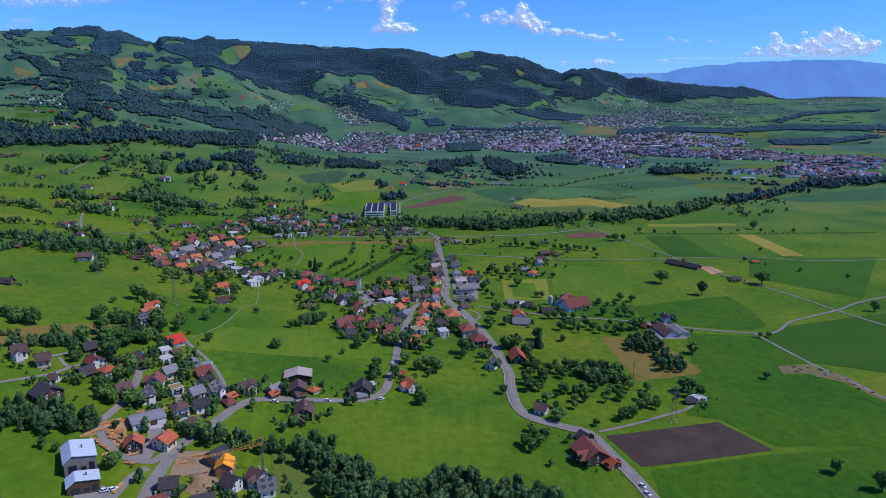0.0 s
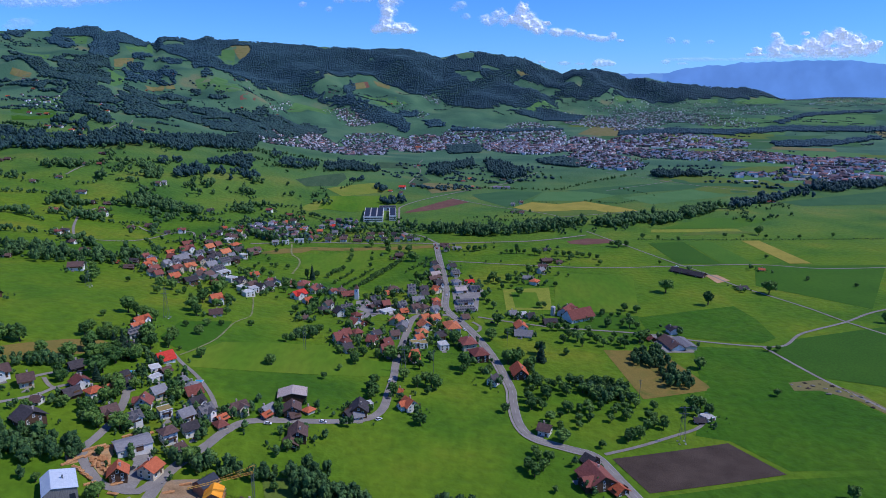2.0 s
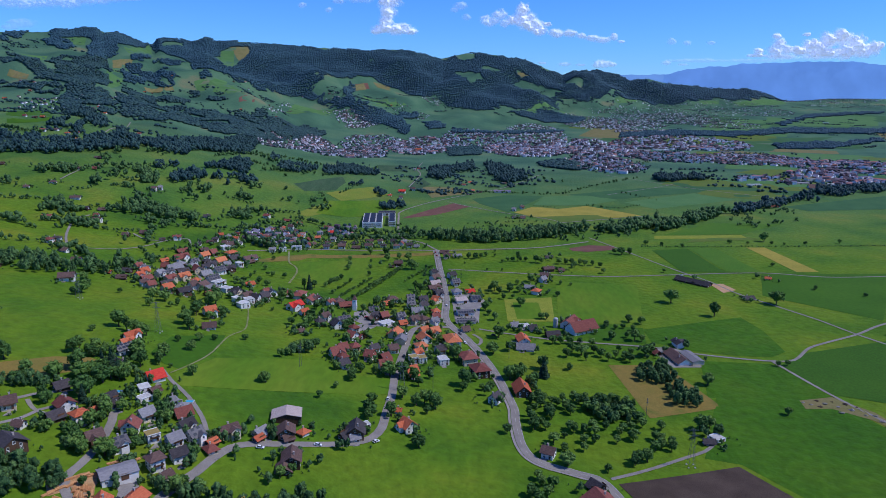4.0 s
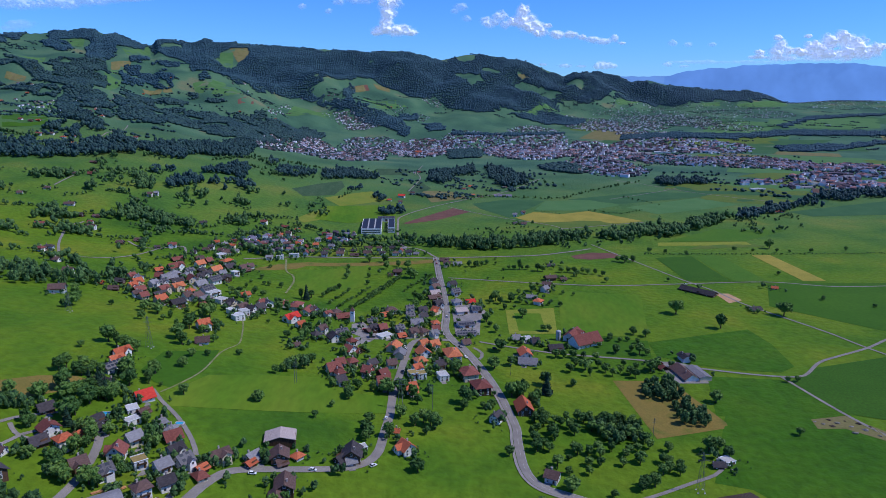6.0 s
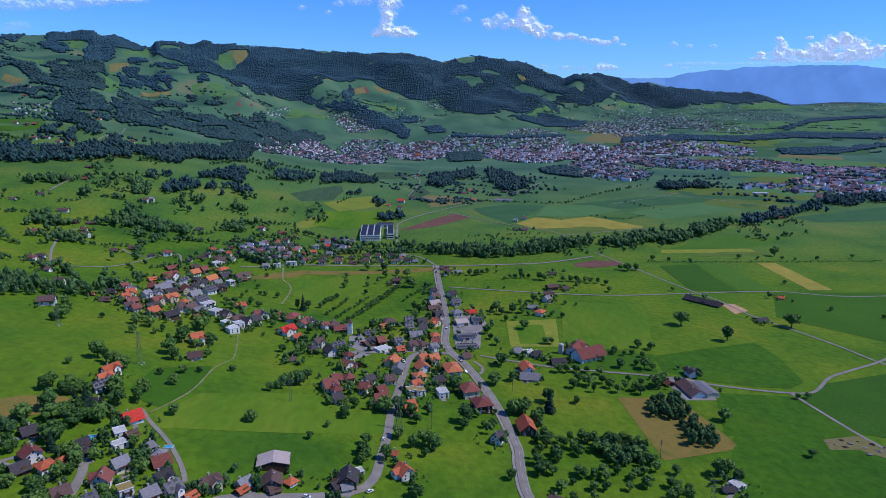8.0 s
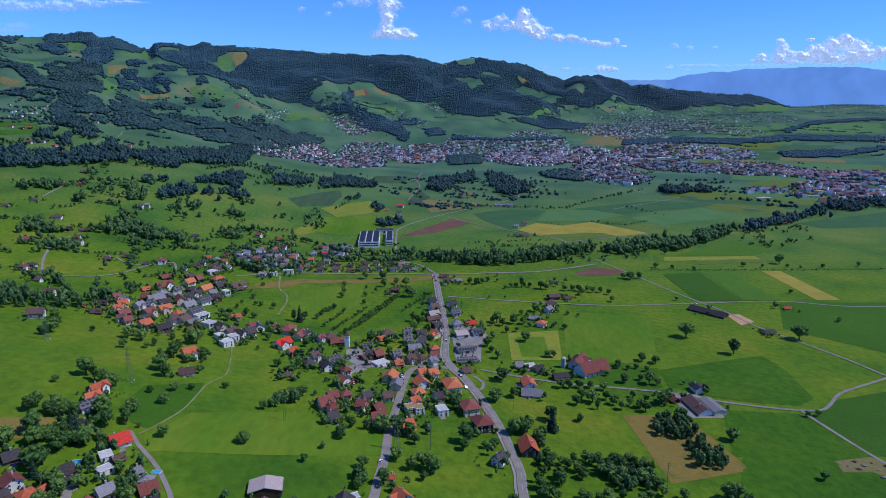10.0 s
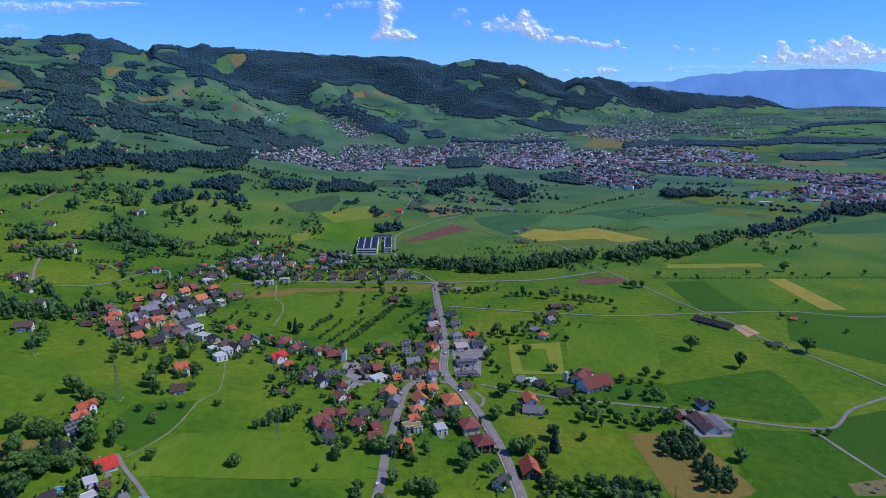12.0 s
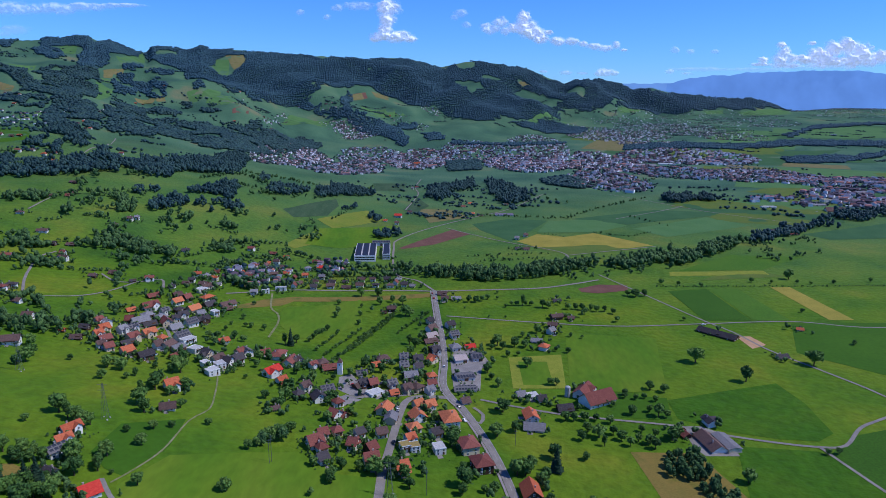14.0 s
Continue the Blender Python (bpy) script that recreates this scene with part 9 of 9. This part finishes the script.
def rubble(x, y, r):
    v, f = lumps([np.array((0, 0, r * 0.2)), np.array((r * 0.6, 0.2, 0.1)), np.array((-r * 0.5, r * 0.3, 0.1))], [r * 0.8, r * 0.5, r * 0.55], ICO1, 0.3)
    ob = new("spoil_heap", mesh_of("spoil_heap", (v * (1, 1, 0.6)).tolist(), f.tolist(), [rng.choice((M["gravel"], M["pave"], M["soil"]))]))
    ob.location = (x, y, gz(x, y) + 0.15)
    return tagged(ob, "heap of stones and rubble in the gravel yard", "heap", "heaps in the gravel yard")


# ---- cars, poles, crane, timber and other small things ----
pole(-13.5, 477.1, 18)
pole(-108.0, 492.2, 18)
pole(-108.8, 489.9, 16)
pole(126.9, 450.2, 16)
pole(44.5, 546.0, 12)
pylon(-218.0, 512.6, 24)
pylon(138.2, 395.8, 24)
pylon(-306.1, 567.5, 22)
pylon(-34.6, 472.5, 22)
car(100.0, 323.1, -52, "white")
car(100.5, 316.0, -52, "white")
car(-42.7, 455.7, 80, "white")
car(-44.0, 397.7, 45, "white")
car(-134.2, 345.8, 70, "red")
car(-38.3, 536.8, 82, "dark")
car(-23.8, 893.9, 100, "red")
car(-21.3, 876.7, 95, "red")
car(-40.3, 592.8, 80, "white")
car(-39.4, 587.9, 80, "white")
car(-39.4, 582.9, 80, "dark")
car(-39.5, 578.1, 80, "white")
car(-218.6, 468.2, 0, "white")
car(-152.6, 268.9, 50, "white")
car(-148.3, 355.1, 80, "dark")
car(-32.9, 417.6, 10, "white")
car(5.1, 560.1, 20, "white")
car(10.1, 577.6, -60, "white")
car(6.1, 600.0, -60, "dark")
car(-152.4, 309.9, 70, "dark")
car(-75.3, 384.9, 0, "white")
car(-104.2, 372.6, 10, "white")
car(-5.3, 750.4, 95, "dark")
car(-6.4, 680.2, 90, "white")
car(260.0, 796.7, 10, "white")
car(35.3, 600.2, -5, "dark")
car(-4.1, 790.7, 90, "white")
car(-149.9, 270.6, 50, "white")
car(-69.3, 610.0, 20, "dark")
car(-78.4, 627.5, 0, "red")
car(-84.4, 376.6, 0, "dark")
tower_crane(-92.2, 302.9, 15.0, (-25.0, -14.0))
church_tower(-92.6, 650.2, 4.0, 10.5)
timber_stack(-177.1, 318.3, 48)
timber_stack(-175.4, 320.6, 47)
timber_stack(-173.0, 322.9, 51)
timber_stack(-169.6, 324.2, 46)
timber_stack(-167.0, 325.4, 46)
timber_stack(-174.7, 314.4, 70)
timber_stack(-171.8, 312.0, 110)
timber_stack(-171.4, 314.6, 114)
timber_stack(-169.5, 314.2, 116)
timber_stack(-167.6, 313.8, 117)
timber_stack(-165.7, 313.3, 118)
timber_stack(-163.6, 311.7, 118)
timber_stack(-167.0, 308.8, 118)
timber_stack(-164.6, 307.4, 117)
timber_stack(-162.7, 306.9, 118)
timber_stack(-160.5, 303.9, 117)
timber_stack(-169.3, 309.1, 105)
timber_stack(-180.1, 305.5, 53)
timber_stack(-179.0, 308.5, 53)
timber_stack(-177.8, 310.6, 48)
timber_stack(-181.1, 312.8, 42)
timber_stack(-181.0, 315.3, 42)
timber_stack(-172.6, 302.4, -28)
timber_stack(-169.3, 300.1, -28)
timber_stack(-166.7, 298.6, -31)
timber_stack(-175.0, 303.8, -23)
timber_stack(-153.5, 297.9, 34)
timber_stack(-152.8, 299.5, 34)
timber_stack(-164.0, 294.6, 36)
timber_stack(-162.1, 294.1, 36)
timber_stack(-152.1, 290.7, -10)
timber_stack(-148.8, 270.8, 93)
timber_stack(-148.3, 273.6, 93)
timber_stack(-166.6, 330.5, 39)
timber_stack(-162.0, 334.9, 40)
timber_stack(-157.7, 341.2, 48)
timber_stack(-130.3, 298.6, 24)
timber_stack(-125.5, 306.6, 22)
timber_stack(-166.0, 335.8, 38)
shell_house(-109.1, 297.8, 100, 'tarp')
shell_house(-115.0, 304.8, 60, 'panel')
pool(-195.4, 402.3)
pool(-139.1, 358.2)
pool(-156.1, 409.1)
pool(-196.0, 405.5)
pool(-243.4, 641.0)
silo(92.8, 626.9, 2.2, 8)
rubble(241.9, 476.6, 1.1)
rubble(245.8, 473.5, 1.5)
rubble(252.3, 478.6, 1.8)
rubble(255.6, 474.4, 2.1)
rubble(261.9, 477.1, 1.1)
rubble(262.2, 469.5, 1.5)
rubble(268.9, 473.2, 1.8)
rubble(268.6, 464.8, 2.1)
rubble(274.1, 465.3, 1.1)
rubble(273.6, 457.0, 1.5)
rubble(279.1, 456.1, 1.8)
rubble(279.5, 448.4, 2.1)
rubble(283.5, 444.6, 1.1)
rubble(284.5, 435.0, 1.5)
rubble(250.2, 469.9, 1.8)
rubble(259.9, 461.1, 2.1)
rubble(274.1, 469.0, 1.1)
rubble(278.1, 440.4, 1.5)
